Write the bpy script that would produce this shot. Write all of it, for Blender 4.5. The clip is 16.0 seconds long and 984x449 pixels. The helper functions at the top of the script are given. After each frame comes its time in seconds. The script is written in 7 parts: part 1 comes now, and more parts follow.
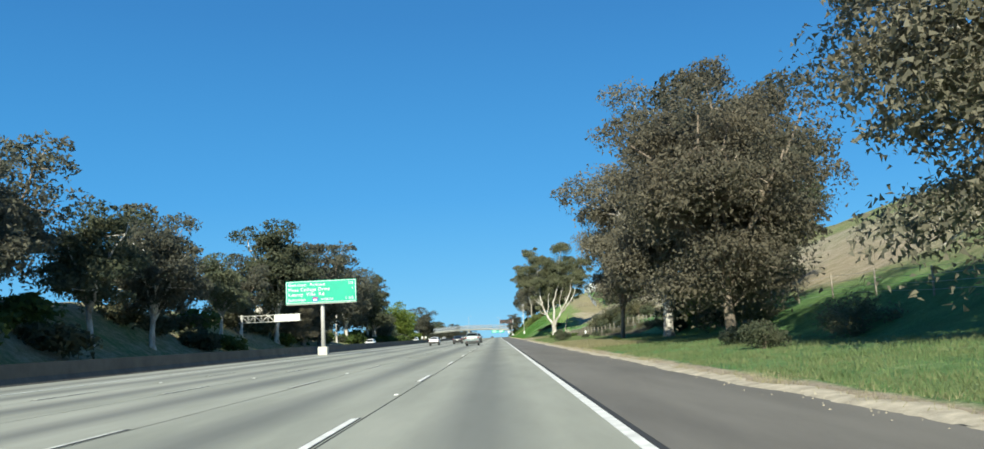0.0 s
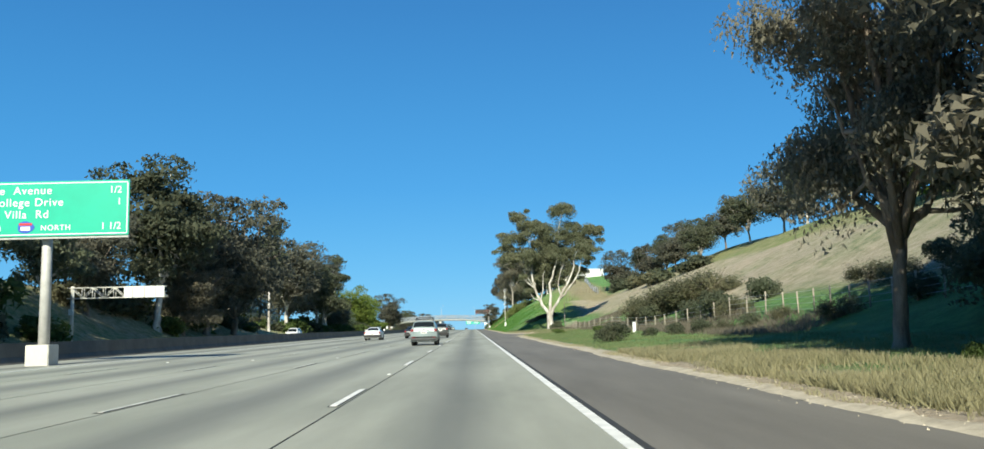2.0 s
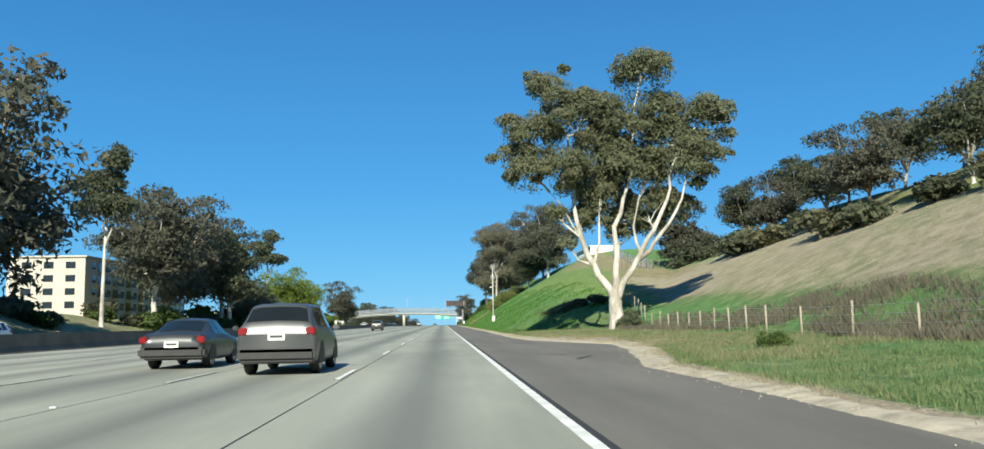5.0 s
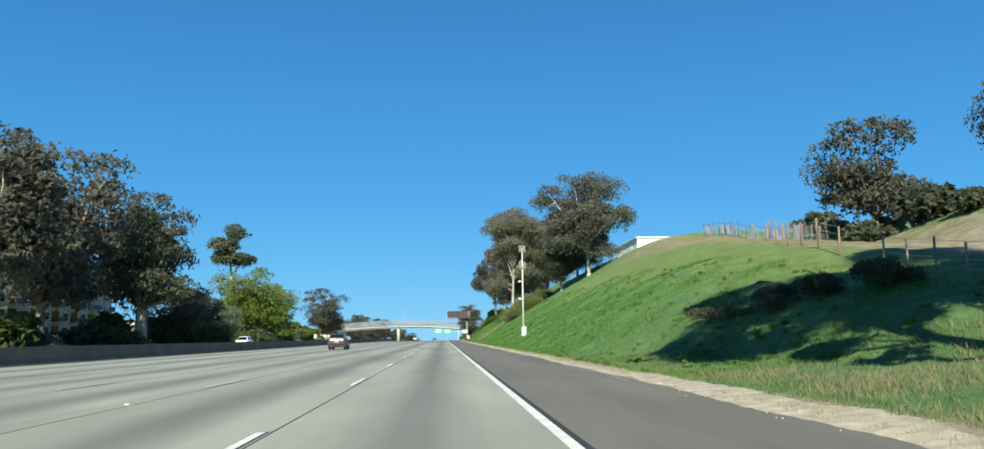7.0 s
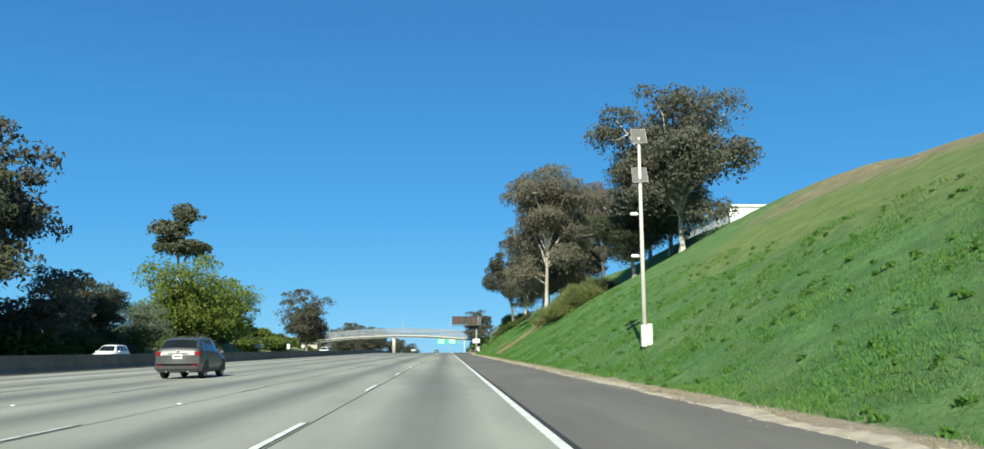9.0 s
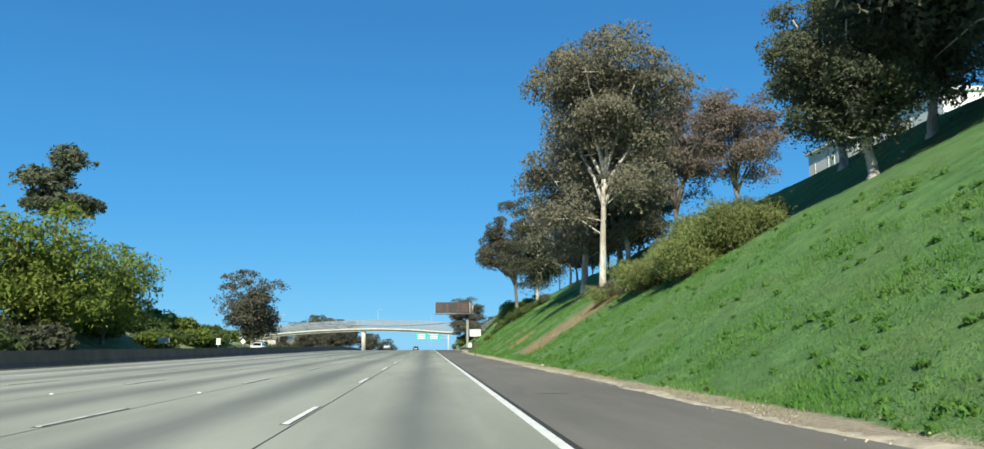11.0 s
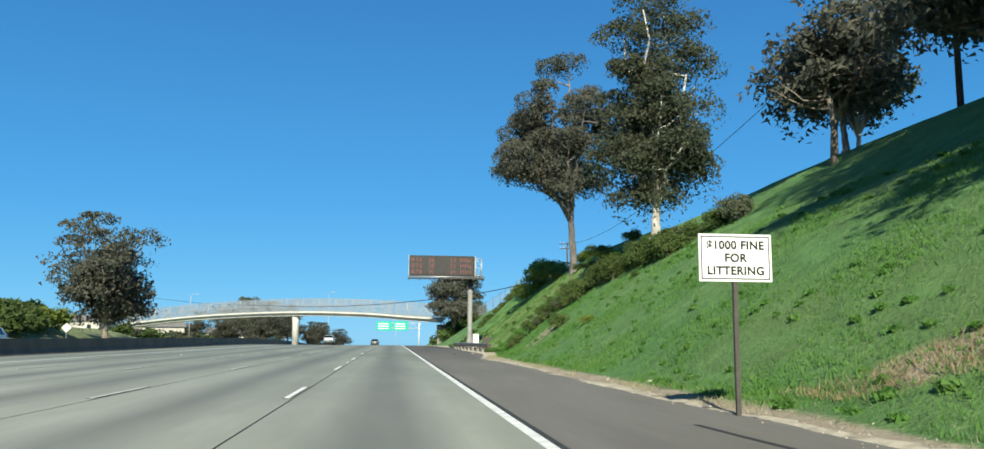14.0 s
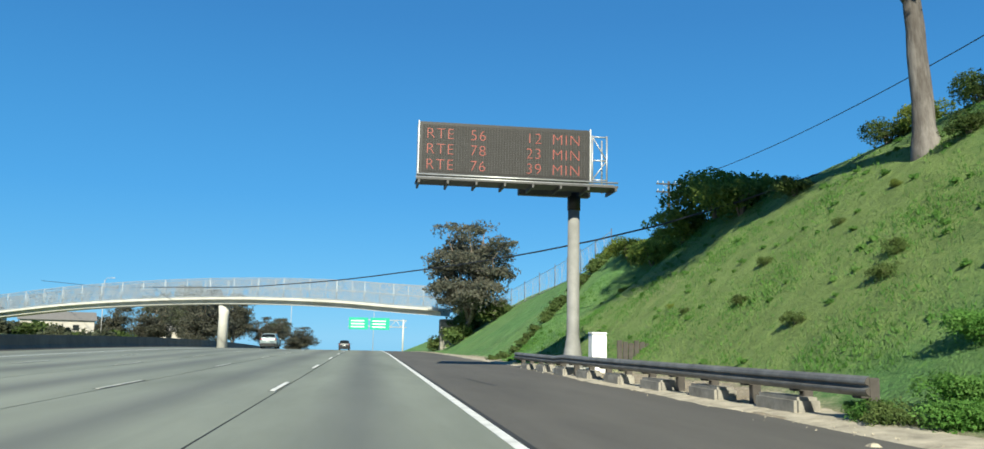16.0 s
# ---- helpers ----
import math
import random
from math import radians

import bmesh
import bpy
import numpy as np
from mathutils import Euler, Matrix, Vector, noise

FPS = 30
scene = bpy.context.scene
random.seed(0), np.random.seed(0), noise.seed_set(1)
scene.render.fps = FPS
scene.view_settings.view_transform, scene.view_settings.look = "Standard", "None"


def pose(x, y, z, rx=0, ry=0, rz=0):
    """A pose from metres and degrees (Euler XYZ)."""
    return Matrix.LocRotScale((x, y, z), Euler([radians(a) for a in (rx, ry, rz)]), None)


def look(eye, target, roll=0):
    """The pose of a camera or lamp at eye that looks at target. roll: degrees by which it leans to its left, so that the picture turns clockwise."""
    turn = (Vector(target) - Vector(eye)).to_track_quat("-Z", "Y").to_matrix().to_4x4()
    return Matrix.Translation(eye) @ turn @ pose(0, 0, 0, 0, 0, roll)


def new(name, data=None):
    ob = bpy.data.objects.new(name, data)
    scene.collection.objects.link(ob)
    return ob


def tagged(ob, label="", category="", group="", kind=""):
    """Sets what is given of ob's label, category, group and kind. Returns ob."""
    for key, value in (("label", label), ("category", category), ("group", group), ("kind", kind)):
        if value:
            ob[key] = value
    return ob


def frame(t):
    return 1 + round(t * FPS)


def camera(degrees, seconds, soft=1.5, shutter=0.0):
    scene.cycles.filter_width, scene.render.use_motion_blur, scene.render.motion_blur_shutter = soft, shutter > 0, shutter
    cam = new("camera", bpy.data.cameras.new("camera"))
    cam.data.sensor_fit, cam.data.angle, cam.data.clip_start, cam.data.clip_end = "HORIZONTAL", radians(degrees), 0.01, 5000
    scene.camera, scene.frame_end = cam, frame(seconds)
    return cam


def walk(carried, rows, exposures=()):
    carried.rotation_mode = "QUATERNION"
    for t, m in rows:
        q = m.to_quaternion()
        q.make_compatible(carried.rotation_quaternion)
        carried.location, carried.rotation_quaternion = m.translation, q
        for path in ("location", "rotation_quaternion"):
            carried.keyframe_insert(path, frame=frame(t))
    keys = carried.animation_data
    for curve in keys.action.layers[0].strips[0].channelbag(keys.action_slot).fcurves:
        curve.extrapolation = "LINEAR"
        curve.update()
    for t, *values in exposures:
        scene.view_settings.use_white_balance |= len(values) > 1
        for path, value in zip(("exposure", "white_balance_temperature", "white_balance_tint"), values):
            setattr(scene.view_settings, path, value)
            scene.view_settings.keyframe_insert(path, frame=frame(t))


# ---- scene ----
# camera and its way: a car in the right lane of a straight freeway
cam = camera(60.0, 16.0)
ROWS = [
    (0.0, -0.01, 0.92, 1.20, 0.40, 7.43, 2.78),
    (0.5, -0.05, 14.58, 1.20, -0.05, 7.24, 2.39),
    (1.0, -0.08, 28.25, 1.20, -0.46, 7.11, 1.96),
    (1.5, -0.13, 41.93, 1.20, -0.84, 6.91, 1.68),
    (2.0, -0.08, 55.63, 1.20, -1.29, 6.83, 1.43),
    (2.5, -0.01, 69.34, 1.20, -1.57, 6.57, 1.44),
    (3.0, 0.07, 83.07, 1.20, -1.85, 6.39, 1.35),
    (3.5, 0.09, 96.81, 1.20, -2.21, 6.40, 1.28),
    (6.0, -0.07, 165.73, 1.20, -3.59, 6.86, 0.87),
    (6.5, -0.01, 179.55, 1.20, -3.46, 7.19, 0.90),
    (7.0, 0.03, 193.39, 1.20, -3.25, 7.49, 0.75),
    (7.5, 0.04, 207.24, 1.20, -3.03, 7.77, 0.56),
    (8.0, 0.05, 221.11, 1.20, -2.86, 7.77, 0.49),
    (8.5, 0.03, 234.99, 1.20, -2.87, 8.08, 0.34),
    (9.0, 0.02, 248.89, 1.20, -3.01, 8.27, 0.35),
    (11.5, -0.25, 318.57, 1.20, -4.72, 7.94, 0.19),
    (12.0, -0.31, 332.55, 1.20, -5.15, 7.85, 0.13),
    (12.5, -0.30, 346.55, 1.20, -5.59, 7.76, -0.08),
    (13.0, -0.32, 360.55, 1.20, -6.03, 7.78, -0.21),
    (13.5, -0.33, 374.57, 1.20, -6.34, 7.71, -0.40),
    (14.0, -0.34, 388.61, 1.20, -6.73, 7.58, -0.39),
    (14.5, -0.35, 402.66, 1.20, -7.09, 7.46, -0.62),
    (15.0, -0.34, 416.72, 1.20, -7.55, 7.39, -0.68),
    (15.5, -0.33, 430.80, 1.20, -8.00, 7.66, -0.92),
    (16.0, -0.32, 444.89, 1.20, -8.30, 7.76, -1.18),
]
walk(cam, [(t, pose(x, y, z, 90 + pitch, roll, yaw)) for t, x, y, z, yaw, pitch, roll in ROWS])

# ---- light: sun behind the car, a little to the left ----
SUN_EL, SUN_AZ = radians(32), math.atan2(-0.17, -1.0)
world = bpy.data.worlds.new("sky")
scene.world = world
world.use_nodes = True
wn = world.node_tree
sky = wn.nodes.new("ShaderNodeTexSky")
sky.sky_type, sky.sun_disc = "NISHITA", False
sky.sun_elevation, sky.sun_rotation = SUN_EL, SUN_AZ
sky.air_density, sky.dust_density, sky.ozone_density = 0.8, 0.0, 4.0
level = wn.nodes.new("ShaderNodeMix")
level.data_type, level.blend_type = "RGBA", "MULTIPLY"
level.inputs[0].default_value = 1.0
level.inputs[7].default_value = (0.085, 0.085, 0.085, 1)
wn.links.new(sky.outputs[0], level.inputs[6])
azure = wn.nodes.new("ShaderNodeMix")
azure.data_type = "RGBA"
azure.inputs[0].default_value = 0.82
# clear spring sky: paler low down, deep towards the zenith
where = wn.nodes.new("ShaderNodeTexCoord")
height = wn.nodes.new("ShaderNodeSeparateXYZ")
wn.links.new(where.outputs["Generated"], height.inputs[0])
grade = wn.nodes.new("ShaderNodeValToRGB")
grade.color_ramp.elements[0].position, grade.color_ramp.elements[0].color = 0.0, (0.082, 0.43, 0.74, 1)
grade.color_ramp.elements[1].position, grade.color_ramp.elements[1].color = 1.0, (0.008, 0.055, 0.17, 1)
mid_sky = grade.color_ramp.elements.new(0.16)
mid_sky.color = (0.038, 0.305, 0.66, 1)
high_sky = grade.color_ramp.elements.new(0.36)
high_sky.color = (0.026, 0.2, 0.5, 1)
wn.links.new(height.outputs[2], grade.inputs[0])
wn.links.new(grade.outputs[0], azure.inputs[7])
wn.links.new(level.outputs[2], azure.inputs[6])
wn.links.new(azure.outputs[2], wn.nodes["Background"].inputs[0])
wn.nodes["Background"].inputs[1].default_value = 0.76
sun = new("sun", bpy.data.lights.new("sun", "SUN"))
sun.data.energy, sun.data.angle, sun.data.color = 5.0, radians(0.55), (0.975, 0.945, 0.765)
sun.matrix_world = look(Vector((-0.17, -1.0, 0)).normalized() * 50 * math.cos(SUN_EL) + Vector((0, 0, 50 * math.sin(SUN_EL))), (0, 0, 0))
scene.view_settings.exposure = 0.73


# ---- materials ----
def mat(name, rough=0.6, metal=0.0):
    m = bpy.data.materials.new(name)
    m.use_nodes = True
    b = m.node_tree.nodes["Principled BSDF"]
    b.inputs["Roughness"].default_value = rough
    b.inputs["Metallic"].default_value = metal
    return m, m.node_tree.nodes, m.node_tree.links, b


def noise_tex(n, l, scale, detail=4.0, rough=0.6, stretch=None, coord="Object"):
    tc = n.new("ShaderNodeTexCoord")
    t = n.new("ShaderNodeTexNoise")
    t.inputs["Scale"].default_value, t.inputs["Detail"].default_value, t.inputs["Roughness"].default_value = scale, detail, rough
    if stretch:
        mp = n.new("ShaderNodeMapping")
        mp.inputs["Scale"].default_value = stretch
        l.new(tc.outputs[coord], mp.inputs[0])
        l.new(mp.outputs[0], t.inputs["Vector"])
    else:
        l.new(tc.outputs[coord], t.inputs["Vector"])
    return t.outputs[0]


def ramp(n, l, fac, stops):
    r = n.new("ShaderNodeValToRGB")
    r.color_ramp.elements.remove(r.color_ramp.elements[0])
    for k, (p, c) in enumerate(stops):
        e = r.color_ramp.elements[0] if k == 0 else r.color_ramp.elements.new(p)
        e.position, e.color = p, (*c, 1)
    l.new(fac, r.inputs[0])
    return r.outputs[0]


def mix(n, l, fac, a, b, kind="MIX"):
    m = n.new("ShaderNodeMix")
    m.data_type, m.blend_type = "RGBA", kind
    for k, v in ((0, fac), (6, a), (7, b)):
        if isinstance(v, (int, float)):
            m.inputs[k].default_value = v
        elif isinstance(v, tuple):
            m.inputs[k].default_value = (*v, 1)
        else:
            l.new(v, m.inputs[k])
    return m.outputs[2]


def bump(n, l, b, height, strength=0.3, dist=0.02):
    k = n.new("ShaderNodeBump")
    k.inputs["Strength"].default_value, k.inputs["Distance"].default_value = strength, dist
    l.new(height, k.inputs["Height"])
    l.new(k.outputs[0], b.inputs["Normal"])


def plain(name, color, rough=0.6, metal=0.0, vary=0.25, scale=3.0, bumps=0.15):
    """Paint, metal, plaster: a colour with fine and coarse variation."""
    m, n, l, b = mat(name, rough, metal)
    lo, hi = tuple(c * (1 - vary) for c in color), tuple(min(1, c * (1 + vary * 0.5)) for c in color)
    c1 = ramp(n, l, noise_tex(n, l, scale, 6), [(0.3, lo), (0.7, hi)])
    fine = noise_tex(n, l, scale * 14, 3)
    col = mix(n, l, 0.35 * vary, c1, ramp(n, l, fine, [(0.35, tuple(c * 0.55 for c in color)), (0.65, hi)]))
    l.new(col, b.inputs["Base Color"])
    if bumps:
        bump(n, l, b, fine, bumps, 0.01)
    return m


def emitter(name, color, strength):
    m, n, l, b = mat(name, 0.5)
    b.inputs["Base Color"].default_value = (*color, 1)
    b.inputs["Emission Color"].default_value = (*color, 1)
    b.inputs["Emission Strength"].default_value = strength
    return m


def make_concrete_road():
    """Grey, worn concrete; tyre-polished dark oil band down the middle of each lane."""
    m, n, l, b = mat("road_concrete", 0.75)
    tc = n.new("ShaderNodeTexCoord")
    sx = n.new("ShaderNodeSeparateXYZ")
    l.new(tc.outputs["Object"], sx.inputs[0])

    def math_node(op, a, v=None):
        q = n.new("ShaderNodeMath")
        q.operation = op
        for k, u in ((0, a), (1, v)):
            if u is None:
                continue
            if isinstance(u, (int, float)):
                q.inputs[k].default_value = u
            else:
                l.new(u, q.inputs[k])
        return q.outputs[0]
    lane = math_node("FRACT", math_node("DIVIDE", math_node("ADD", sx.outputs[0], 2.2 + 36.6), 3.66))
    off = math_node("ABSOLUTE", math_node("SUBTRACT", lane, 0.5))
    wob = noise_tex(n, l, 0.35, 3, 0.5, (1.0, 0.06, 1.0))
    off = math_node("ADD", off, math_node("MULTIPLY", math_node("SUBTRACT", wob, 0.5), 0.25))
    band = ramp(n, l, off, [(0.03, (1, 1, 1)), (0.27, (0, 0, 0))])
    fine = noise_tex(n, l, 45, 3, 0.7)
    base = ramp(n, l, noise_tex(n, l, 0.5, 6, 0.6, (1, 0.12, 1)), [(0.3, (0.28, 0.288, 0.235)), (0.7, (0.4, 0.41, 0.34))])
    base = mix(n, l, 0.25, base, ramp(n, l, fine, [(0.3, (0.2, 0.2, 0.18)), (0.7, (0.42, 0.41, 0.37))]))
    # blotches of old oil and patching, and an older, greyer pour further along
    blot = ramp(n, l, noise_tex(n, l, 0.22, 5, 0.65, (1.4, 0.25, 1)), [(0.42, (1, 1, 1)), (0.62, (0.8, 0.81, 0.8))])
    base = mix(n, l, 1.0, base, blot, "MULTIPLY")
    older = n.new("ShaderNodeMapRange")
    older.inputs[1].default_value, older.inputs[2].default_value = 385, 440
    l.new(sx.outputs[1], older.inputs[0])
    base = mix(n, l, older.outputs[0], base, mix(n, l, 1.0, base, (0.68, 0.72, 0.7), "MULTIPLY"))
    dark = mix(n, l, 0.62, base, (0.105, 0.108, 0.102))
    l.new(mix(n, l, band, base, dark), b.inputs["Base Color"])
    bump(n, l, b, noise_tex(n, l, 60, 2, 0.6, (1, 6, 1)), 0.25, 0.004)
    return m


def make_asphalt():
    m, n, l, b = mat("shoulder_asphalt", 0.85)
    a = ramp(n, l, noise_tex(n, l, 0.6, 6, 0.6, (1, 0.15, 1)), [(0.3, (0.142, 0.13, 0.111)), (0.7, (0.2, 0.186, 0.161))])
    fine = noise_tex(n, l, 70, 3, 0.7)
    tc = n.new("ShaderNodeTexCoord")
    sx = n.new("ShaderNodeSeparateXYZ")
    l.new(tc.outputs["Object"], sx.inputs[0])
    older = n.new("ShaderNodeMapRange")
    older.inputs[1].default_value, older.inputs[2].default_value = 425, 462
    l.new(sx.outputs[1], older.inputs[0])
    stain = ramp(n, l, noise_tex(n, l, 0.3, 5, 0.65, (1.6, 0.2, 1)), [(0.4, (1, 1, 1)), (0.64, (0.78, 0.78, 0.78))])
    col = mix(n, l, 1.0, mix(n, l, 0.35, a, ramp(n, l, fine, [(0.35, (0.08, 0.077, 0.07)), (0.7, (0.225, 0.216, 0.195))])), stain, "MULTIPLY")
    l.new(mix(n, l, older.outputs[0], col, mix(n, l, 1.0, col, (0.68, 0.67, 0.66), "MULTIPLY")), b.inputs["Base Color"])
    bump(n, l, b, fine, 0.4, 0.006)
    return m


def attr(n, name):
    a = n.new("ShaderNodeAttribute")
    a.attribute_name = name
    return a.outputs["Fac"]


def make_ground():
    """Spring grass, dry straw, bare tan soil; the sheet's own 'dry' and 'bare' values say which grows where."""
    m, n, l, b = mat("grassy_ground", 0.95)
    big, mid, fine = noise_tex(n, l, 0.09, 5), noise_tex(n, l, 0.9, 6, 0.65), noise_tex(n, l, 9, 5, 0.7)
    green = ramp(n, l, mid, [(0.36, (0.04, 0.125, 0.029)), (0.5, (0.095, 0.245, 0.06)), (0.64, (0.185, 0.38, 0.112))])
    green = mix(n, l, 0.5, green, ramp(n, l, fine, [(0.3, (0.035, 0.11, 0.025)), (0.7, (0.17, 0.36, 0.095))]))
    green = mix(n, l, ramp(n, l, noise_tex(n, l, 0.16, 6, 0.7), [(0.42, (0, 0, 0)), (0.66, (0.6, 0.6, 0.6))]), green, ramp(n, l, fine, [(0.3, (0.1, 0.17, 0.04)), (0.7, (0.23, 0.34, 0.11))]))
    dry = ramp(n, l, mid, [(0.34, (0.16, 0.152, 0.062)), (0.5, (0.3, 0.265, 0.135)), (0.66, (0.46, 0.41, 0.245))])
    dry = mix(n, l, 0.45, dry, ramp(n, l, fine, [(0.3, (0.11, 0.1, 0.045)), (0.7, (0.42, 0.36, 0.21))]))
    soil = ramp(n, l, mid, [(0.25, (0.36, 0.285, 0.2)), (0.75, (0.6, 0.51, 0.385))])
    soil = mix(n, l, 0.5, soil, ramp(n, l, fine, [(0.35, (0.25, 0.195, 0.135)), (0.7, (0.63, 0.54, 0.41))]))

    def thresh(val):
        add = n.new("ShaderNodeMath")
        add.operation = "ADD"
        l.new(val, add.inputs[0])
        sub = n.new("ShaderNodeMath")
        sub.operation, sub.inputs[1].default_value = "SUBTRACT", 0.5
        mx = n.new("ShaderNodeMath")
        mx.operation = "ADD"
        l.new(mid, mx.inputs[0])
        l.new(big, mx.inputs[1])
        hm = n.new("ShaderNodeMath")
        hm.operation, hm.inputs[1].default_value = "MULTIPLY", 0.5
        l.new(mx.outputs[0], hm.inputs[0])
        l.new(mix(n, l, 0.3, hm.outputs[0], fine), sub.inputs[0])
        l.new(sub.outputs[0], add.inputs[1])
        return ramp(n, l, add.outputs[0], [(0.38, (0, 0, 0)), (0.62, (1, 1, 1))])
    lush = mix(n, l, 0.4, ramp(n, l, mid, [(0.32, (0.1, 0.165, 0.035)), (0.66, (0.26, 0.37, 0.1))]), ramp(n, l, fine, [(0.3, (0.07, 0.13, 0.025)), (0.7, (0.28, 0.39, 0.11))]))
    green = mix(n, l, thresh(attr(n, "lush")), green, lush)
    col = mix(n, l, thresh(attr(n, "dry")), green, dry)
    col = mix(n, l, thresh(attr(n, "bare")), col, soil)
    l.new(col, b.inputs["Base Color"])
    bump(n, l, b, fine, 1.0, 0.2)
    return m


def make_leaf(name, dark, light, warm):
    """Leaves: colour by the single leaf and by the place in the crown; light shines through a little."""
    m, n, l, b = mat(name, 0.72)
    b.inputs["Specular IOR Level"].default_value = 0.25
    g = n.new("ShaderNodeNewGeometry")
    oi = n.new("ShaderNodeObjectInfo")
    soft = tuple(0.7 * u + 0.3 * v for u, v in zip(dark, light))
    c = ramp(n, l, g.outputs["Random Per Island"], [(0.0, soft), (0.65, light), (0.9, light), (1.0, tuple(0.5 * (u + v) for u, v in zip(warm, light)))])
    c = mix(n, l, ramp(n, l, noise_tex(n, l, 0.5, 3), [(0.4, (0, 0, 0)), (0.65, (0.6, 0.6, 0.6))]), c, warm)
    hs = n.new("ShaderNodeHueSaturation")
    mr = n.new("ShaderNodeMapRange")
    mr.inputs[3].default_value, mr.inputs[4].default_value = 0.75, 1.2
    l.new(oi.outputs["Random"], mr.inputs[0])
    l.new(mr.outputs[0], hs.inputs["Value"])
    l.new(c, hs.inputs["Color"])
    l.new(hs.outputs[0], b.inputs["Base Color"])
    tr = n.new("ShaderNodeBsdfTranslucent")
    l.new(hs.outputs[0], tr.inputs["Color"])
    ms = n.new("ShaderNodeMixShader")
    ms.inputs[0].default_value = 0.5
    l.new(b.outputs[0], ms.inputs[1])
    l.new(tr.outputs[0], ms.inputs[2])
    l.new(ms.outputs[0], n["Material Output"].inputs[0])
    return m


def make_bark(name, pale, brown):
    m, n, l, b = mat(name, 0.85)
    k = noise_tex(n, l, 1.1, 6, 0.65, (1, 1, 0.35))
    f = noise_tex(n, l, 14, 4, 0.7, (1, 1, 0.15))
    c = ramp(n, l, k, [(0.43, brown), (0.5, tuple(0.5 * (u + v) for u, v in zip(pale, brown))), (0.59, pale), (0.8, tuple(min(1, v * 1.12) for v in pale))])
    c = mix(n, l, 0.3, c, ramp(n, l, f, [(0.35, brown), (0.6, pale)]))
    l.new(c, b.inputs["Base Color"])
    bump(n, l, b, f, 0.7, 0.05)
    return m


M_ROAD, M_ASPH, M_GROUND = make_concrete_road(), make_asphalt(), make_ground()
M_GUM = make_leaf("eucalyptus_leaf", (0.046, 0.052, 0.040), (0.127, 0.135, 0.101), (0.184, 0.169, 0.127))
M_GUM2 = make_leaf("eucalyptus_leaf_green", (0.045, 0.057, 0.036), (0.123, 0.146, 0.092), (0.179, 0.181, 0.109))
M_RUST = make_leaf("brown_leaf", (0.094, 0.093, 0.070), (0.198, 0.185, 0.135), (0.277, 0.238, 0.170))
M_GREY = make_leaf("grey_gum_leaf", (0.087, 0.084, 0.062), (0.192, 0.183, 0.133), (0.249, 0.229, 0.165))
M_ASH = make_leaf("ashen_twig_leaf", (0.160, 0.133, 0.118), (0.254, 0.213, 0.184), (0.307, 0.254, 0.213))
M_TEAL = make_leaf("pepper_leaf", (0.08, 0.115, 0.075), (0.17, 0.225, 0.15), (0.21, 0.25, 0.15))
M_HERO = make_leaf("bright_gum_leaf", (0.072, 0.086, 0.052), (0.182, 0.204, 0.124), (0.247, 0.244, 0.150))
M_NEAR = make_leaf("dusty_gum_leaf", (0.088, 0.085, 0.062), (0.206, 0.196, 0.147), (0.275, 0.246, 0.181))
M_BRIGHT = make_leaf("willow_leaf", (0.081, 0.127, 0.023), (0.196, 0.276, 0.057), (0.276, 0.310, 0.069))
M_SHRUB = make_leaf("shrub_leaf", (0.046, 0.079, 0.022), (0.109, 0.173, 0.049), (0.169, 0.207, 0.066))
M_GRASS = make_leaf("grass_blade", (0.051, 0.144, 0.028), (0.116, 0.287, 0.066), (0.192, 0.333, 0.098))
M_VERGE = make_leaf("verge_grass_blade", (0.085, 0.13, 0.05), (0.18, 0.245, 0.1), (0.28, 0.29, 0.145))
M_WEED = make_leaf("weed_leaf", (0.049, 0.149, 0.026), (0.128, 0.299, 0.057), (0.196, 0.345, 0.093))
M_STRAW = make_leaf("straw_blade", (0.23, 0.22, 0.115), (0.39, 0.365, 0.21), (0.47, 0.425, 0.26))
M_TWIG = make_leaf("dry_twig", (0.13, 0.12, 0.095), (0.24, 0.215, 0.165), (0.3, 0.26, 0.19))
M_FEATHER = make_leaf("broom_leaf", (0.092, 0.128, 0.042), (0.212, 0.258, 0.092), (0.281, 0.298, 0.120))
M_OLIVE = make_leaf("scrub_leaf", (0.066, 0.074, 0.043), (0.156, 0.162, 0.096), (0.228, 0.204, 0.120))
M_RUSSET = make_leaf("russet_blade", (0.22, 0.16, 0.085), (0.37, 0.285, 0.17), (0.47, 0.375, 0.23))
M_BARK = make_bark("gum_bark", (0.62, 0.605, 0.56), (0.25, 0.215, 0.18))
M_GREYBARK = make_bark("grey_bark", (0.23, 0.21, 0.195), (0.07, 0.058, 0.05))
M_SAND = plain("sandy_grit", (0.47, 0.415, 0.32), 0.95, 0, 0.5, 2.2, 0.8)
M_BARK2 = make_bark("brown_bark", (0.3, 0.25, 0.2), (0.12, 0.09, 0.065))
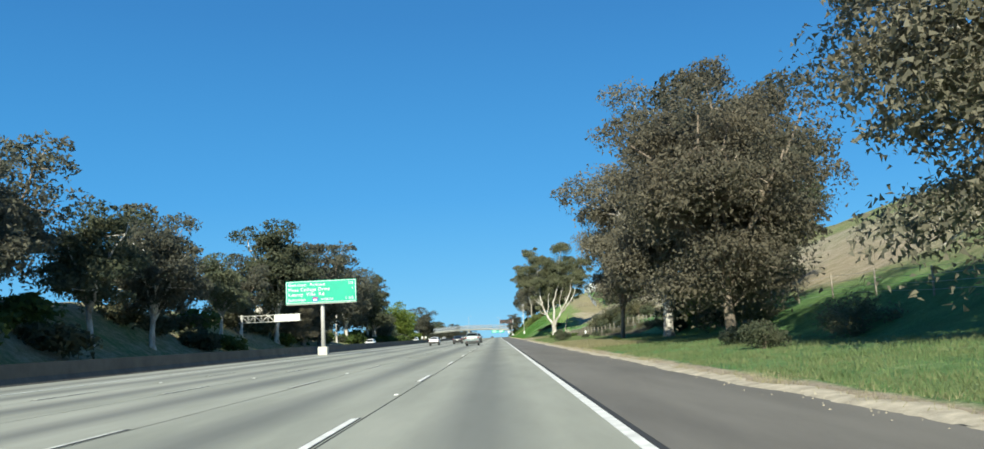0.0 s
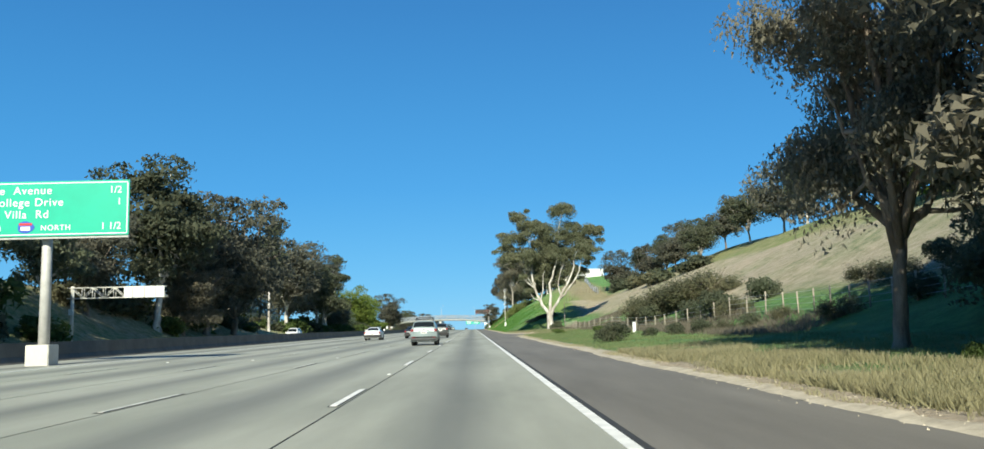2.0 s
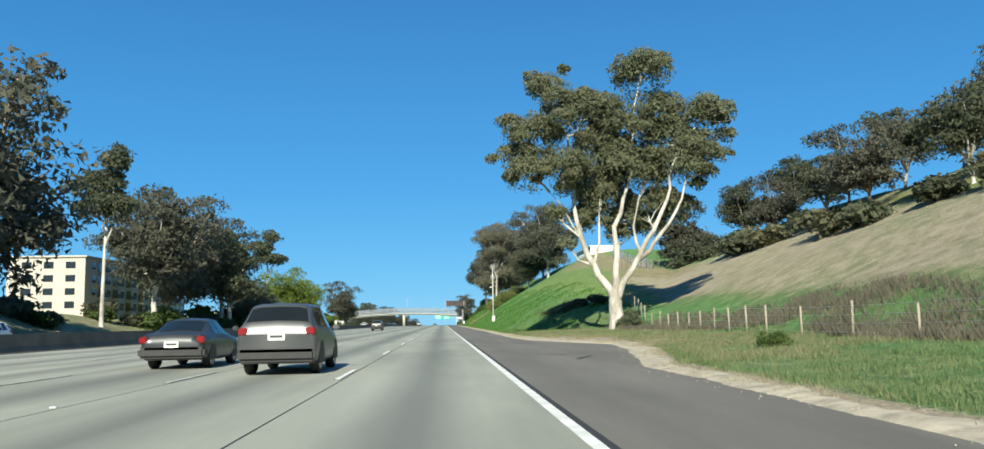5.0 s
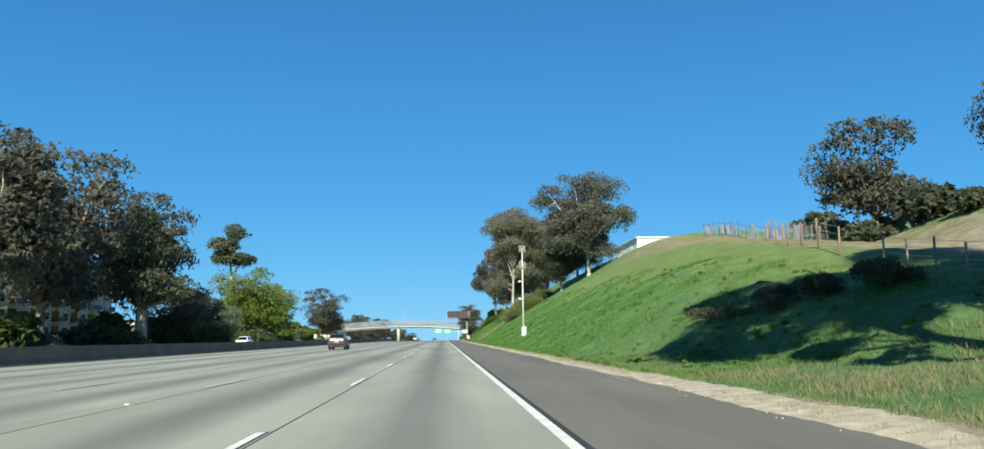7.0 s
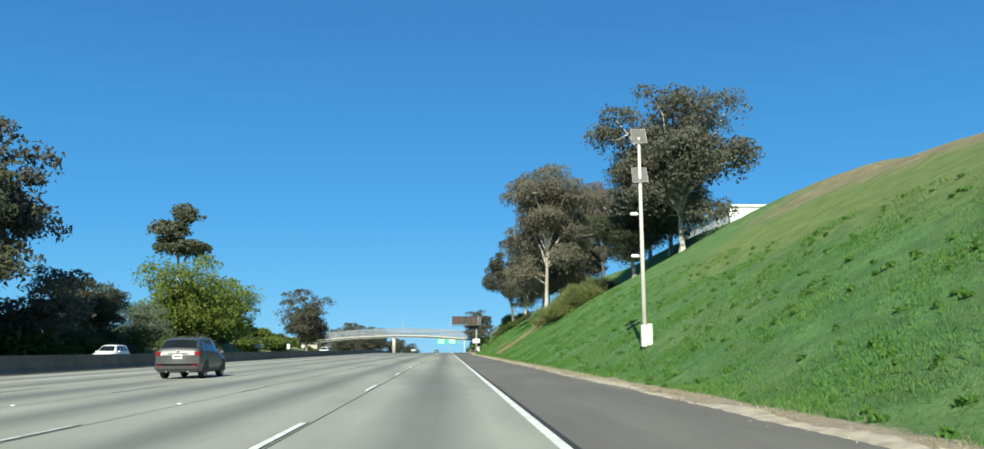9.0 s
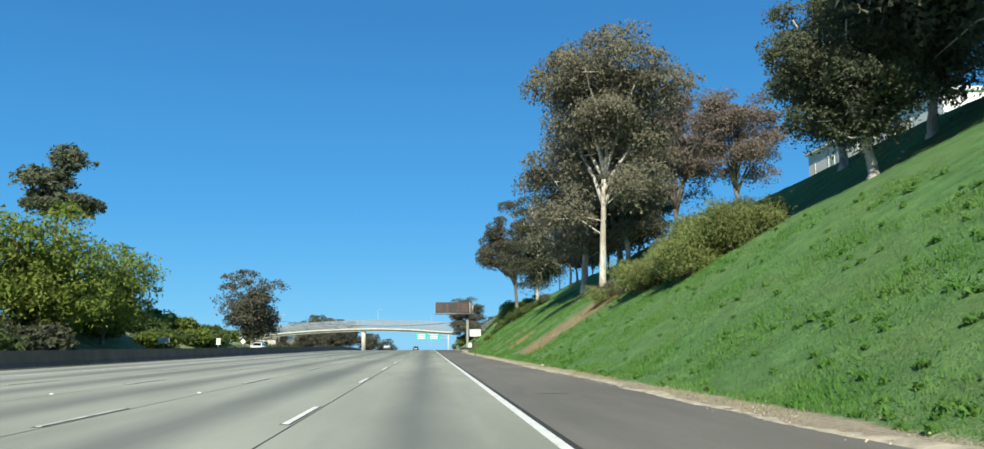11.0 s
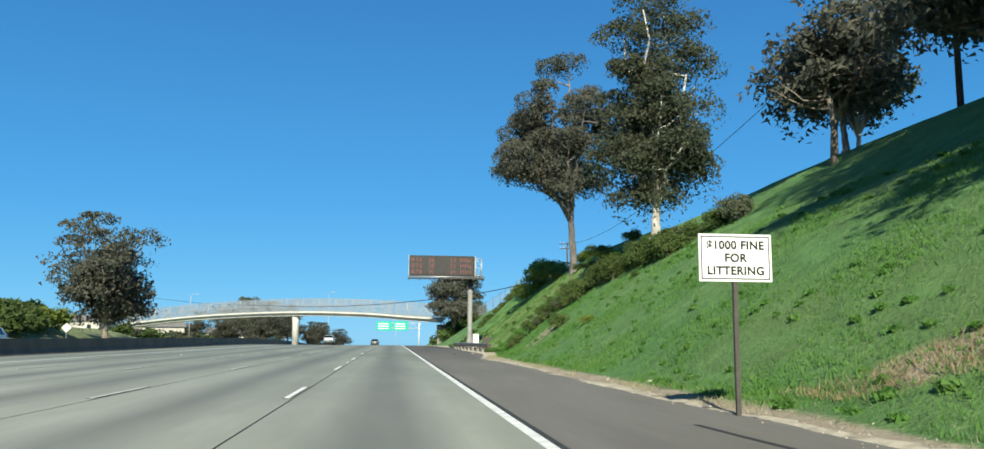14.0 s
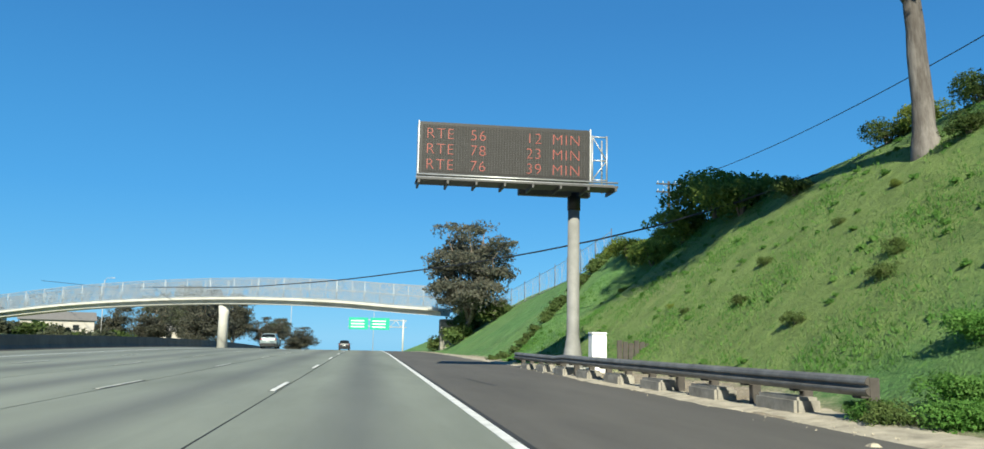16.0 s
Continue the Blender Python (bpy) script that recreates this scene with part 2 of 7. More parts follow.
M_WHITE = plain("white_line_paint", (0.78, 0.78, 0.75), 0.7, 0, 0.3, 2.0)
M_JOINT = plain("joint_tar", (0.035, 0.035, 0.035), 0.8)
M_BARRIER = plain("barrier_concrete", (0.125, 0.12, 0.105), 0.9, 0, 0.35, 0.6)
M_GREEN = plain("sign_green", (0.0, 0.38, 0.245), 0.45, 0, 0.1, 1.0, 0)
M_SIGNW = plain("sign_white", (0.82, 0.83, 0.82), 0.45, 0, 0.06, 1.0, 0)
M_BLACK = plain("black_paint", (0.015, 0.015, 0.016), 0.5, 0, 0.2)
M_STEEL = plain("galvanised_steel", (0.52, 0.53, 0.53), 0.45, 0.6, 0.25)
M_DULL = plain("grey_post_paint", (0.45, 0.45, 0.43), 0.6, 0.1, 0.2)
M_WOOD = plain("weathered_wood", (0.26, 0.19, 0.13), 0.9, 0, 0.4, 5)
M_CREAM = plain("bridge_concrete", (0.55, 0.54, 0.49), 0.85, 0, 0.2, 0.5)
M_STUCCO = plain("cream_stucco", (0.5, 0.465, 0.41), 0.9, 0, 0.12, 0.8)
M_WALLW = plain("white_cladding", (0.8, 0.81, 0.82), 0.6, 0, 0.06, 0.5)
M_GLASSD = plain("dark_window", (0.02, 0.025, 0.03), 0.08, 0, 0.2, 1.0, 0)


# ---- building helpers ----
def mesh_of(name, verts, faces, material=None, smooth=False):
    me = bpy.data.meshes.new(name)
    me.from_pydata([tuple(v) for v in verts], [], [tuple(f) for f in faces])
    if material:
        me.materials.append(material)
    if smooth:
        me.polygons.foreach_set("use_smooth", [True] * len(me.polygons))
    me.update()
    return me


def quads_mesh(name, v, material, per=4):
    """A mesh of loose polygons from an array of corners (count, per, 3)."""
    v = np.asarray(v, dtype=np.float32)
    c = len(v)
    me = bpy.data.meshes.new(name)
    me.vertices.add(c * per)
    me.vertices.foreach_set("co", v.reshape(-1))
    me.loops.add(c * per)
    me.loops.foreach_set("vertex_index", np.arange(c * per, dtype=np.int32))
    me.polygons.add(c)
    me.polygons.foreach_set("loop_start", np.arange(0, c * per, per, dtype=np.int32))
    me.update(calc_edges=True)
    me.materials.append(material)
    return me


def part(name, bm, material, parent, label=""):
    """Links a bmesh (or a mesh) as one mesh object under a thing or a part."""
    if isinstance(bm, bmesh.types.BMesh):
        me = bpy.data.meshes.new(name)
        bm.to_mesh(me)
        bm.free()
        me.materials.append(material)
    else:
        me = bm
    ob = new(name, me)
    ob.parent = parent
    if label:
        ob["label"] = label
    return ob


def thing(name, label, category, at=(0, 0, 0), rz=0.0, group="", kind=""):
    ob = new(name)
    ob.empty_display_size = 0.3
    ob.matrix_basis = pose(*at, 0, 0, rz)
    return tagged(ob, label, category, group, kind)


def box(x0, x1, y0, y1, z0, z1, bevel=0.0, bm=None):
    own = bm or bmesh.new()
    r = bmesh.ops.create_cube(own, size=1, matrix=Matrix.Translation(((x0 + x1) / 2, (y0 + y1) / 2, (z0 + z1) / 2)) @ Matrix.Diagonal((x1 - x0, y1 - y0, z1 - z0, 1)))
    if bevel:
        es = list({e for v in r["verts"] for e in v.link_edges})
        bmesh.ops.bevel(own, geom=es, offset=bevel, segments=2, affect="EDGES")
    return own


def tube_geo(path, radii, sides=8, cap=True):
    """Vertices and faces of a round, tapering tube along a path."""
    pts = [Vector(p) for p in path]
    vs, fs = [], []
    for i, p in enumerate(pts):
        d = (pts[min(i + 1, len(pts) - 1)] - pts[max(i - 1, 0)]).normalized()
        a = d.cross(Vector((0.31, 0.95, 0.12))).normalized()
        c = d.cross(a)
        for k in range(sides):
            w = 2 * math.pi * k / sides
            vs.append(p + (a * math.cos(w) + c * math.sin(w)) * radii[i])
    for i in range(len(pts) - 1):
        for k in range(sides):
            j = (k + 1) % sides
            fs.append((i * sides + k, i * sides + j, (i + 1) * sides + j, (i + 1) * sides + k))
    if cap:
        fs.append(tuple(range(sides))[::-1])
        fs.append(tuple(range((len(pts) - 1) * sides, len(pts) * sides)))
    return vs, fs


def join_geo(parts):
    vs, fs = [], []
    for v, f in parts:
        o = len(vs)
        vs += v
        fs += [tuple(i + o for i in q) for q in f]
    return vs, fs


def tube(name, path, radii, material, parent, sides=10, label=""):
    if isinstance(radii, (int, float)):
        radii = [radii] * len(path)
    v, f = tube_geo(path, radii, sides)
    return part(name, mesh_of(name, v, f, material, True), material, parent, label)


# ---- the lie of the land ----
def road_z(y):
    """The road runs level, then drops away behind a crest."""
    u = np.maximum(np.asarray(y, float) - 500.0, 0.0)
    return np.where(u < 110, -1.2e-4 * u * u, -1.2e-4 * 110 * 110 - 0.0264 * (u - 110))


def tab(y, *pairs):
    return np.interp(y, [p[0] for p in pairs], [p[1] for p in pairs])


def toe(y):
    """Where the earth begins beside the paved shoulder."""
    return tab(y, (-100, 5.0), (120, 5.0), (160, 5.2), (172, 7.6), (180, 8.4), (187, 6.6), (193, 5.5), (203, 5.2), (240, 5.5), (330, 5.5), (440, 5.4), (452, 6.6), (486, 7.0), (520, 6.2), (900, 6))


def land(x, y):
    """Height of the ground at x, y."""
    x, y = np.asarray(x, float), np.asarray(y, float)
    # right-hand bank: wide verge and tan hill first, then a steep green spur beside the road
    ease = lambda v, w: np.where(v < 0, 0, np.where(v < w, v * v / (2 * w), v - w / 2))
    base = np.minimum(0.06 * np.clip(x - toe(y), 0, None), 0.5)
    foot_h = tab(y, (-100, 13), (20, 13), (100, 14.5), (250, 14.5), (300, 14))
    crest_h = tab(y, (-100, 46), (100, 44), (190, 43), (300, 40))
    hill = 0.45 * (ease(x - foot_h, 2.0) - ease(x - crest_h, 4)) + 0.05 * np.clip(x - crest_h, 0, 60)
    foot = tab(y, (-100, 13), (200, 13), (225, 8.6), (246, 6.4), (440, 6.0), (455, 8.0), (486, 8.4), (505, 7), (900, 9))
    slope = tab(y, (-100, 0.6), (260, 0.6), (360, 0.62), (400, 0.66), (440, 0.68), (456, 0.86), (488, 0.86), (505, 0.72), (540, 0.6), (900, 0.5))
    crest = tab(y, (-100, 28.5), (300, 28.5), (345, 28.0), (385, 24.5), (410, 21.5), (450, 18), (480, 17.6), (505, 17), (540, 15), (580, 11), (900, 10))
    spur = slope * (ease(x - foot, 1.6) - ease(x - crest, 3.5)) + 0.05 * np.clip(x - crest, 0, 60)
    cap = tab(y, (-100, 0.0), (200, 0.3), (222, 3.2), (240, 5.4), (266, 8.8), (285, 11.5), (305, 14.5), (330, 40), (900, 60))
    soft = 1.2
    spur = np.maximum(cap - soft * np.logaddexp(0, (cap - spur) / soft), 0)
    spur = np.maximum(spur, 0)
    w = np.clip((y - 250) / 46, 0, 1)
    w = w * w * (3 - 2 * w)
    lump = 0.35 * np.sin(x * 0.31 + y * 0.11) * np.sin(y * 0.083 + 1.3) * np.clip((x - 11) / 6, 0, 1)
    # a gully cuts into the bank just past the message sign
    spur = spur * (1 - 0.22 * np.exp(-((y - 495) / 4.0) ** 2))
    right = base + np.maximum(hill * (1 - w), spur) + lump
    # left-hand bank behind the other carriageway
    lfoot = tab(y, (-100, -43), (900, -43))
    lh = tab(y, (-100, 10), (60, 9), (210, 8), (260, 3.5), (330, 2.5), (400, 2.0), (430, 4.5), (500, 5.5), (560, 3.0), (620, 1.0), (900, 0.5))
    l = np.clip((lfoot - x) / 17.0, 0, 1)
    left = lh * l * l * (3 - 2 * l) + 0.3 * np.sin(x * 0.23 + y * 0.17) * np.clip((lfoot - x) / 5, 0, 1)
    z = np.where(x > toe(y), right, np.where(x < -42, left, -0.06))
    far = np.clip((np.abs(x) - 140) / 300, 0, 1)
    return z * (1 - far) + road_z(y) - 0.02 * np.clip(np.abs(x) - 140, 0, None)


def land_at(x, y):
    return float(land(x, y))


def build_ground():
    xs = np.unique(np.round(np.concatenate([np.linspace(-2500, -200, 8), np.linspace(-200, -70, 12), np.linspace(-70, -42, 20), [-41.9, -30, -22.2, -15, -5],
                    np.linspace(0, 4.7, 3), np.linspace(4.8, 16, 40), np.linspace(16.5, 50, 52), np.linspace(53, 130, 16), np.linspace(150, 2500, 12)]), 3))
    ys = np.unique(np.round(np.concatenate([np.linspace(-1200, -60, 8), np.linspace(-50, 520, 380), np.linspace(524, 720, 40), np.linspace(740, 3800, 24)]), 3))
    gx, gy = np.meshgrid(xs, ys)
    gz = land(gx, gy)
    rough = (gx > toe(gy) + 0.4) | (gx < -44)
    rng = np.random.default_rng(5)
    gz = gz + np.where(rough & (np.abs(gx) < 60), rng.normal(0, 0.02, gz.shape), 0)
    v = np.stack([gx, gy, gz], -1).reshape(-1, 3)
    w, h = len(xs), len(ys)
    i = (np.arange(h - 1)[:, None] * w + np.arange(w - 1)[None]).reshape(-1)
    f = np.stack([i, i + 1, i + 1 + w, i + w], -1)
    me = mesh_of("ground", v.tolist(), f.tolist(), M_GROUND, True)
    x, y = v[:, 0], v[:, 1]
    t = toe(y)
    # bare strip along the shoulder, tan hillside, raw streaks
    bare = np.clip(1.1 - (x - t) / tab(y, (0, 1.3), (150, 1.4), (190, 2.6), (215, 1.4), (445, 1.1), (460, 2.6), (490, 2.4), (520, 0.8)), 0, 1) * (x > t - 0.6)
    hill = np.clip((x - 17) / 5, 0, 1) * np.clip((41 - x) / 5, 0, 1) * np.clip((y - 28) / 25, 0, 1) * np.clip((262 - y) / 22, 0, 1)
    streak = np.clip(1.4 - np.abs(y - (372.6 - (x - 8) * 0.7)) / 4.6, 0, 1) * np.clip((x - 7.0) / 1.2, 0, 1) * np.clip((16.5 - x) / 2.5, 0, 1)
    streak2 = np.clip(1.35 - np.abs(y - (402 - (x - 7.2) * 1.25)) / 1.6, 0, 1) * np.clip((x - 6.8) / 0.8, 0, 1) * np.clip((11 - x) / 1.2, 0, 1) + np.clip(1.5 - np.hypot((y - 388.5) / 2.7, (x - 9.0) / 1.4), 0, 1) + np.clip(1.2 - np.hypot((y - 388) / 14, (x - 17) / 4), 0, 1) + np.clip(1.0 - np.hypot((y - 300) / 5, (x - 8.6) / 2.0), 0, 1) * 0.8
    streak2 = streak2 + np.clip(1.3 - np.hypot((y - 438.8) / 3, (x - 8.5) / 1.8), 0, 1)
    pull = np.clip(1.3 - np.abs(y - 186) / 18, 0, 1) * np.clip(1.3 - (x - t) / 6.5, 0, 1) * (x > t - 0.6) * 0.72
    pad = np.clip(1.2 - np.abs(y - 470) / 18, 0, 1) * np.clip(1.3 - np.abs(x - 7.6) / 2.0, 0, 1) * 0.8
    left_soil = np.clip((-43 - x) / 3, 0, 1) * np.clip((300 - y) / 40, 0, 1) * 0.42
    b = np.clip(np.maximum.reduce([bare, hill * 0.55, streak * 0.46, streak2 * 0.58, pull, pad, left_soil]), 0, 1)
    d = np.maximum.reduce([streak, streak2 * 0.8, np.clip((x - 15) / 6, 0, 1) * np.clip((255 - y) / 20, 0, 1) * 0.52, np.clip(1 - np.abs(y - 75) / 35, 0, 1) * np.clip(1.2 - (x - t) / 5, 0, 1) * 0.75 * (x > t),
                           np.clip(1.3 - np.abs(x - 28) / 8, 0, 1) * np.clip((y - 230) / 10, 0, 1) * np.clip((345 - y) / 40, 0, 1) * 0.7, (x < -43) * np.where(y < 330, 0.58, 0.5), np.clip(1.3 - np.hypot((y - 484) / 12, (x - 13.5) / 3.5), 0, 1) * 0.42, np.clip((x - t) / 1.5, 0, 1) * np.clip((16 - x) / 2, 0, 1) * np.clip((205 - y) / 15, 0, 1) * 0.4, np.clip(1.4 - np.abs(y - 178) / 20, 0, 1) * np.clip(1.4 - np.abs(x - 12) / 4, 0, 1) * 0.5, np.clip((np.abs(x) - 70) / 40, 0, 1) * 0.45])
    # sunny yellow-green growth on the knoll by the sign, the upper bank and the hill's rim
    lush = np.maximum.reduce([np.clip(1.6 - np.hypot((y - 477) / 19, (x - 13) / 6), 0, 1) * 0.75, np.clip((x - 9) / 10, 0, 1) * np.clip((32 - x) / 3, 0, 1) * np.clip((y - 205) / 15, 0, 1) * np.clip((330 - y) / 30, 0, 1) * 0.8,
                              np.clip(1.4 - np.abs(x - 40) / 5, 0, 1) * np.clip((y - 60) / 30, 0, 1) * np.clip((265 - y) / 20, 0, 1) * 0.7])
    for name, val in (("dry", d), ("bare", b), ("lush", lush)):
        a = me.attributes.new(name, "FLOAT", "POINT")
        a.data.foreach_set("value", np.asarray(val, np.float32))
    ob = new("ground", me)
    return tagged(ob, "grassy ground with tan bare soil banks beside the freeway", "ground", kind="structure")


build_ground()


def strip(name, x0, x1, y0, y1, lift, material, parent=None, label="", step=10.0, thick=0.05):
    """A paved or painted band along the road."""
    c = max(1, int((y1 - y0) / step))
    ys = np.linspace(y0, y1, c + 1)
    zz = road_z(ys) + lift
    vs, fs = [], []
    for y, z in zip(ys, zz):
        vs += [(x0, y, z), (x1, y, z), (x1, y, z - thick), (x0, y, z - thick)]
    for i in range(c):
        a, e = i * 4, i * 4 + 4
        fs += [(a, a + 1, e + 1, e), (a + 1, a + 2, e + 2, e + 1), (a + 2, a + 3, e + 3, e + 2), (a + 3, a, e, e + 3)]
    fs += [(3, 2, 1, 0), (c * 4, c * 4 + 1, c * 4 + 2, c * 4 + 3)]
    me = mesh_of(name, vs, fs, material)
    return part(name, me, material, parent, label)


Y0, Y1 = -60.0, 900.0
JOINTS = [1.46, -2.2, -5.86, -9.52, -13.18, -16.84]
road = tagged(new("road"), "worn pale grey concrete freeway lanes with dark oil bands", "road", kind="structure")
for a, c in zip(JOINTS[1:] + [-21.4], JOINTS):
    strip("lane_slab", a + 0.017, c - 0.017, Y0, Y1, 0.0, M_ROAD, road, thick=0.06)
strip("joint_filler", -21.4, 1.46, Y0, Y1, -0.008, M_JOINT, road, "dark tar in the joints", thick=0.04)
other = tagged(new("opposite_road"), "grey concrete lanes of the opposite carriageway", "road", kind="structure")
strip("lane_slab", -41.9, -22.3, Y0, Y1, 0.0, M_ROAD, other, thick=0.06)


def build_shoulder():
    """The paved shoulder, whose outer edge wanders."""
    ys = np.concatenate([np.linspace(Y0, 520, 240), np.linspace(530, Y1, 20)])
    rng = np.random.default_rng(3)
    out = toe(ys) + rng.normal(0, 0.05, len(ys)) + 0.1 * np.sin(ys * 0.21)
    zz = road_z(ys)
    vs, fs = [], []
    for y, o, z in zip(ys, out, zz):
        vs += [(1.46, y, z - 0.002), (o, y, z - 0.015), (o + 0.06, y, z - 0.08), (1.46, y, z - 0.08)]
    for i in range(len(ys) - 1):
        a, e = i * 4, i * 4 + 4
        fs += [(a, a + 1, e + 1, e), (a + 1, a + 2, e + 2, e + 1), (a + 3, a, e, e + 3)]
    ob = new("road_shoulder", mesh_of("road_shoulder", vs, fs, M_ASPH))
    return tagged(ob, "brown-grey asphalt shoulder beside the right lane", "shoulder", kind="structure")


build_shoulder()


def build_grit_edge():
    """A pale ribbon of sand and grit washed against the shoulder's edge."""
    ys = np.linspace(-20, 520, 1900)
    rng = np.random.default_rng(8)
    wave = np.interp(ys, np.linspace(-20, 520, 260), rng.normal(0, 0.16, 260))
    inner = toe(ys) - 0.18 + 0.1 * np.sin(ys * 0.21) + 0.5 * wave
    wide = tab(ys, (-20, 0.6), (60, 0.55), (150, 0.6), (172, 1.2), (205, 1.45), (230, 0.55), (300, 0.42), (380, 0.38), (445, 0.5), (450, 1.3), (458, 1.5), (464, 1.1), (485, 0.8), (520, 0.5)) + np.interp(ys, np.linspace(-20, 520, 400), rng.normal(0, 0.14, 400))
    wide = wide + rng.normal(0, 0.05, len(ys)) + np.where((ys > 225) & (ys < 445), np.interp(ys, np.linspace(-20, 520, 230), rng.normal(-0.12, 0.24, 230)), 0.0)
    wide = np.maximum(wide, 0.05)
    vs, fs = [], []
    for y, a, w in zip(ys, inner, wide):
        for u, h in ((0.0, -0.02), (0.15, 0.012), (0.5, 0.024), (0.8, 0.02), (1.0, -0.03)):
            x = a + u * w + rng.normal(0, 0.028)
            vs.append((x, y, max(land_at(x, y), float(road_z(y)) - 0.015) + h + rng.normal(0, 0.004)))
    for i in range(len(ys) - 1):
        for k in range(4):
            q = i * 5 + k
            fs.append((q, q + 1, q + 6, q + 5))
    ob = new("grit_edge", mesh_of("grit_edge", vs, fs, M_SAND, True))
    return tagged(ob, "pale sandy grit ribbon along the asphalt shoulder", "dirt edge", kind="structure")


build_grit_edge()
# dark tar lines where the shoulder was cut and patched
for x, y, w, l, rz in ((4.1, 399.0, 0.05, 3.2, 3), (3.2, 397.2, 0.06, 1.6, 60), (4.6, 166.0, 0.08, 2.4, -20), (3.9, 169.0, 0.07, 1.5, 40), (4.4, 452.0, 0.06, 5.0, -4), (3.0, 470.0, 0.05, 4.0, 5), (2.9, 326.0, 0.05, 0.9, 75)):
    ob = new("tar_line", mesh_of("tar_line", [(-w, -l / 2, 0), (w, -l / 2, 0), (w * 0.6, 0, 0.002), (w, l / 2, 0), (-w, l / 2, 0), (-w * 1.3, 0, 0.002)], [(0, 1, 2, 5), (5, 2, 3, 4)], M_JOINT))
    ob.matrix_basis = pose(x, y, float(road_z(y)) - 0.004, 0, 0, rz)
    tagged(ob, "dark tar line on the asphalt shoulder", "road repair", kind="structure")
# painted lines
seam = strip("edge_seam", 1.53, 1.64, Y0, Y1, 0.003, M_JOINT, None)
tagged(seam, "dark tarred seam between concrete and asphalt", "road seam", kind="structure")
edge = strip("edge_line", 1.38, 1.53, Y0, Y1, 0.008, M_WHITE, None)
tagged(edge, "solid white edge line along the shoulder", "road marking", kind="structure")
left_edge = strip("left_edge_line", -17.0, -16.86, Y0, Y1, 0.008, M_WHITE, None)
tagged(left_edge, "solid worn line beside the median shoulder", "road marking", kind="structure")
DASH = strip("lane_dash", -0.06, 0.06, -1.83, 1.83, 0.0, M_WHITE, None, step=4, thick=0.01)
bpy.data.objects.remove(DASH)
dash_me = bpy.data.meshes["lane_dash"]
worn_me = dash_me.copy()
worn_me.materials.clear()
worn_me.materials.append(plain("worn_line_paint", (0.6, 0.6, 0.55), 0.75, 0, 0.55, 1.6))
worn_me.transform(Matrix.Diagonal((0.75, 1, 1, 1)))
seam_me = mesh_of("dash_border", [(s * 0.085, y, 0) for s in (-1, 1) for y in (-1.95, 1.95)], [(0, 2, 3, 1)], M_JOINT)


# ---- dashes and reflectors between the lanes ----
def build_dashes():
    group = tagged(new("lane_markings"), "worn white dashed lane lines with dark borders", "road marking", kind="structure")
    mk = bmesh.new()
    box(-0.05, 0.05, -0.05, 0.05, 0, 0.018, 0.008, mk)
    mk_me = bpy.data.meshes.new("reflector")
    mk.to_mesh(mk_me)
    mk.free()
    mk_me.materials.append(M_SIGNW)
    for x in JOINTS[1:5]:
        for k in range(-3, 45):
            y = k * 14.63 - 1.83
            z = float(road_z(y))
            tilt = math.atan2(float(road_z(y + 1)) - float(road_z(y - 1)), 2)
            for name, me, lift in (("dash", dash_me if x > -3 else worn_me, 0.012), ("dash_border", seam_me, 0.004)):
                ob = new(name, me)
                ob.parent = group
                ob.matrix_basis = Matrix.Translation((x - 0.13, y, z + lift)) @ Matrix.Rotation(tilt, 4, "X")
            if (k + int(-x)) % 4 == 0 and -20 < y < 480:
                ob = new("reflector", mk_me)
                ob.parent = group
                ob.matrix_basis = Matrix.Translation((x - 0.13, y - 7.3, z))
    return group


build_dashes()


# ---- plants ----
def leaf_quads(rng, centre, radius, count, size, droop=0.6, flat=0.75, shell=0.45, dome=0.0):
    """Narrow leaves scattered through a clump, thickest towards its skin."""
    count, size = count * 2, size * 0.76
    u = rng.normal(size=(count, 3))
    u /= np.linalg.norm(u, axis=1)[:, None]
    u[:, 2] = np.where((u[:, 2] < 0) & (rng.random(count) < dome), -u[:, 2], u[:, 2])
    r = (shell + (1 - shell) * rng.random(count)) * (0.8 + 0.4 * rng.random(count))
    p = u * r[:, None] * np.array([1, 1, flat]) * radius + centre
    a = rng.normal(size=(count, 3))
    a[:, 2] = a[:, 2] * 0.5 - droop
    a /= np.linalg.norm(a, axis=1)[:, None]
    b = np.cross(a, rng.normal(size=(count, 3)))
    b /= np.linalg.norm(b, axis=1)[:, None] + 1e-9
    s = size * (0.6 + 0.8 * rng.random(count))[:, None]
    return np.stack([p - a * s, p + b * s * 0.46, p + a * s], 1)


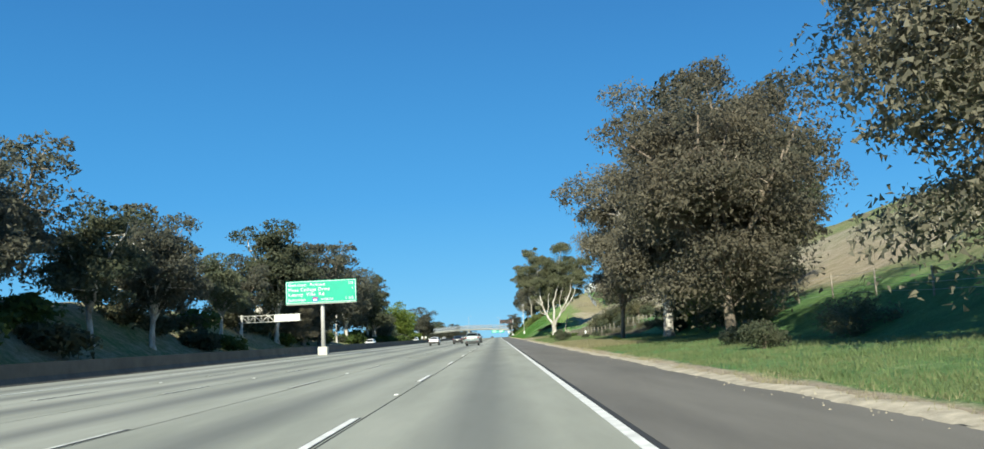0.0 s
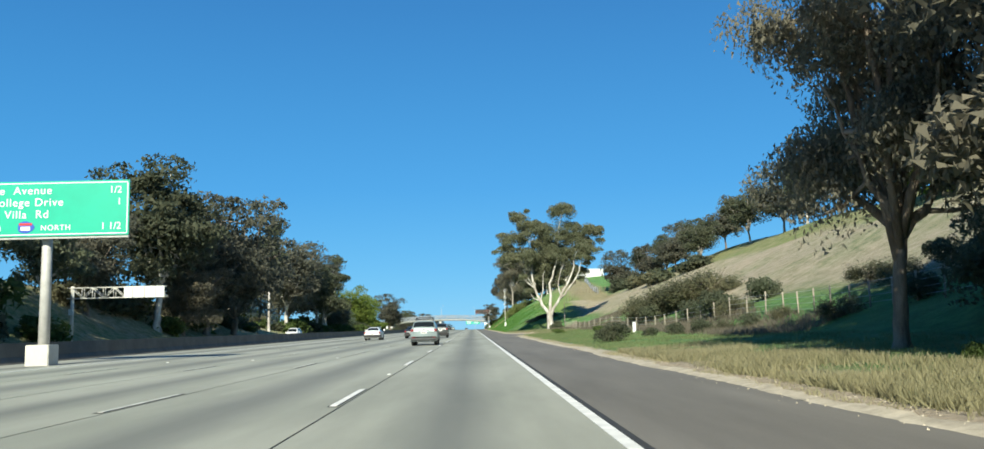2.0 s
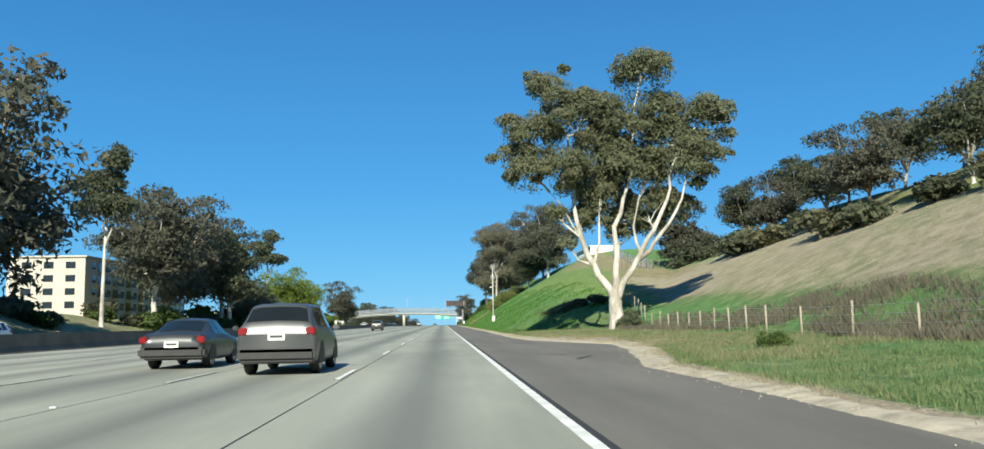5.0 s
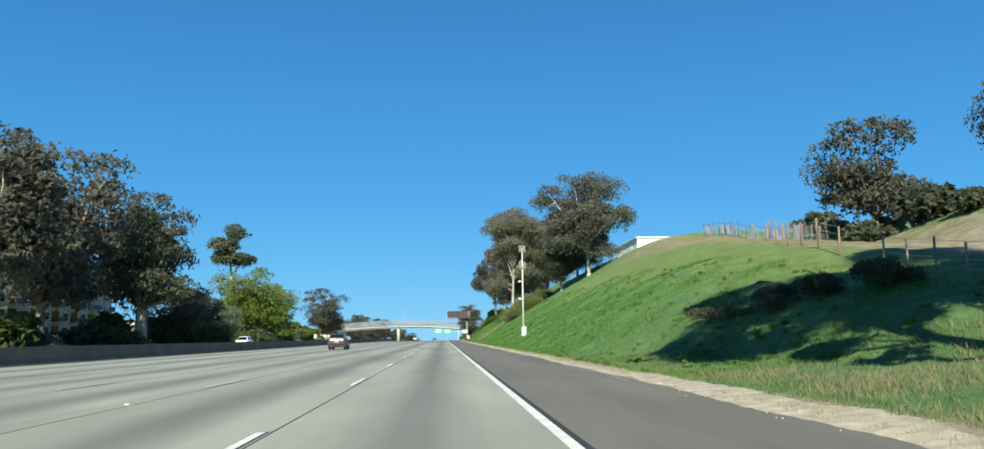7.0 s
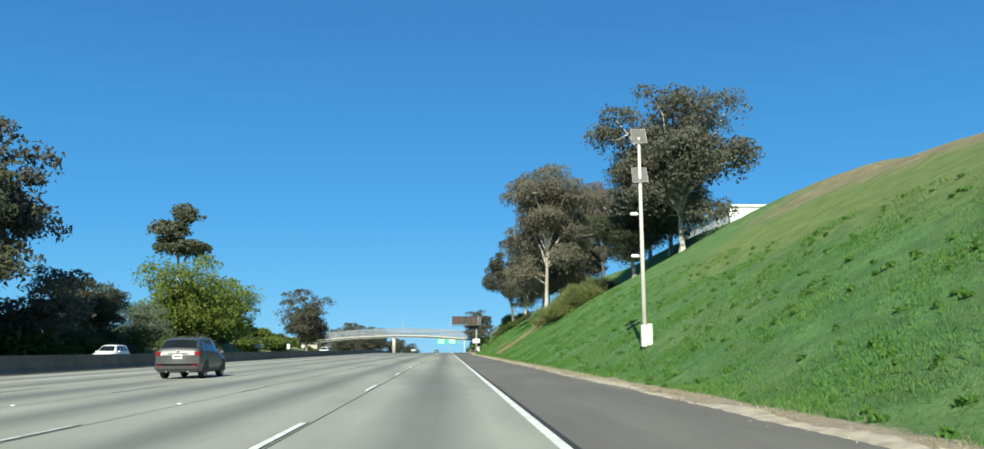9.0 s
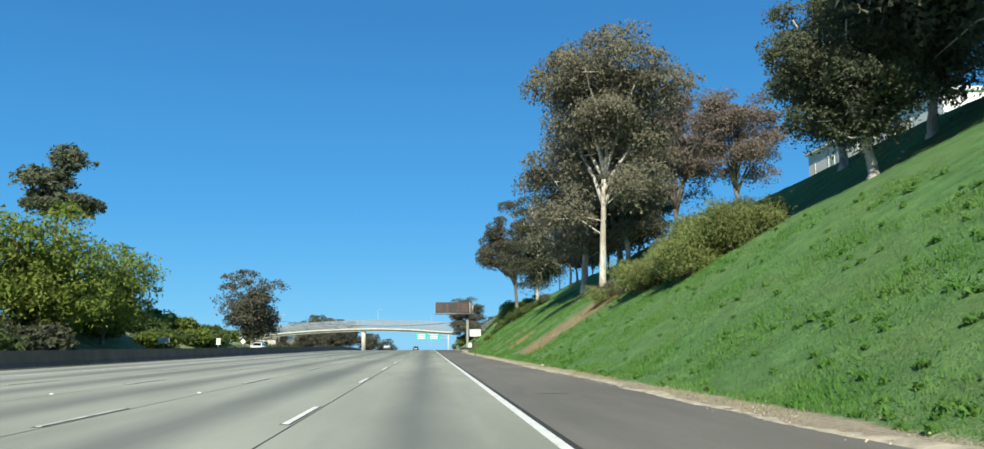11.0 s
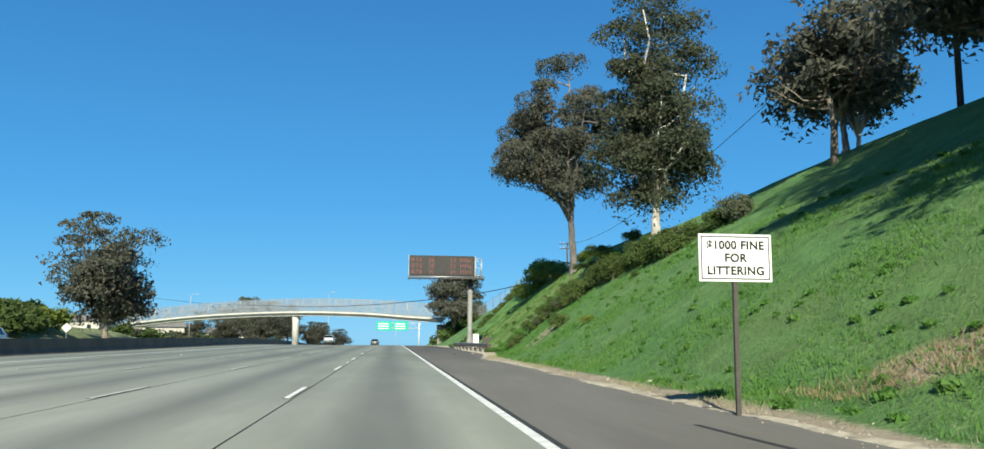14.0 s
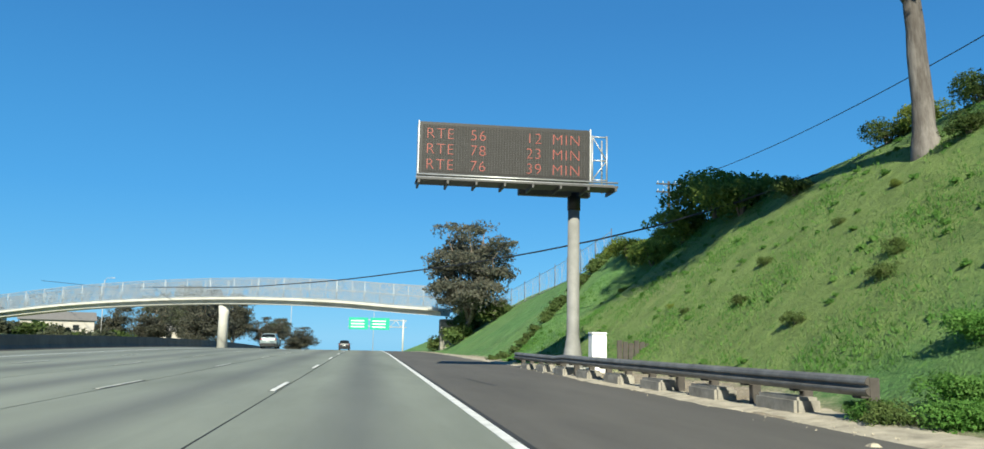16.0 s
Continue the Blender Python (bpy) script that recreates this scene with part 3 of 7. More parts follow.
def leaf_dome(rng, centre, radius, count, size, flat=0.74, under=0.3, fuzz=0.75, droop=0.5):
    """A rounded, lumpy clump of leaf sprays: close on its upper skin, thin below."""
    u = rng.normal(size=(count, 3))
    u /= np.linalg.norm(u, axis=1)[:, None]
    u[:, 2] = np.where((u[:, 2] < -0.15) & (rng.random(count) > under), -u[:, 2], u[:, 2])
    k1, k2, ph = rng.normal(0, 2.6, 3), rng.normal(0, 4.5, 3), rng.uniform(0, 6.28, 2)
    lump = 1 + 0.16 * np.sin(u @ k1 + ph[0]) + 0.11 * np.sin(u @ k2 + ph[1])
    r = (0.62 + 0.42 * np.sqrt(rng.random(count))) * lump
    p = u * r[:, None] * np.array([1, 1, flat]) * radius + centre
    n = u + fuzz * rng.normal(size=(count, 3))
    n /= np.linalg.norm(n, axis=1)[:, None]
    a = rng.normal(size=(count, 3))
    a[:, 2] -= droop
    a -= n * np.sum(a * n, axis=1)[:, None]
    a /= np.linalg.norm(a, axis=1)[:, None] + 1e-9
    b = np.cross(n, a)
    s = size * (0.55 + 0.8 * rng.random(count))[:, None]
    return np.stack([p + a * s, p - a * s * 0.75 + b * s * 0.5, p - a * s * 0.75 - b * s * 0.5], 1)


def puff(rng, centre, rad, count, size, droop=0.5, flat=0.74, heart=None):
    """A main dome with smaller ones budding from its top, like a gum's billowing foliage."""
    qs = [leaf_dome(rng, centre, rad, int(count * 0.45), size, flat, 0.35, 0.8, droop)]
    for j in range(5):
        d = rng.normal(size=3)
        d[2] = abs(d[2]) * 0.8
        d /= np.linalg.norm(d)
        c = np.array(centre) + d * rad * np.array([0.9, 0.9, 0.6])
        if j == 4 and heart is not None:
            c = c + (heart - c) * rng.uniform(0.15, 0.45)
        qs.append(leaf_dome(rng, c, rad * rng.uniform(0.36, 0.58), int(count * 0.11), size, flat, 0.5, 0.85, droop))
    return qs


def tree_meshes(seed, h, spread, fork=0.35, limbs=5, clump=1.6, leaves=7000, size=0.3, r0=0.35, low=0.35, leaf=None, bark=None, lean=0.0, round_top=1.0, subs=4, droop=0.6, zlo=0.6, skirt=0, skew=0.0):
    """A trunk with limbs and twigs, and a crown of leaf clumps at their ends."""
    rng = np.random.default_rng(seed)
    geo, ends = [], []
    fz = h * fork
    sway = rng.normal(0, 0.02 * h, 2)
    trunk = [(sway[0] * t * t + lean * t * fz + rng.normal(0, 0.07 * r0), sway[1] * t * t + rng.normal(0, 0.07 * r0), fz * t) for t in np.linspace(0, 1, 9)]
    geo.append(tube_geo([(0, 0, -0.6), (0, 0, 0.15)] + trunk[1:], [r0 * 1.6, r0 * 1.3] + [r0 * (1.02 - 0.35 * t) * rng.uniform(0.97, 1.03) for t in np.linspace(0.12, 1, 8)], 12))
    top = np.array(trunk[-1])
    for k in range(limbs):
        az = 2 * math.pi * (k + rng.uniform(-0.3, 0.3)) / limbs
        reach = spread * rng.uniform(0.42, 0.78) * (0.35 if k == 0 else 1.0)
        end_z = h * rng.uniform(zlo, 0.9) if k else h * 0.93
        start = np.array(trunk[-1 - (k % 3)]) if k > 2 else top
        end = np.array([top[0] + skew + reach * math.cos(az), top[1] + reach * math.sin(az), end_z])
        pts = []
        for t in np.linspace(0, 1, 7):
            q = start + (end - start) * np.array([t, t, t ** 0.85]) + rng.normal(0, 0.009 * h, 3) * (0.2 < t < 0.9)
            pts.append(tuple(q))
        geo.append(tube_geo(pts, [r0 * (0.62 - 0.5 * t) for t in np.linspace(0, 1, 7)], 7))
        ends.append(np.array(pts[-1]))
        for j in range(subs):
            s = np.array(pts[rng.integers(2, 6)])
            d = rng.normal(size=3)
            d[2] = abs(d[2]) * 0.5 * round_top - (0.5 - low)
            d /= np.linalg.norm(d)
            e = s + d * spread * rng.uniform(0.22, 0.44)
            e[2] = min(max(e[2], h * low), h * 0.97)
            far = math.hypot(e[0] - skew, e[1])
            if far > spread * 0.9:
                e[:2] = np.array([skew, 0.0]) + (e[:2] - np.array([skew, 0.0])) * spread * 0.9 / far
            m = (s + e) / 2 + rng.normal(0, 0.012 * h, 3)
            geo.append(tube_geo([tuple(s), tuple(m), tuple(e)], [r0 * 0.26, r0 * 0.18, r0 * 0.11], 5, False))
            ends.append(e)
            if rng.random() < 0.4:
                ends.append((m + e) / 2)
    # low side boughs that hang about the bole
    for k in range(skirt):
        s = np.array(trunk[int(rng.integers(4, 9))])
        az = 2 * math.pi * (k + rng.uniform(-0.3, 0.3)) / skirt
        e = s + np.array([math.cos(az), math.sin(az), 0.1]) * spread * rng.uniform(0.3, 0.62) + np.array([0, 0, rng.uniform(-0.06, 0.05) * h])
        m = (s + e) / 2 + np.array([0, 0, 0.035 * h])
        geo.append(tube_geo([tuple(s), tuple(m), tuple(e)], [r0 * 0.24, r0 * 0.17, r0 * 0.08], 5, False))
        ends += [e, (m + e) / 2]
    v, f = join_geo(geo)
    tm = mesh_of("trunk", v, f, bark or M_BARK, True)
    w = np.array([rng.uniform(0.6, 1.4) for _ in ends])
    w /= w.sum()
    qs = []
    heart = np.mean(ends, axis=0)
    for e, q in zip(ends, w):
        qs += puff(rng, e, clump * rng.uniform(0.6, 1.05), int(1.6 * leaves * q), size * 0.86, droop, 0.72, heart)
    cm = quads_mesh("crown", np.concatenate(qs), leaf or M_GUM, 3)
    return tm, cm


def plant(name, meshes, label, category, at, rz=0.0, scale=1.0, group="", parts=("trunk", "crown"), tilt=0.0):
    ob = new(name)
    ob.empty_display_size = 0.3
    sc = scale if isinstance(scale, tuple) else (scale, scale, scale)
    ob.matrix_basis = pose(*at, 0, tilt, rz) @ Matrix.Diagonal((*sc, 1))
    tagged(ob, label, category, group)
    for nm, me in zip(parts, meshes):
        c = new(nm, me)
        c.parent = ob
    return ob


GUM_A = tree_meshes(11, 18, 7.2, 0.32, 9, 2.3, 36000, 0.175, 0.32, 0.24, M_GREY, M_BARK, subs=4, zlo=0.42, skirt=6)
GUM_B = tree_meshes(12, 18, 6.6, 0.44, 10, 2.2, 48000, 0.155, 0.24, 0.3, M_GREY, M_BARK, subs=4, zlo=0.52, skirt=4)
ASHEN = tree_meshes(27, 16, 6.0, 0.2, 10, 2.0, 22000, 0.18, 0.28, 0.1, M_ASH, M_GREYBARK, subs=4, zlo=0.35)
GUM_C = tree_meshes(13, 18, 7.5, 0.2, 10, 2.3, 20000, 0.27, 0.42, 0.1, M_GUM, M_BARK2, subs=4, zlo=0.35)
NEAR_A = tree_meshes(19, 18, 7.5, 0.28, 9, 2.3, 48000, 0.15, 0.36, 0.2, M_NEAR, M_BARK, subs=4, zlo=0.42, skirt=7)
NEAR_C = tree_meshes(20, 18, 7.5, 0.2, 11, 2.2, 44000, 0.15, 0.4, 0.1, M_NEAR, M_BARK2, subs=4, zlo=0.3)
RUST_A = tree_meshes(17, 16, 7.0, 0.2, 11, 2.2, 46000, 0.145, 0.32, 0.08, M_RUST, M_BARK2, droop=0.3, subs=4, zlo=0.3, skirt=6)
FAR_A = tree_meshes(31, 18, 7.5, 0.28, 8, 2.7, 9500, 0.37, 0.42, 0.22, M_GUM, M_BARK, subs=4, zlo=0.42)
FAR_B = tree_meshes(32, 18, 6.8, 0.28, 8, 2.7, 9500, 0.37, 0.40, 0.25, M_GUM2, M_BARK, subs=4, zlo=0.42)
FAR_C = tree_meshes(33, 18, 7.5, 0.16, 11, 2.7, 11500, 0.37, 0.45, 0.06, M_GUM, M_BARK2, subs=4, zlo=0.24)
CREST = tree_meshes(25, 18, 7.4, 0.3, 12, 1.75, 38000, 0.165, 0.36, 0.3, M_GUM, M_GREYBARK, subs=3, zlo=0.4, skew=-0.8)
NARROW = tree_meshes(24, 18, 4.9, 0.16, 13, 1.95, 38000, 0.17, 0.34, 0.1, M_GUM2, M_BARK, subs=3, zlo=0.2)
GUM_E = tree_meshes(15, 9, 4.6, 0.22, 8, 1.6, 6500, 0.24, 0.2, 0.2, M_GUM2, M_BARK, subs=4, zlo=0.4)
GUM_F = tree_meshes(16, 9, 4.4, 0.22, 8, 1.6, 6500, 0.24, 0.18, 0.2, M_GUM, M_BARK2, subs=4, zlo=0.36)
WILLOW = tree_meshes(18, 12, 6.5, 0.15, 12, 3.0, 16000, 0.28, 0.3, 0.04, M_BRIGHT, M_BARK2, subs=5, zlo=0.35)
PEPPER = tree_meshes(28, 10, 5.5, 0.15, 11, 2.4, 10000, 0.24, 0.26, 0.05, M_TEAL, M_BARK2, droop=0.9, subs=4, zlo=0.35)
UMBRELLA = tree_meshes(22, 19, 10.0, 0.3, 10, 3.0, 30000, 0.27, 0.34, 0.34, M_GUM, M_BARK, round_top=0.6, subs=4, zlo=0.45, skirt=5)
TALL = tree_meshes(23, 24, 4.2, 0.55, 6, 1.9, 7000, 0.36, 0.26, 0.62, M_GUM2, M_BARK)


def hero_meshes():
    """The big gum: three white limbs from a thick leaning bole, under a high, billowing crown."""
    rng = np.random.default_rng(77)
    limbs = [([(-0.1, 0, 2.3), (-0.62, 0.2, 3.7), (-1.5, 0.4, 5.2), (-2.4, 0.7, 7.4), (-2.9, 0.9, 10.1), (-2.7, 1.0, 12.4), (-3.2, 1.2, 15.6), (-4.4, 1.5, 18.8)], 0.34),
             ([(0.02, 0, 2.4), (0.12, 0, 3.9), (0.28, 0.1, 6.0), (0.12, 0.2, 8.2), (0.9, 0.1, 10.4), (1.6, -0.1, 12.6), (1.9, -0.2, 16.0), (2.4, -0.2, 19.4)], 0.32),
             ([(0.12, 0, 2.2), (0.62, -0.1, 3.8), (2.0, -0.4, 6.0), (3.1, -0.6, 7.9), (4.1, -0.9, 10.1), (4.3, -1.0, 12.0), (5.4, -1.1, 14.2), (6.8, -1.2, 16.2)], 0.28),
             ([(1.9, -0.3, 5.6), (2.9, -0.6, 6.7), (4.2, -0.9, 8.3), (5.2, -1.2, 10.2), (5.6, -1.3, 11.8), (6.0, -1.3, 13.2)], 0.2), ([(-1.5, 0.4, 5.2), (-1.0, 0.6, 7.0), (-0.9, 0.8, 9.5), (-0.6, 0.9, 12.0)], 0.14),
             ([(2.0, -0.4, 6.0), (1.6, 0.0, 8.2), (2.2, 0.3, 10.5), (2.6, 0.4, 13.0)], 0.13), ([(-2.4, 0.7, 7.4), (-3.4, 0.5, 9.0), (-4.8, 0.6, 11.0), (-6.0, 0.8, 13.0)], 0.07)]
    geo = [tube_geo([(0.1, 0, -0.6), (0.08, 0, 0.15), (0.04, 0, 0.9), (0.0, 0, 1.8), (-0.02, 0, 2.6), (0.0, 0, 3.6)], [0.95, 0.72, 0.58, 0.52, 0.48, 0.2], 18)]
    for pts, r in limbs:
        # older gums never grow straight: kink the limb between its forks
        fine = []
        for a, b in zip(pts[:-1], pts[1:]):
            fine += [a, tuple(np.array(a) * 0.5 + np.array(b) * 0.5 + rng.normal(0, 0.1, 3))]
        fine.append(pts[-1])
        geo.append(tube_geo(fine, list(np.interp(np.linspace(0, 1, len(fine)), [0, 0.3, 0.6, 1], [r, r * 0.72, r * 0.42, r * 0.12])), 12))
    # billows of foliage: offset across and along the road, height, size
    billows = [(-4.6, 1.5, 19.4, 1.5), (2.4, -0.2, 20.2, 1.9), (-1.8, 0.6, 17.0, 2.4), (-6.0, 1.0, 15.4, 1.9), (7.4, -1.2, 16.6, 1.8), (5.4, -1.0, 13.0, 1.6), (3.4, 0.4, 17.0, 2.0), (-3.6, -0.6, 12.6, 1.8),
               (1.2, 1.6, 13.6, 2.2), (-6.6, 0.4, 12.3, 1.5), (-0.4, 1.8, 10.6, 1.6), (4.2, 1.2, 10.6, 1.1), (-4.4, 0.6, 9.2, 0.8), (-3.4, 1.1, 6.9, 0.55), (0.4, 0.2, 16.0, 1.6), (6.0, -1.2, 12.2, 1.2), (-0.8, 0.9, 14.2, 1.7), (1.6, 2.2, 9.0, 1.0), (-1.6, 2.0, 11.6, 1.8), (2.9, 1.5, 12.2, 1.9), (5.0, 0.6, 15.0, 1.8), (-2.3, 1.7, 8.8, 0.9), (3.2, 1.9, 9.6, 1.4), (-7.2, 0.6, 13.8, 1.3), (3.6, 2.5, 8.4, 1.1), (5.6, 1.5, 9.8, 1.3), (0.9, 2.8, 7.8, 0.9), (-1.0, 2.6, 9.6, 1.2), (6.6, -0.4, 14.2, 1.5)]
    qs = []
    spine = [np.array(p) for pts, r in limbs for p in pts[2:]]
    for x, y, z, r in billows:
        c = np.array([x, y, z])
        near = min((p for p in spine if p[2] < z + 0.3), key=lambda p: np.linalg.norm(p - c))
        m = (near + c) / 2 + rng.normal(0, 0.25, 3)
        geo.append(tube_geo([tuple(near), tuple(m), tuple(c)], [0.11, 0.08, 0.03], 6, False))
        for _ in range(3):
            e = c + rng.normal(0, r * 0.55, 3) * np.array([1, 1, 0.6])
            geo.append(tube_geo([tuple(m), tuple((m + e) / 2 + rng.normal(0, 0.12, 3)), tuple(e)], [0.05, 0.035, 0.015], 5, False))
        qs += puff(rng, c, r * 1.08, int(1150 * r * r), 0.135, 0.8, 0.85)
        for _ in range(5):
            e = c + rng.normal(0, r * 0.85, 3) * np.array([1, 1, 0.55])
            qs += puff(rng, e, r * rng.uniform(0.3, 0.55), int(250 * r * r), 0.13, 0.8, 0.85)
    v, f = join_geo(geo)
    return mesh_of("trunk", v, f, M_BARK, True), quads_mesh("crown", np.concatenate(qs), M_HERO, 3)


HERO = hero_meshes()

GUM_LABEL = "tall eucalyptus tree with pale bark and olive drooping leaves"


def tree(kind, x, y, scale=1.0, rz=0.0, z=None, label=GUM_LABEL, group="roadside eucalyptus trees", sink=0.15, wide=1.0, tilt=0.0):
    z = land_at(x, y) if z is None else z
    return plant("eucalyptus_tree", kind, label, "tree", (x, y, z - sink), rz, scale if isinstance(scale, tuple) else (scale * wide, scale * wide, scale), group, tilt=tilt)


SHADY = "dense dark brown-green eucalyptus tree on the verge"
# near right-hand trees on the verge
tree(NEAR_A, 14.2, 21.5, 0.97, 30, label=SHADY, group="verge trees")
tree(RUST_A, 12.4, 46.7, 1.0, 75, label=SHADY, group="verge trees")
# mostly hidden tree, added so that its shade falls on the slope beyond
tree(GUM_C, 19.5, 80.0, 0.75, 330, label=SHADY, group="verge trees")
tree(GUM_C, 16.5, 57.0, 0.95, 160, label=SHADY, group="verge trees")
tree(NEAR_A, 13.3, 67.8, 1.12, 200, label=SHADY, group="verge trees")
tree(GUM_C, 19.0, 70.0, 0.9, 290, label=SHADY, group="verge trees")
tree(NEAR_C, 11.2, 78.0, 0.85, 260, label=SHADY, group="verge trees", wide=0.62)
# the forked white gum at the foot of the bank
plant("eucalyptus_tree", HERO, "large eucalyptus with forked white trunk and olive crown", "tree", (13.3, 203.4, land_at(13.3, 203.4) - 0.2), 0, 1.0)
# row along the hilltop
for i, (x, y, s) in enumerate([(47, 128, 0.95), (48.5, 138, 0.95), (46.5, 148, 1.1), (48, 160, 1.1), (45.5, 169, 0.95), (46, 179, 1.15), (44.5, 190, 0.95), (44.5, 203, 1.05), (43, 214, 0.85), (42.5, 224, 0.95), (41, 234, 0.8), (36.2, 262, 1.15), (38.5, 197, 0.8), (37, 209, 0.9), (37.5, 219, 0.75), (36.5, 229, 0.85), (37, 240, 0.75), (39.5, 247, 0.8)]):
    tree((GUM_E, GUM_F)[i % 2], x, y, s, 57 * i, label="small eucalyptus tree in a row along the hilltop", group="hilltop trees")
# grove on the steep green bank
for kind, x, y, s, r in [(UMBRELLA, 24.8, 337, (0.9, 0.9, 0.92), 20), (NARROW, 25.7, 355, 0.85, 60), (ASHEN, 29.5, 383, 0.78, 140), (ASHEN, 27.5, 396.7, (1.0, 1.0, 1.12), 190), (GUM_B, 15.2, 378.5, 1.25, 200), (GUM_A, 16.8, 396, 1.25, 300), (GUM_A, 21.7, 400, 1.05, 120), (GUM_A, 20.5, 391, 0.85, 70), (NARROW, 26.0, 346, 0.85, 250), (NARROW, 21.0, 343, (0.8, 0.8, 0.72), 130)]:
    tree(kind, x, y, s, r, group="bank grove")
# dark clump and the two tall trees on the crest
for kind, x, y, s, r in [(GUM_F, 21.5, 427, 1.0, 0), (GUM_F, 24.0, 419, 1.05, 70), (GUM_E, 26.5, 411, 1.15, 130), (GUM_E, 24.5, 431, 0.8, 200)]:
    tree(kind, x, y, s, r, label="small dark eucalyptus tree on the crest of the bank", group="crest trees")
tree(NARROW, 18.2, 447.0, 1.05, 40, group="crest trees")
tree(CREST, 17.1, 469.2, (1.02, 1.02, 1.22), 0, group="crest trees", tilt=-4)
tree(GUM_C, 9.8, 536, (0.8, 0.8, 0.72), 30, group="far trees")
tree(GUM_E, 24, 640, 1.2, 30, group="far trees")
# left-hand trees behind the other carriageway
for kind, x, y, s, r, w in [(FAR_C, -54, 62, 0.78, 10, 1.1), (FAR_A, -50, 80, 0.78, 50, 1.1), (FAR_C, -55, 92, 0.85, 90, 1.1), (FAR_B, -49, 104, 0.78, 130, 1.1), (FAR_A, -48, 120, 0.78, 200, 1.1), (FAR_C, -53, 134, 0.88, 230, 1.1),
                            (FAR_B, -50, 156, 0.68, 270, 1), (FAR_C, -52, 172, 0.72, 300, 1), (FAR_B, -48, 187, 1.18, 330, 1), (RUST_A, -47, 196, 0.9, 350, 1), (FAR_C, -47, 208, 1.12, 20, 1), (FAR_C, -46, 222, 1.2, 60, 1), (FAR_B, -54, 232, 0.75, 95, 1), (TALL, -50, 267, 0.95, 30, 1),
                            (FAR_A, -52, 296, 1.12, 110, 1), (FAR_C, -56, 316, 1.25, 160, 1), (FAR_B, -47, 331, 0.95, 210, 1), (FAR_A, -52, 343, 1.1, 310, 1), (TALL, -49, 338, 0.8, 150, 1.1), (GUM_F, -48, 352, 1.0, 90, 1.2), (GUM_E, -50, 372, 0.9, 140, 1.2), (TALL, -64, 455, 1.1, 80, 1.2),
                            (FAR_C, -45.5, 532, 0.95, 250, 1), (GUM_E, -52, 690, 1.6, 0, 1), (FAR_C, -50, 720, 0.85, 40, 1), (GUM_E, -38, 700, 1.1, 0, 1), (GUM_E, -28, 720, 1.0, 60, 1), (GUM_F, -60, 660, 1.0, 60, 1), (FAR_C, -36, 640, 0.62, 20, 1.1), (FAR_A, -31, 652, 0.6, 80, 1), (FAR_C, -25, 668, 0.42, 130, 1.3), (FAR_B, -42, 656, 0.55, 200, 1.2), (FAR_C, -19, 690, 0.35, 10, 1.6), (FAR_C, -48, 644, 0.45, 60, 1.4)]:
    tree(kind, x, y, s * 1.22, r, label="tall eucalyptus tree on the far bank beyond the median", group="far-bank trees", wide=w)
for x, y, s, r in [(-50, 420, 1.45, 0), (-49, 438, 1.2, 60)]:
    plant("willow_tree", WILLOW, "bright yellow-green broad leafy tree on the far bank", "tree", (x, y, land_at(x, y) - 0.2), r, s)


for x, y, s, r in [(-50, 394, 0.85, 30), (-55, 382, 1.0, 120)]:
    plant("pepper_tree", PEPPER, "soft grey-green broad tree on the far bank", "tree", (x, y, land_at(x, y) - 0.2), r, s)


def dead_snag(x, y, h, seed):
    """A leafless, crooked tree whose bare limbs reach out over the slope."""
    rng = np.random.default_rng(seed)
    trunk = [(0, 0, -0.4), (0.1, 0, h * 0.3), (-0.15, 0.1, h * 0.6), (0.1, 0.1, h)]
    v, f = tube_geo(trunk, [0.2, 0.16, 0.12, 0.05], 8)
    ob = new("dead_tree")
    ob.matrix_basis = pose(x, y, land_at(x, y), 0, 0, 0)
    tagged(ob, "leafless dark dead tree with crooked bare limbs", "tree")
    part("trunk", mesh_of("trunk", v, f, M_BARK2, True), M_BARK2, ob)
    for k in range(9):
        t = rng.uniform(0.3, 0.95)
        a = rng.uniform(2.2, 4.2) if k % 3 else rng.uniform(0, 6.28)
        p = np.array([0, 0.05, h * t])
        pts = [tuple(p)]
        d = np.array([math.cos(a), 0.5 * math.sin(a), 0.15])
        for _ in range(4):
            d = d + rng.normal(0, 0.35, 3)
            d /= np.linalg.norm(d)
            p = p + d * h * 0.11
            pts.append(tuple(p))
        v, f = tube_geo(pts, [0.07, 0.055, 0.04, 0.028, 0.012], 6)
        part("limb", mesh_of("limb", v, f, M_BARK2, True), M_BARK2, ob)


dead_snag(20.3, 426.0, 6.5, 91)


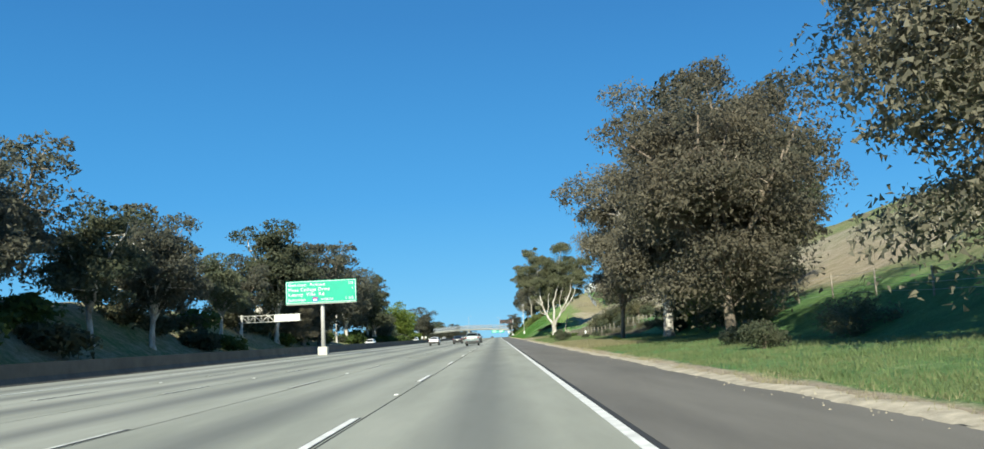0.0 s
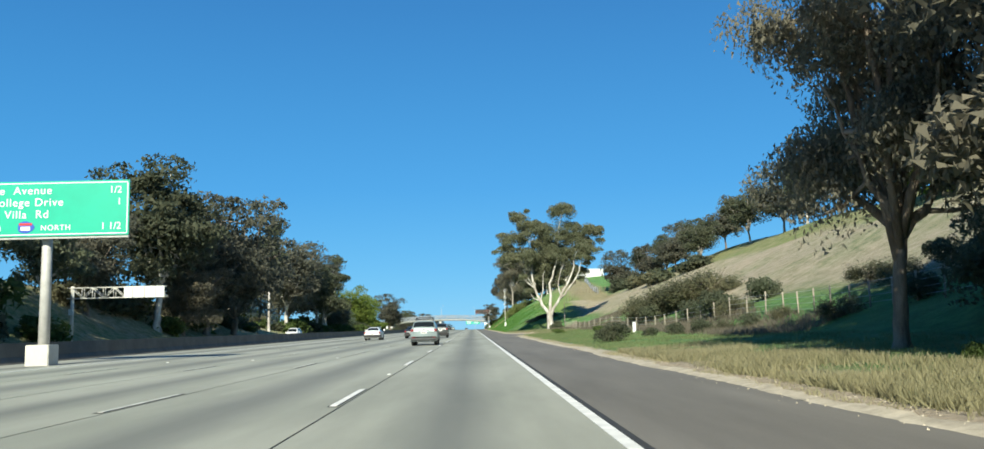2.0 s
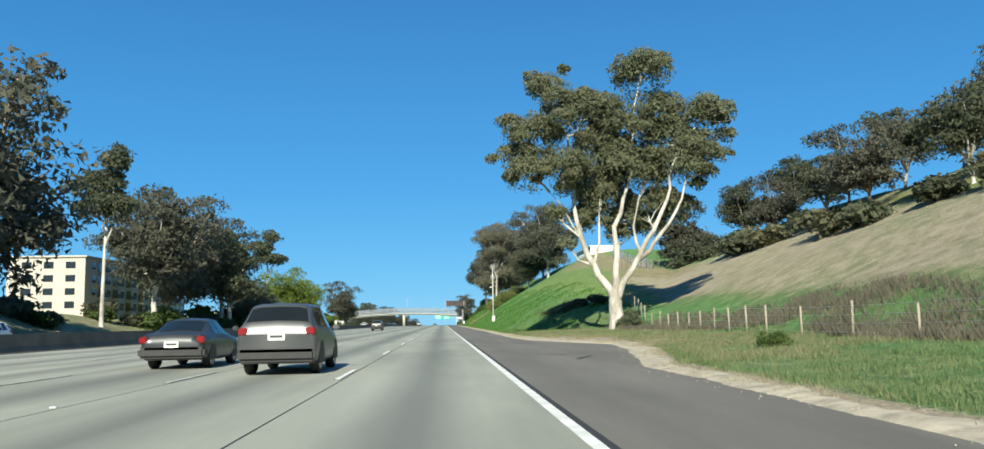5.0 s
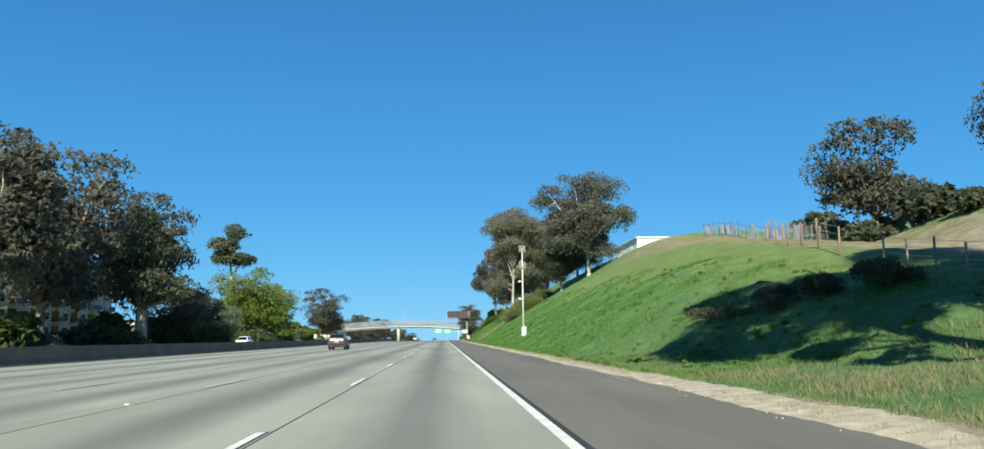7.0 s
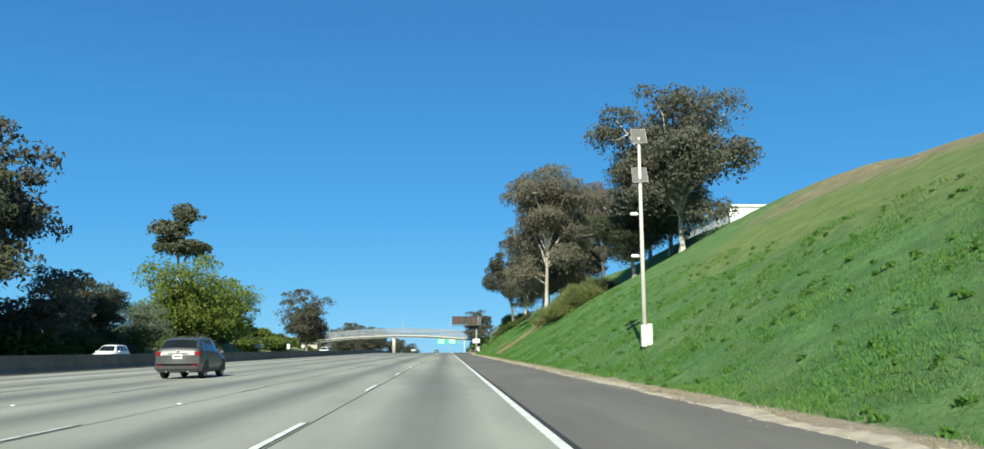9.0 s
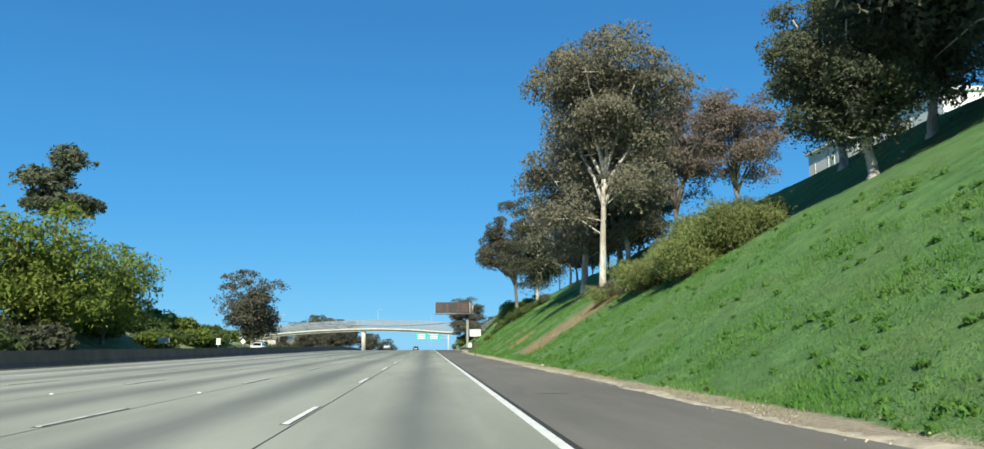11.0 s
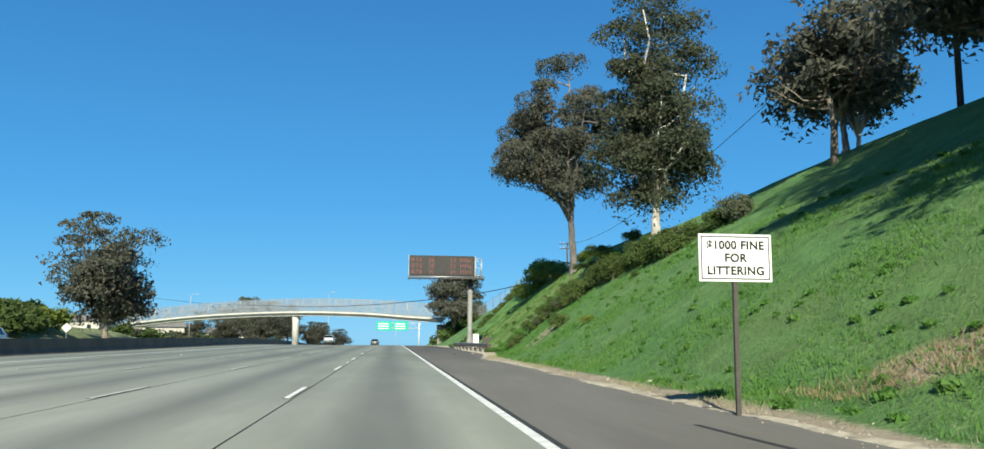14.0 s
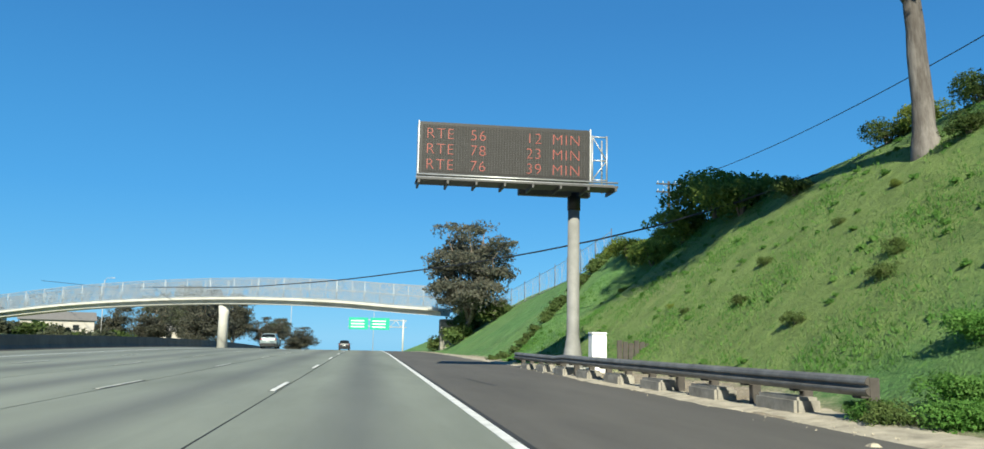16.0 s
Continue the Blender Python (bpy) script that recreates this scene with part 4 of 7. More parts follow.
# ---- median barrier ----
def build_barrier():
    prof = [(-21.42, -0.02), (-21.5, 0.08), (-21.66, 0.34), (-21.74, 0.98), (-21.9, 0.98), (-21.98, 0.34), (-22.14, 0.08), (-22.22, -0.02)]
    ys = np.linspace(Y0, 900, 97)
    vs = [(x, y, z + float(road_z(y))) for y in ys for x, z in prof]
    fs = [(i * 8 + k, i * 8 + k + 1, i * 8 + 9 + k, i * 8 + 8 + k) for i in range(96) for k in range(7)]
    fs += [tuple(range(8)), tuple(range(96 * 8, 96 * 8 + 8))[::-1]]
    return tagged(new("median_barrier", mesh_of("median_barrier", vs, fs, M_BARRIER)), "long dark grey concrete median barrier", "barrier", kind="structure")


build_barrier()


def letters(text, size, at, material, parent, align="LEFT", spacing=1.0, thin=0.0):
    """Flat raised lettering facing back along the road (towards -y)."""
    cu = bpy.data.curves.new("lettering", "FONT")
    cu.body, cu.size, cu.extrude, cu.align_x, cu.space_character, cu.offset = text, size, 0.004, align, spacing, thin
    tmp = bpy.data.objects.new("lettering", cu)
    scene.collection.objects.link(tmp)
    bpy.context.view_layer.update()
    me = bpy.data.meshes.new_from_object(tmp.evaluated_get(bpy.context.evaluated_depsgraph_get()))
    bpy.data.objects.remove(tmp)
    bm = bmesh.new()
    bm.from_mesh(me)
    # every separate character becomes a part of its own
    bm.verts.ensure_lookup_table()
    left = set(range(len(bm.verts)))
    while left:
        seed = left.pop()
        stack, group = [bm.verts[seed]], {seed}
        while stack:
            for e in stack.pop().link_edges:
                for v in e.verts:
                    if v.index in left:
                        left.discard(v.index)
                        group.add(v.index)
                        stack.append(v)
        ids = {v: k for k, v in enumerate(sorted(group))}
        fs = [[ids[v.index] for v in f.verts] for f in bm.faces if f.verts[0].index in ids]
        ob = new("letter", mesh_of("letter", [tuple(bm.verts[v].co) for v in ids], fs, material))
        ob.parent = parent
        ob.matrix_basis = pose(*at, 90, 0, 0)
    bm.free()


# ---- footbridge ----
M_KERB = plain("weathered_concrete", (0.3, 0.28, 0.24), 0.95, 0, 0.5, 2.5, 0.5)
M_MESH = plain("wire_mesh", (0.42, 0.45, 0.47), 0.5, 0.3, 0.1)


def build_bridge():
    b = thing("footbridge", "slim arched concrete footbridge with mesh fence over freeway", "bridge", (0, 0, 0))
    xs = np.linspace(-60, 8.5, 42)
    yy = 543 - 0.68 * (xs - 8)
    under = np.interp(xs, [-60, -48, -36, -20, -8, 2, 10], [2.7, 4.0, 4.85, 5.3, 5.1, 4.45, 3.4])
    under = np.convolve(np.pad(under, 4, mode="edge"), np.ones(9) / 9, "valid")
    nx, ny = 0.68 / 1.21, 1.0 / 1.21
    vs, fs = [], []
    prof = [(-1.0, 0.0), (1.0, 0.0), (1.1, 0.45), (1.7, 0.55), (1.7, 0.85), (-1.7, 0.85), (-1.7, 0.55), (-1.1, 0.45)]
    for x, y, u in zip(xs, yy, under):
        vs += [(x + nx * o, y + ny * o, u + z) for o, z in prof]
    m = len(prof)
    for i in range(len(xs) - 1):
        for k in range(m):
            j = (k + 1) % m
            fs.append((i * m + k, i * m + j, i * m + m + j, i * m + m + k))
    fs += [tuple(range(m))[::-1], tuple(range((len(xs) - 1) * m, len(xs) * m))]
    part("deck", mesh_of("deck", vs, fs, M_CREAM), M_CREAM, b, "pale concrete arched deck")
    px, py = -19.0, float(np.interp(-19.0, xs, yy))
    z0 = float(road_z(py)) - 0.3
    tube("pier", [(px, py, z0), (px, py, z0 + 4.4), (px, py, 5.25)], [0.68, 0.62, 0.75], M_CREAM, b, 18)
    for sx, sy in ((-59.5, 0), (8.6, 0)):
        y = float(np.interp(sx, xs, yy))
        part("abutment", box(sx - 0.7, sx + 1.2, y - 1.3, y + 1.3, -4, 3.5, 0.05), M_KERB, b)
    for o in (-1.62, 1.62):
        for dz in (0.1, 1.25, 2.45):
            tube("fence_rail", [(x + nx * o, y + ny * o, u + 0.85 + dz) for x, y, u in zip(xs, yy, under)], 0.035, M_MESH, b, 5)
        for x, y, u in list(zip(xs, yy, under))[::2]:
            tube("fence_post", [(x + nx * o, y + ny * o, u + 0.85), (x + nx * o, y + ny * o, u + 3.35)], 0.05, M_MESH, b, 6)
        wires = []
        for k in range(760):
            x = -60 + k * 68 / 760
            for dx in (1.1, -1.1):
                x2 = min(max(x + dx, -60), 8.5)
                p, q = [(float(c + nx * o), float(np.interp(c, xs, yy) + ny * o), float(np.interp(c, xs, under)) + 0.85 + dz) for c, dz in ((x, 0.0), (x2, 2.42))]
                wires.append(tube_geo([p, q], [0.011, 0.011], 3, False))
        v, f = join_geo(wires)
        part("mesh_fence", mesh_of("mesh_fence", v, f, M_MESH), M_MESH, b, "pale wire mesh")
    return b


build_bridge()

# ---- electronic message sign ----
M_LED = emitter("amber_led", (0.34, 0.08, 0.06), 0.08)
M_PANEL = plain("matrix_panel", (0.028, 0.026, 0.025), 0.7, 0, 0.3, 8)


def build_vms():
    s = thing("message_sign", "dark electronic message board with amber text on grey post", "sign", (0, 478, 0))
    x0, x1, z0, z1 = 1.42, 8.3, 7.6, 9.72
    part("cabinet", box(x0, x1, -0.3, 0.55, z0, z1, 0.03), M_BLACK, s)
    part("matrix_face", box(x0 + 0.12, x1 - 0.12, -0.318, -0.3, z0 + 0.12, z1 - 0.12), M_PANEL, s, "dark grid of lamps")
    geo = []
    for k in range(1, 27):
        z = z0 + 0.12 + k * (z1 - z0 - 0.24) / 27
        geo.append(tube_geo([(x0 + 0.14, -0.322, z), (x1 - 0.14, -0.322, z)], [0.006, 0.006], 4))
    for k in range(1, 60):
        x = x0 + 0.12 + k * (x1 - x0 - 0.24) / 60
        geo.append(tube_geo([(x, -0.322, z0 + 0.14), (x, -0.322, z1 - 0.14)], [0.006, 0.006], 4))
    v, f = join_geo(geo)
    part("louvre", mesh_of("louvre", v, f, M_TRIMG), M_TRIMG, s)
    for row, (a, c, d) in enumerate((("56", "12", "MIN"), ("78", "23", "MIN"), ("76", "39", "MIN"))):
        z = z1 - 0.68 - row * 0.62
        for txt, x in (("RTE", x0 + 0.25), (a, x0 + 2.0), (c, x0 + 4.25), (d, x0 + 5.3)):
            letters(txt, 0.62, (x, -0.335, z), M_LED, s, spacing=1.12, thin=-0.016)
    part("side_frame", box(x0 - 0.04, x0, -0.32, 0.6, z0 - 0.02, z1 + 0.04, 0.01), M_STEEL, s)
    part("side_frame", box(x1, x1 + 0.06, -0.32, 0.6, z0 - 0.02, z1 + 0.04, 0.01), M_STEEL, s)
    # catwalk below the board
    part("catwalk", box(x0 - 0.1, x1 + 1.0, -0.95, 0.3, z0 - 0.32, z0 - 0.24, 0.01), M_STEELD, s)
    for y in (-0.92, -0.35):
        tube("catwalk_rail", [(x0 - 0.1, y, z0 - 0.12), (x1 + 1.0, y, z0 - 0.12)], 0.035, M_STEEL, s, 6)
    for x in np.linspace(x0, x1 + 0.9, 8):
        part("bracket", box(x - 0.04, x + 0.04, -0.95, 0.5, z0 - 0.45, z0 - 0.32), M_STEELD, s)
    # ladder cage at the end
    for x in (x1 + 0.12, x1 + 0.72):
        for y in (-0.25, 0.5):
            tube("cage_upright", [(x, y, z0 - 0.3), (x, y, z1 - 0.2)], 0.035, M_STEEL, s, 6)
    for z in (z0 + 0.1, z0 + 0.9, z1 - 0.25):
        tube("cage_bar", [(x1 + 0.12, -0.25, z), (x1 + 0.72, -0.25, z)], 0.03, M_STEEL, s, 6)
    tube("cage_brace", [(x1 + 0.12, -0.25, z0 + 0.1), (x1 + 0.72, -0.25, z0 + 0.9)], 0.025, M_STEEL, s, 6)
    tube("cage_brace", [(x1 + 0.72, -0.25, z0 + 0.9), (x1 + 0.12, -0.25, z1 - 0.25)], 0.025, M_STEEL, s, 6)
    g = land_at(8.0, 479)
    tube("post", [(7.95, 0.9, g - 0.5), (7.95, 0.9, g + 0.35), (7.95, 0.9, g + 1.4), (7.95, 0.9, z0 - 0.9)], [0.42, 0.42, 0.26, 0.24], M_POLE, s, 18)
    tube("collar", [(7.95, 0.9, z0 - 1.0), (7.95, 0.9, z0 - 0.3)], 0.27, M_BLACK, s, 18)
    part("head_beam", box(5.6, 8.6, 0.7, 1.1, z0 - 0.45, z0 - 0.1, 0.02), M_STEELD, s)
    part("footing", box(7.1, 8.9, -0.2, 1.9, g - 0.6, g + 0.12, 0.03), M_CREAM, s)
    return s


M_POLE = plain("weathered_post_paint", (0.26, 0.26, 0.25), 0.7, 0.1, 0.3, 1.5)
M_TRIMG = plain("louvre_grey", (0.1, 0.1, 0.1), 0.6)
M_STEELD = plain("dark_steel", (0.09, 0.09, 0.09), 0.6, 0.3)
build_vms()


M_RAIL = plain("weathered_rail_steel", (0.2, 0.195, 0.185), 0.6, 0.3, 0.45, 2.0)
M_WOODD = plain("dark_weathered_wood", (0.075, 0.067, 0.06), 0.9, 0, 0.4, 5)


def build_cabinet_and_rail():
    g = land_at(8.4, 476.5)
    c = thing("control_cabinet", "white metal control cabinet beside the sign post", "cabinet", (8.35, 476.6, g))
    part("body", box(-0.28, 0.28, -0.3, 0.3, -0.1, 1.42, 0.03), M_SIGNW, c)
    part("cap", box(-0.31, 0.31, -0.33, 0.33, 1.42, 1.5, 0.03), M_SIGNW, c)
    part("door_seam", box(-0.2, 0.2, -0.306, -0.3, 0.1, 1.3, 0.004), M_SIGNW, c)
    part("plinth", box(-0.45, 0.45, -0.45, 0.45, -0.3, 0.05, 0.02), M_CREAM, c)
    w = thing("timber_wall", "small brown timber retaining wall on the slope", "wall", (9.0, 476.2, land_at(9.0, 476.2)))
    for k in range(7):
        part("board", box(k * 0.22, k * 0.22 + 0.19, -0.05, 0.03, -0.3, 1.05 - 0.05 * (k % 3), 0.012), M_WOODD, w)
    part("end_post", box(1.56, 1.76, -0.12, 0.12, -0.3, 1.25, 0.02), M_SIGNW, w, "pale end post")
    part("rail_board", box(0, 1.6, 0.03, 0.08, 0.75, 0.9, 0.01), M_WOOD, w)
    # W-beam guard rail along the shoulder in front
    r = thing("guard_rail", "weathered steel guard rail on timber blocks beside shoulder", "guard rail", (0, 0, 0))
    ys = np.linspace(457.2, 485.5, 22)
    gx = np.interp(ys, [457, 470, 486], [7.35, 7.0, 6.75])
    prof = [(0.0, 0.42), (-0.06, 0.46), (-0.085, 0.5), (-0.085, 0.53), (-0.02, 0.565), (-0.02, 0.585), (-0.085, 0.62), (-0.085, 0.65), (-0.06, 0.7), (0.0, 0.735)]
    vs, fs = [], []
    for x, y in zip(gx, ys):
        z = land_at(x, y)
        vs += [(x + o, y, z + h) for o, h in prof] + [(x + o + 0.012, y, z + h) for o, h in prof]
    m = len(prof)
    for i in range(len(ys) - 1):
        for k in range(m - 1):
            a = i * 2 * m + k
            fs += [(a, a + 2 * m, a + 2 * m + 1, a + 1), (a + m, a + m + 1, a + 3 * m + 1, a + 3 * m)]
    part("beam", mesh_of("beam", vs, fs, M_RAIL), M_RAIL, r, "corrugated steel beam")
    for k, y in enumerate(np.linspace(457.6, 485.0, 15)):
        x = float(np.interp(y, ys, gx))
        z = land_at(x, y)
        part("block", box(x + 0.01, x + 0.2, y - 0.1, y + 0.1, z + 0.38, z + 0.72, 0.012), M_WOODD, r)
        part("rail_post", box(x + 0.2, x + 0.38, y - 0.09, y + 0.09, z - 0.4, z + 0.7, 0.012), M_WOODD, r)
    for y in np.linspace(460, 483, 8):
        x = float(np.interp(y, ys, gx)) + 0.15
        z = land_at(x, y)
        bm = box(x - 0.25, x + 0.25, y - 0.8, y + 0.8, z - 0.15, z + 0.28, 0.06)
        part("kerb_stone", bm, M_KERB, r, "broken concrete block under the rail")


build_cabinet_and_rail()


# ---- green guide sign in the median ----
def build_exit_sign():
    s = thing("guide_sign", "large green freeway guide sign with white lettering on post", "sign", (-18.9, 93.2, 0))
    part("panel", box(-3.82, 3.82, -0.06, 0.0, 5.6, 8.05, 0.01), M_GREEN, s)
    for a in ((-3.76, 3.76, 7.94, 7.98), (-3.76, 3.76, 5.67, 5.71), (-3.76, -3.72, 5.67, 7.98), (3.72, 3.76, 5.67, 7.98)):
        part("border", box(a[0], a[1], -0.066, -0.06, a[2], a[3]), M_SIGNW, s, "white border")
    for txt, num, z in (("Genesee  Avenue", "1/2", 7.48), ("Mesa College Drive", "1", 6.95), ("Kearny  Villa  Rd", "", 6.42), ("Junction", "1 1/2", 5.87)):
        letters(txt, 0.5, (-3.55, -0.068, z), M_SIGNW, s, spacing=1.12)
        if num:
            letters(num, 0.44, (3.5, -0.068, z), M_SIGNW, s, "RIGHT")
    letters("NORTH", 0.34, (0.0, -0.068, 5.87), M_SIGNW, s, spacing=1.15)
    v = [(math.cos(a) * 0.36 * (1 + 0.1 * math.cos(3 * a)) - 0.65, -0.072, 6.02 + math.sin(a) * 0.27) for a in np.linspace(0, 2 * math.pi, 24, endpoint=False)]
    v2 = [(x, -0.06, z) for x, y, z in v]
    fs = [tuple(range(24))] + [(i, (i + 1) % 24, 24 + (i + 1) % 24, 24 + i) for i in range(24)]
    M_BLUE = plain("shield_blue", (0.02, 0.08, 0.4), 0.45, 0, 0.1, 1, 0)
    part("route_shield", mesh_of("route_shield", v + v2, fs, M_BLUE), M_BLUE, s, "blue route shield")
    part("shield_band", box(-0.93, -0.37, -0.08, -0.072, 6.1, 6.2), M_RED2, s, "red band")
    part("shield_bars", box(-0.85, -0.45, -0.08, -0.072, 5.88, 6.04), M_SIGNW, s)
    part("back_frame", box(-3.8, 3.8, 0.0, 0.14, 5.5, 5.62, 0.01), M_DULL, s)
    for x in np.linspace(-3.4, 3.4, 6):
        part("stiffener", box(x - 0.05, x + 0.05, 0.0, 0.12, 5.62, 8.0), M_DULL, s)
    part("arm", box(-3.4, 3.4, 0.14, 0.4, 6.2, 6.45, 0.02), M_DULL, s)
    part("arm", box(-3.4, 3.4, 0.14, 0.4, 7.3, 7.55, 0.02), M_DULL, s)
    tube("post", [(0, 0.6, -0.1), (0, 0.6, 7.7)], [0.24, 0.2], M_DULL, s, 16)
    part("footing", box(-0.5, 0.5, 0.0, 0.95, -0.1, 0.9, 0.03), M_CREAM, s, "concrete footing")
    return s


M_RED2 = plain("shield_red", (0.5, 0.03, 0.03), 0.45, 0, 0.1, 1, 0)
build_exit_sign()


# ---- truss sign seen from behind, on the other carriageway ----
def build_truss_sign():
    s = thing("truss_sign", "pale steel truss arm carrying a sign seen from behind", "sign", (-46.0, 155, land_at(-46, 155)))
    g = 0.0
    h0, h1 = 4.9, 6.1
    tube("post", [(0, 0, -0.3), (0, 0, h1 + 0.2)], 0.2, M_CREAM, s, 14)
    for y in (-0.3, 0.3):
        for z in (h0, h1):
            tube("chord", [(-0.5, y, z), (10.6, y, z)], 0.06, M_CREAM, s, 6)
        for k in range(9):
            x = k * 1.2
            tube("web", [(x, y, h0 if k % 2 else h1), (x + 1.2, y, h1 if k % 2 else h0)], 0.045, M_CREAM, s, 6)
            tube("upright", [(x, y, h0), (x, y, h1)], 0.04, M_CREAM, s, 6)
    part("sign_back", box(6.0, 10.6, -0.42, -0.34, h0 - 0.05, h1 + 0.05, 0.01), M_SIGNB, s, "pale sign back")
    for x in (7.0, 8.3, 9.6):
        part("rib", box(x - 0.05, x + 0.05, -0.5, -0.42, h0, h1), M_CREAM, s)
    part("control_box", box(-0.25, 0.25, -0.4, -0.2, 3.0, 3.7, 0.02), M_SIGNB, s)
    return s


M_SIGNB = plain("pale_metal", (0.62, 0.64, 0.6), 0.5, 0.2, 0.1)
build_truss_sign()


# ---- littering sign on the verge ----
def build_litter_sign():
    x, y = 5.25, 402.0
    s = thing("litter_sign", "white regulatory sign with black letters on dark wooden post", "sign", (x, y, land_at(x, y)))
    part("panel", box(-0.62, 0.62, -0.02, 0.0, 2.2, 2.98, 0.0), M_SIGNW, s)
    for a in ((-0.585, 0.585, 2.925, 2.945), (-0.585, 0.585, 2.235, 2.255), (-0.585, -0.565, 2.235, 2.945), (0.565, 0.585, 2.235, 2.945)):
        part("border", box(a[0], a[1], -0.024, -0.02, a[2], a[3]), M_BLACK, s)
    for txt, z in (("$1000 FINE", 2.735), ("FOR", 2.525), ("LITTERING", 2.315)):
        letters(txt, 0.19, (0, -0.026, z), M_BLACK, s, "CENTER", 1.08, 0.006)
    part("post", box(-0.036, 0.036, 0.0, 0.08, -0.4, 2.8, 0.006), M_WOODD, s)
    return s


build_litter_sign()


# ---- camera and detector mast on the bank ----
def build_mast():
    x, y = 8.75, 286.4
    g = land_at(x, y)
    s = thing("equipment_mast", "tall pale mast with solar panels and small cameras", "mast", (x, y, g))
    tube("mast", [(0, 0, -0.3), (0, 0, 4.5), (0, 0, 9.5)], [0.105, 0.09, 0.065], M_CREAM, s, 14)
    for z, w in ((9.55, 0.36), (7.75, 0.36)):
        fr = [(-w, -0.12, z - w), (w, -0.12, z - w * 0.9), (w * 0.9, 0.12, z + w), (-w * 0.95, 0.12, z + w)]
        fr2 = [(a, b + 0.04, c) for a, b, c in fr]
        part("solar_panel", mesh_of("solar_panel", fr + fr2, [(0, 1, 2, 3), (7, 6, 5, 4), (0, 4, 5, 1), (1, 5, 6, 2), (2, 6, 7, 3), (3, 7, 4, 0)], M_TRIMG), M_TRIMG, s, "dark tilted solar panel")
        tube("panel_frame", fr + fr[:1], 0.014, M_DULL, s, 6, "pale grey frame")
    for z in (5.9, 4.0):
        part("detector", box(-0.5, -0.15, -0.1, 0.08, z, z + 0.13, 0.03), M_SIGNW, s, "white side-firing detector")
        tube("arm", [(0, 0, z + 0.05), (-0.3, 0, z + 0.05)], 0.025, M_STEEL, s, 6)
    part("cabinet", box(-0.22, 0.02, -0.36, -0.12, 0.05, 1.0, 0.02), M_SIGNB, s)
    part("cabinet", box(0.04, 0.27, -0.34, -0.1, 0.1, 1.05, 0.02), M_SIGNB, s)
    return s


build_mast()


# ---- marker post, small signs, fences ----
def box_post(x, y):
    g = land_at(x, y)
    s = thing("marker_cabinet", "small white utility cabinet standing in the grass", "cabinet", (x, y, g))
    part("body", box(-0.11, 0.11, -0.1, 0.1, -0.1, 0.74, 0.015), M_SIGNW, s)
    part("lid", box(-0.125, 0.125, -0.115, 0.115, 0.74, 0.78, 0.01), M_SIGNW, s)
    return s


box_post(12.2, 120.7)


def wire_fence(pts, label, posts, h=1.15, post_r=0.05, material=None, wires=4, group=""):
    """A fence of posts and strands that follows the ground."""
    f = thing("wire_fence", label, "fence", (0, 0, 0))
    px = [p[0] for p in pts]
    py = [p[1] for p in pts]
    t = np.linspace(0, len(pts) - 1, posts)
    xs, ys = np.interp(t, range(len(pts)), px), np.interp(t, range(len(pts)), py)
    rng = random.Random(posts)
    tops = []
    for x, y in zip(xs, ys):
        z = land_at(x, y)
        dx, dh = rng.uniform(-0.07, 0.07), rng.uniform(-0.12, 0.12)
        tube("post", [(x, y, z - 0.4), (x + dx, y + dx, z + h + dh)], post_r, material or M_WOOD, f, 6)
        tops.append((x, y, z))
    for k in range(wires):
        hh = h * (k + 0.7) / wires
        tube("strand", [(x, y, z + hh) for x, y, z in tops], 0.008, M_STEEL, f, 4)
    return f


M_POST = plain("pale_fence_post", (0.34, 0.3, 0.24), 0.9, 0, 0.3, 5)
wire_fence([(17.5, 30), (18.5, 85), (17.4, 104), (15.0, 132), (14.5, 175), (16.0, 205), (18.5, 228)], "weathered post and wire fence at the foot of the hill", 62, 1.25, 0.045, M_POST)
wire_fence([(19.0, 233), (25.0, 258), (29.5, 262), (36, 268), (48, 272)], "leaning post and wire fence climbing the hill", 22, 1.5, 0.05, M_WOOD)


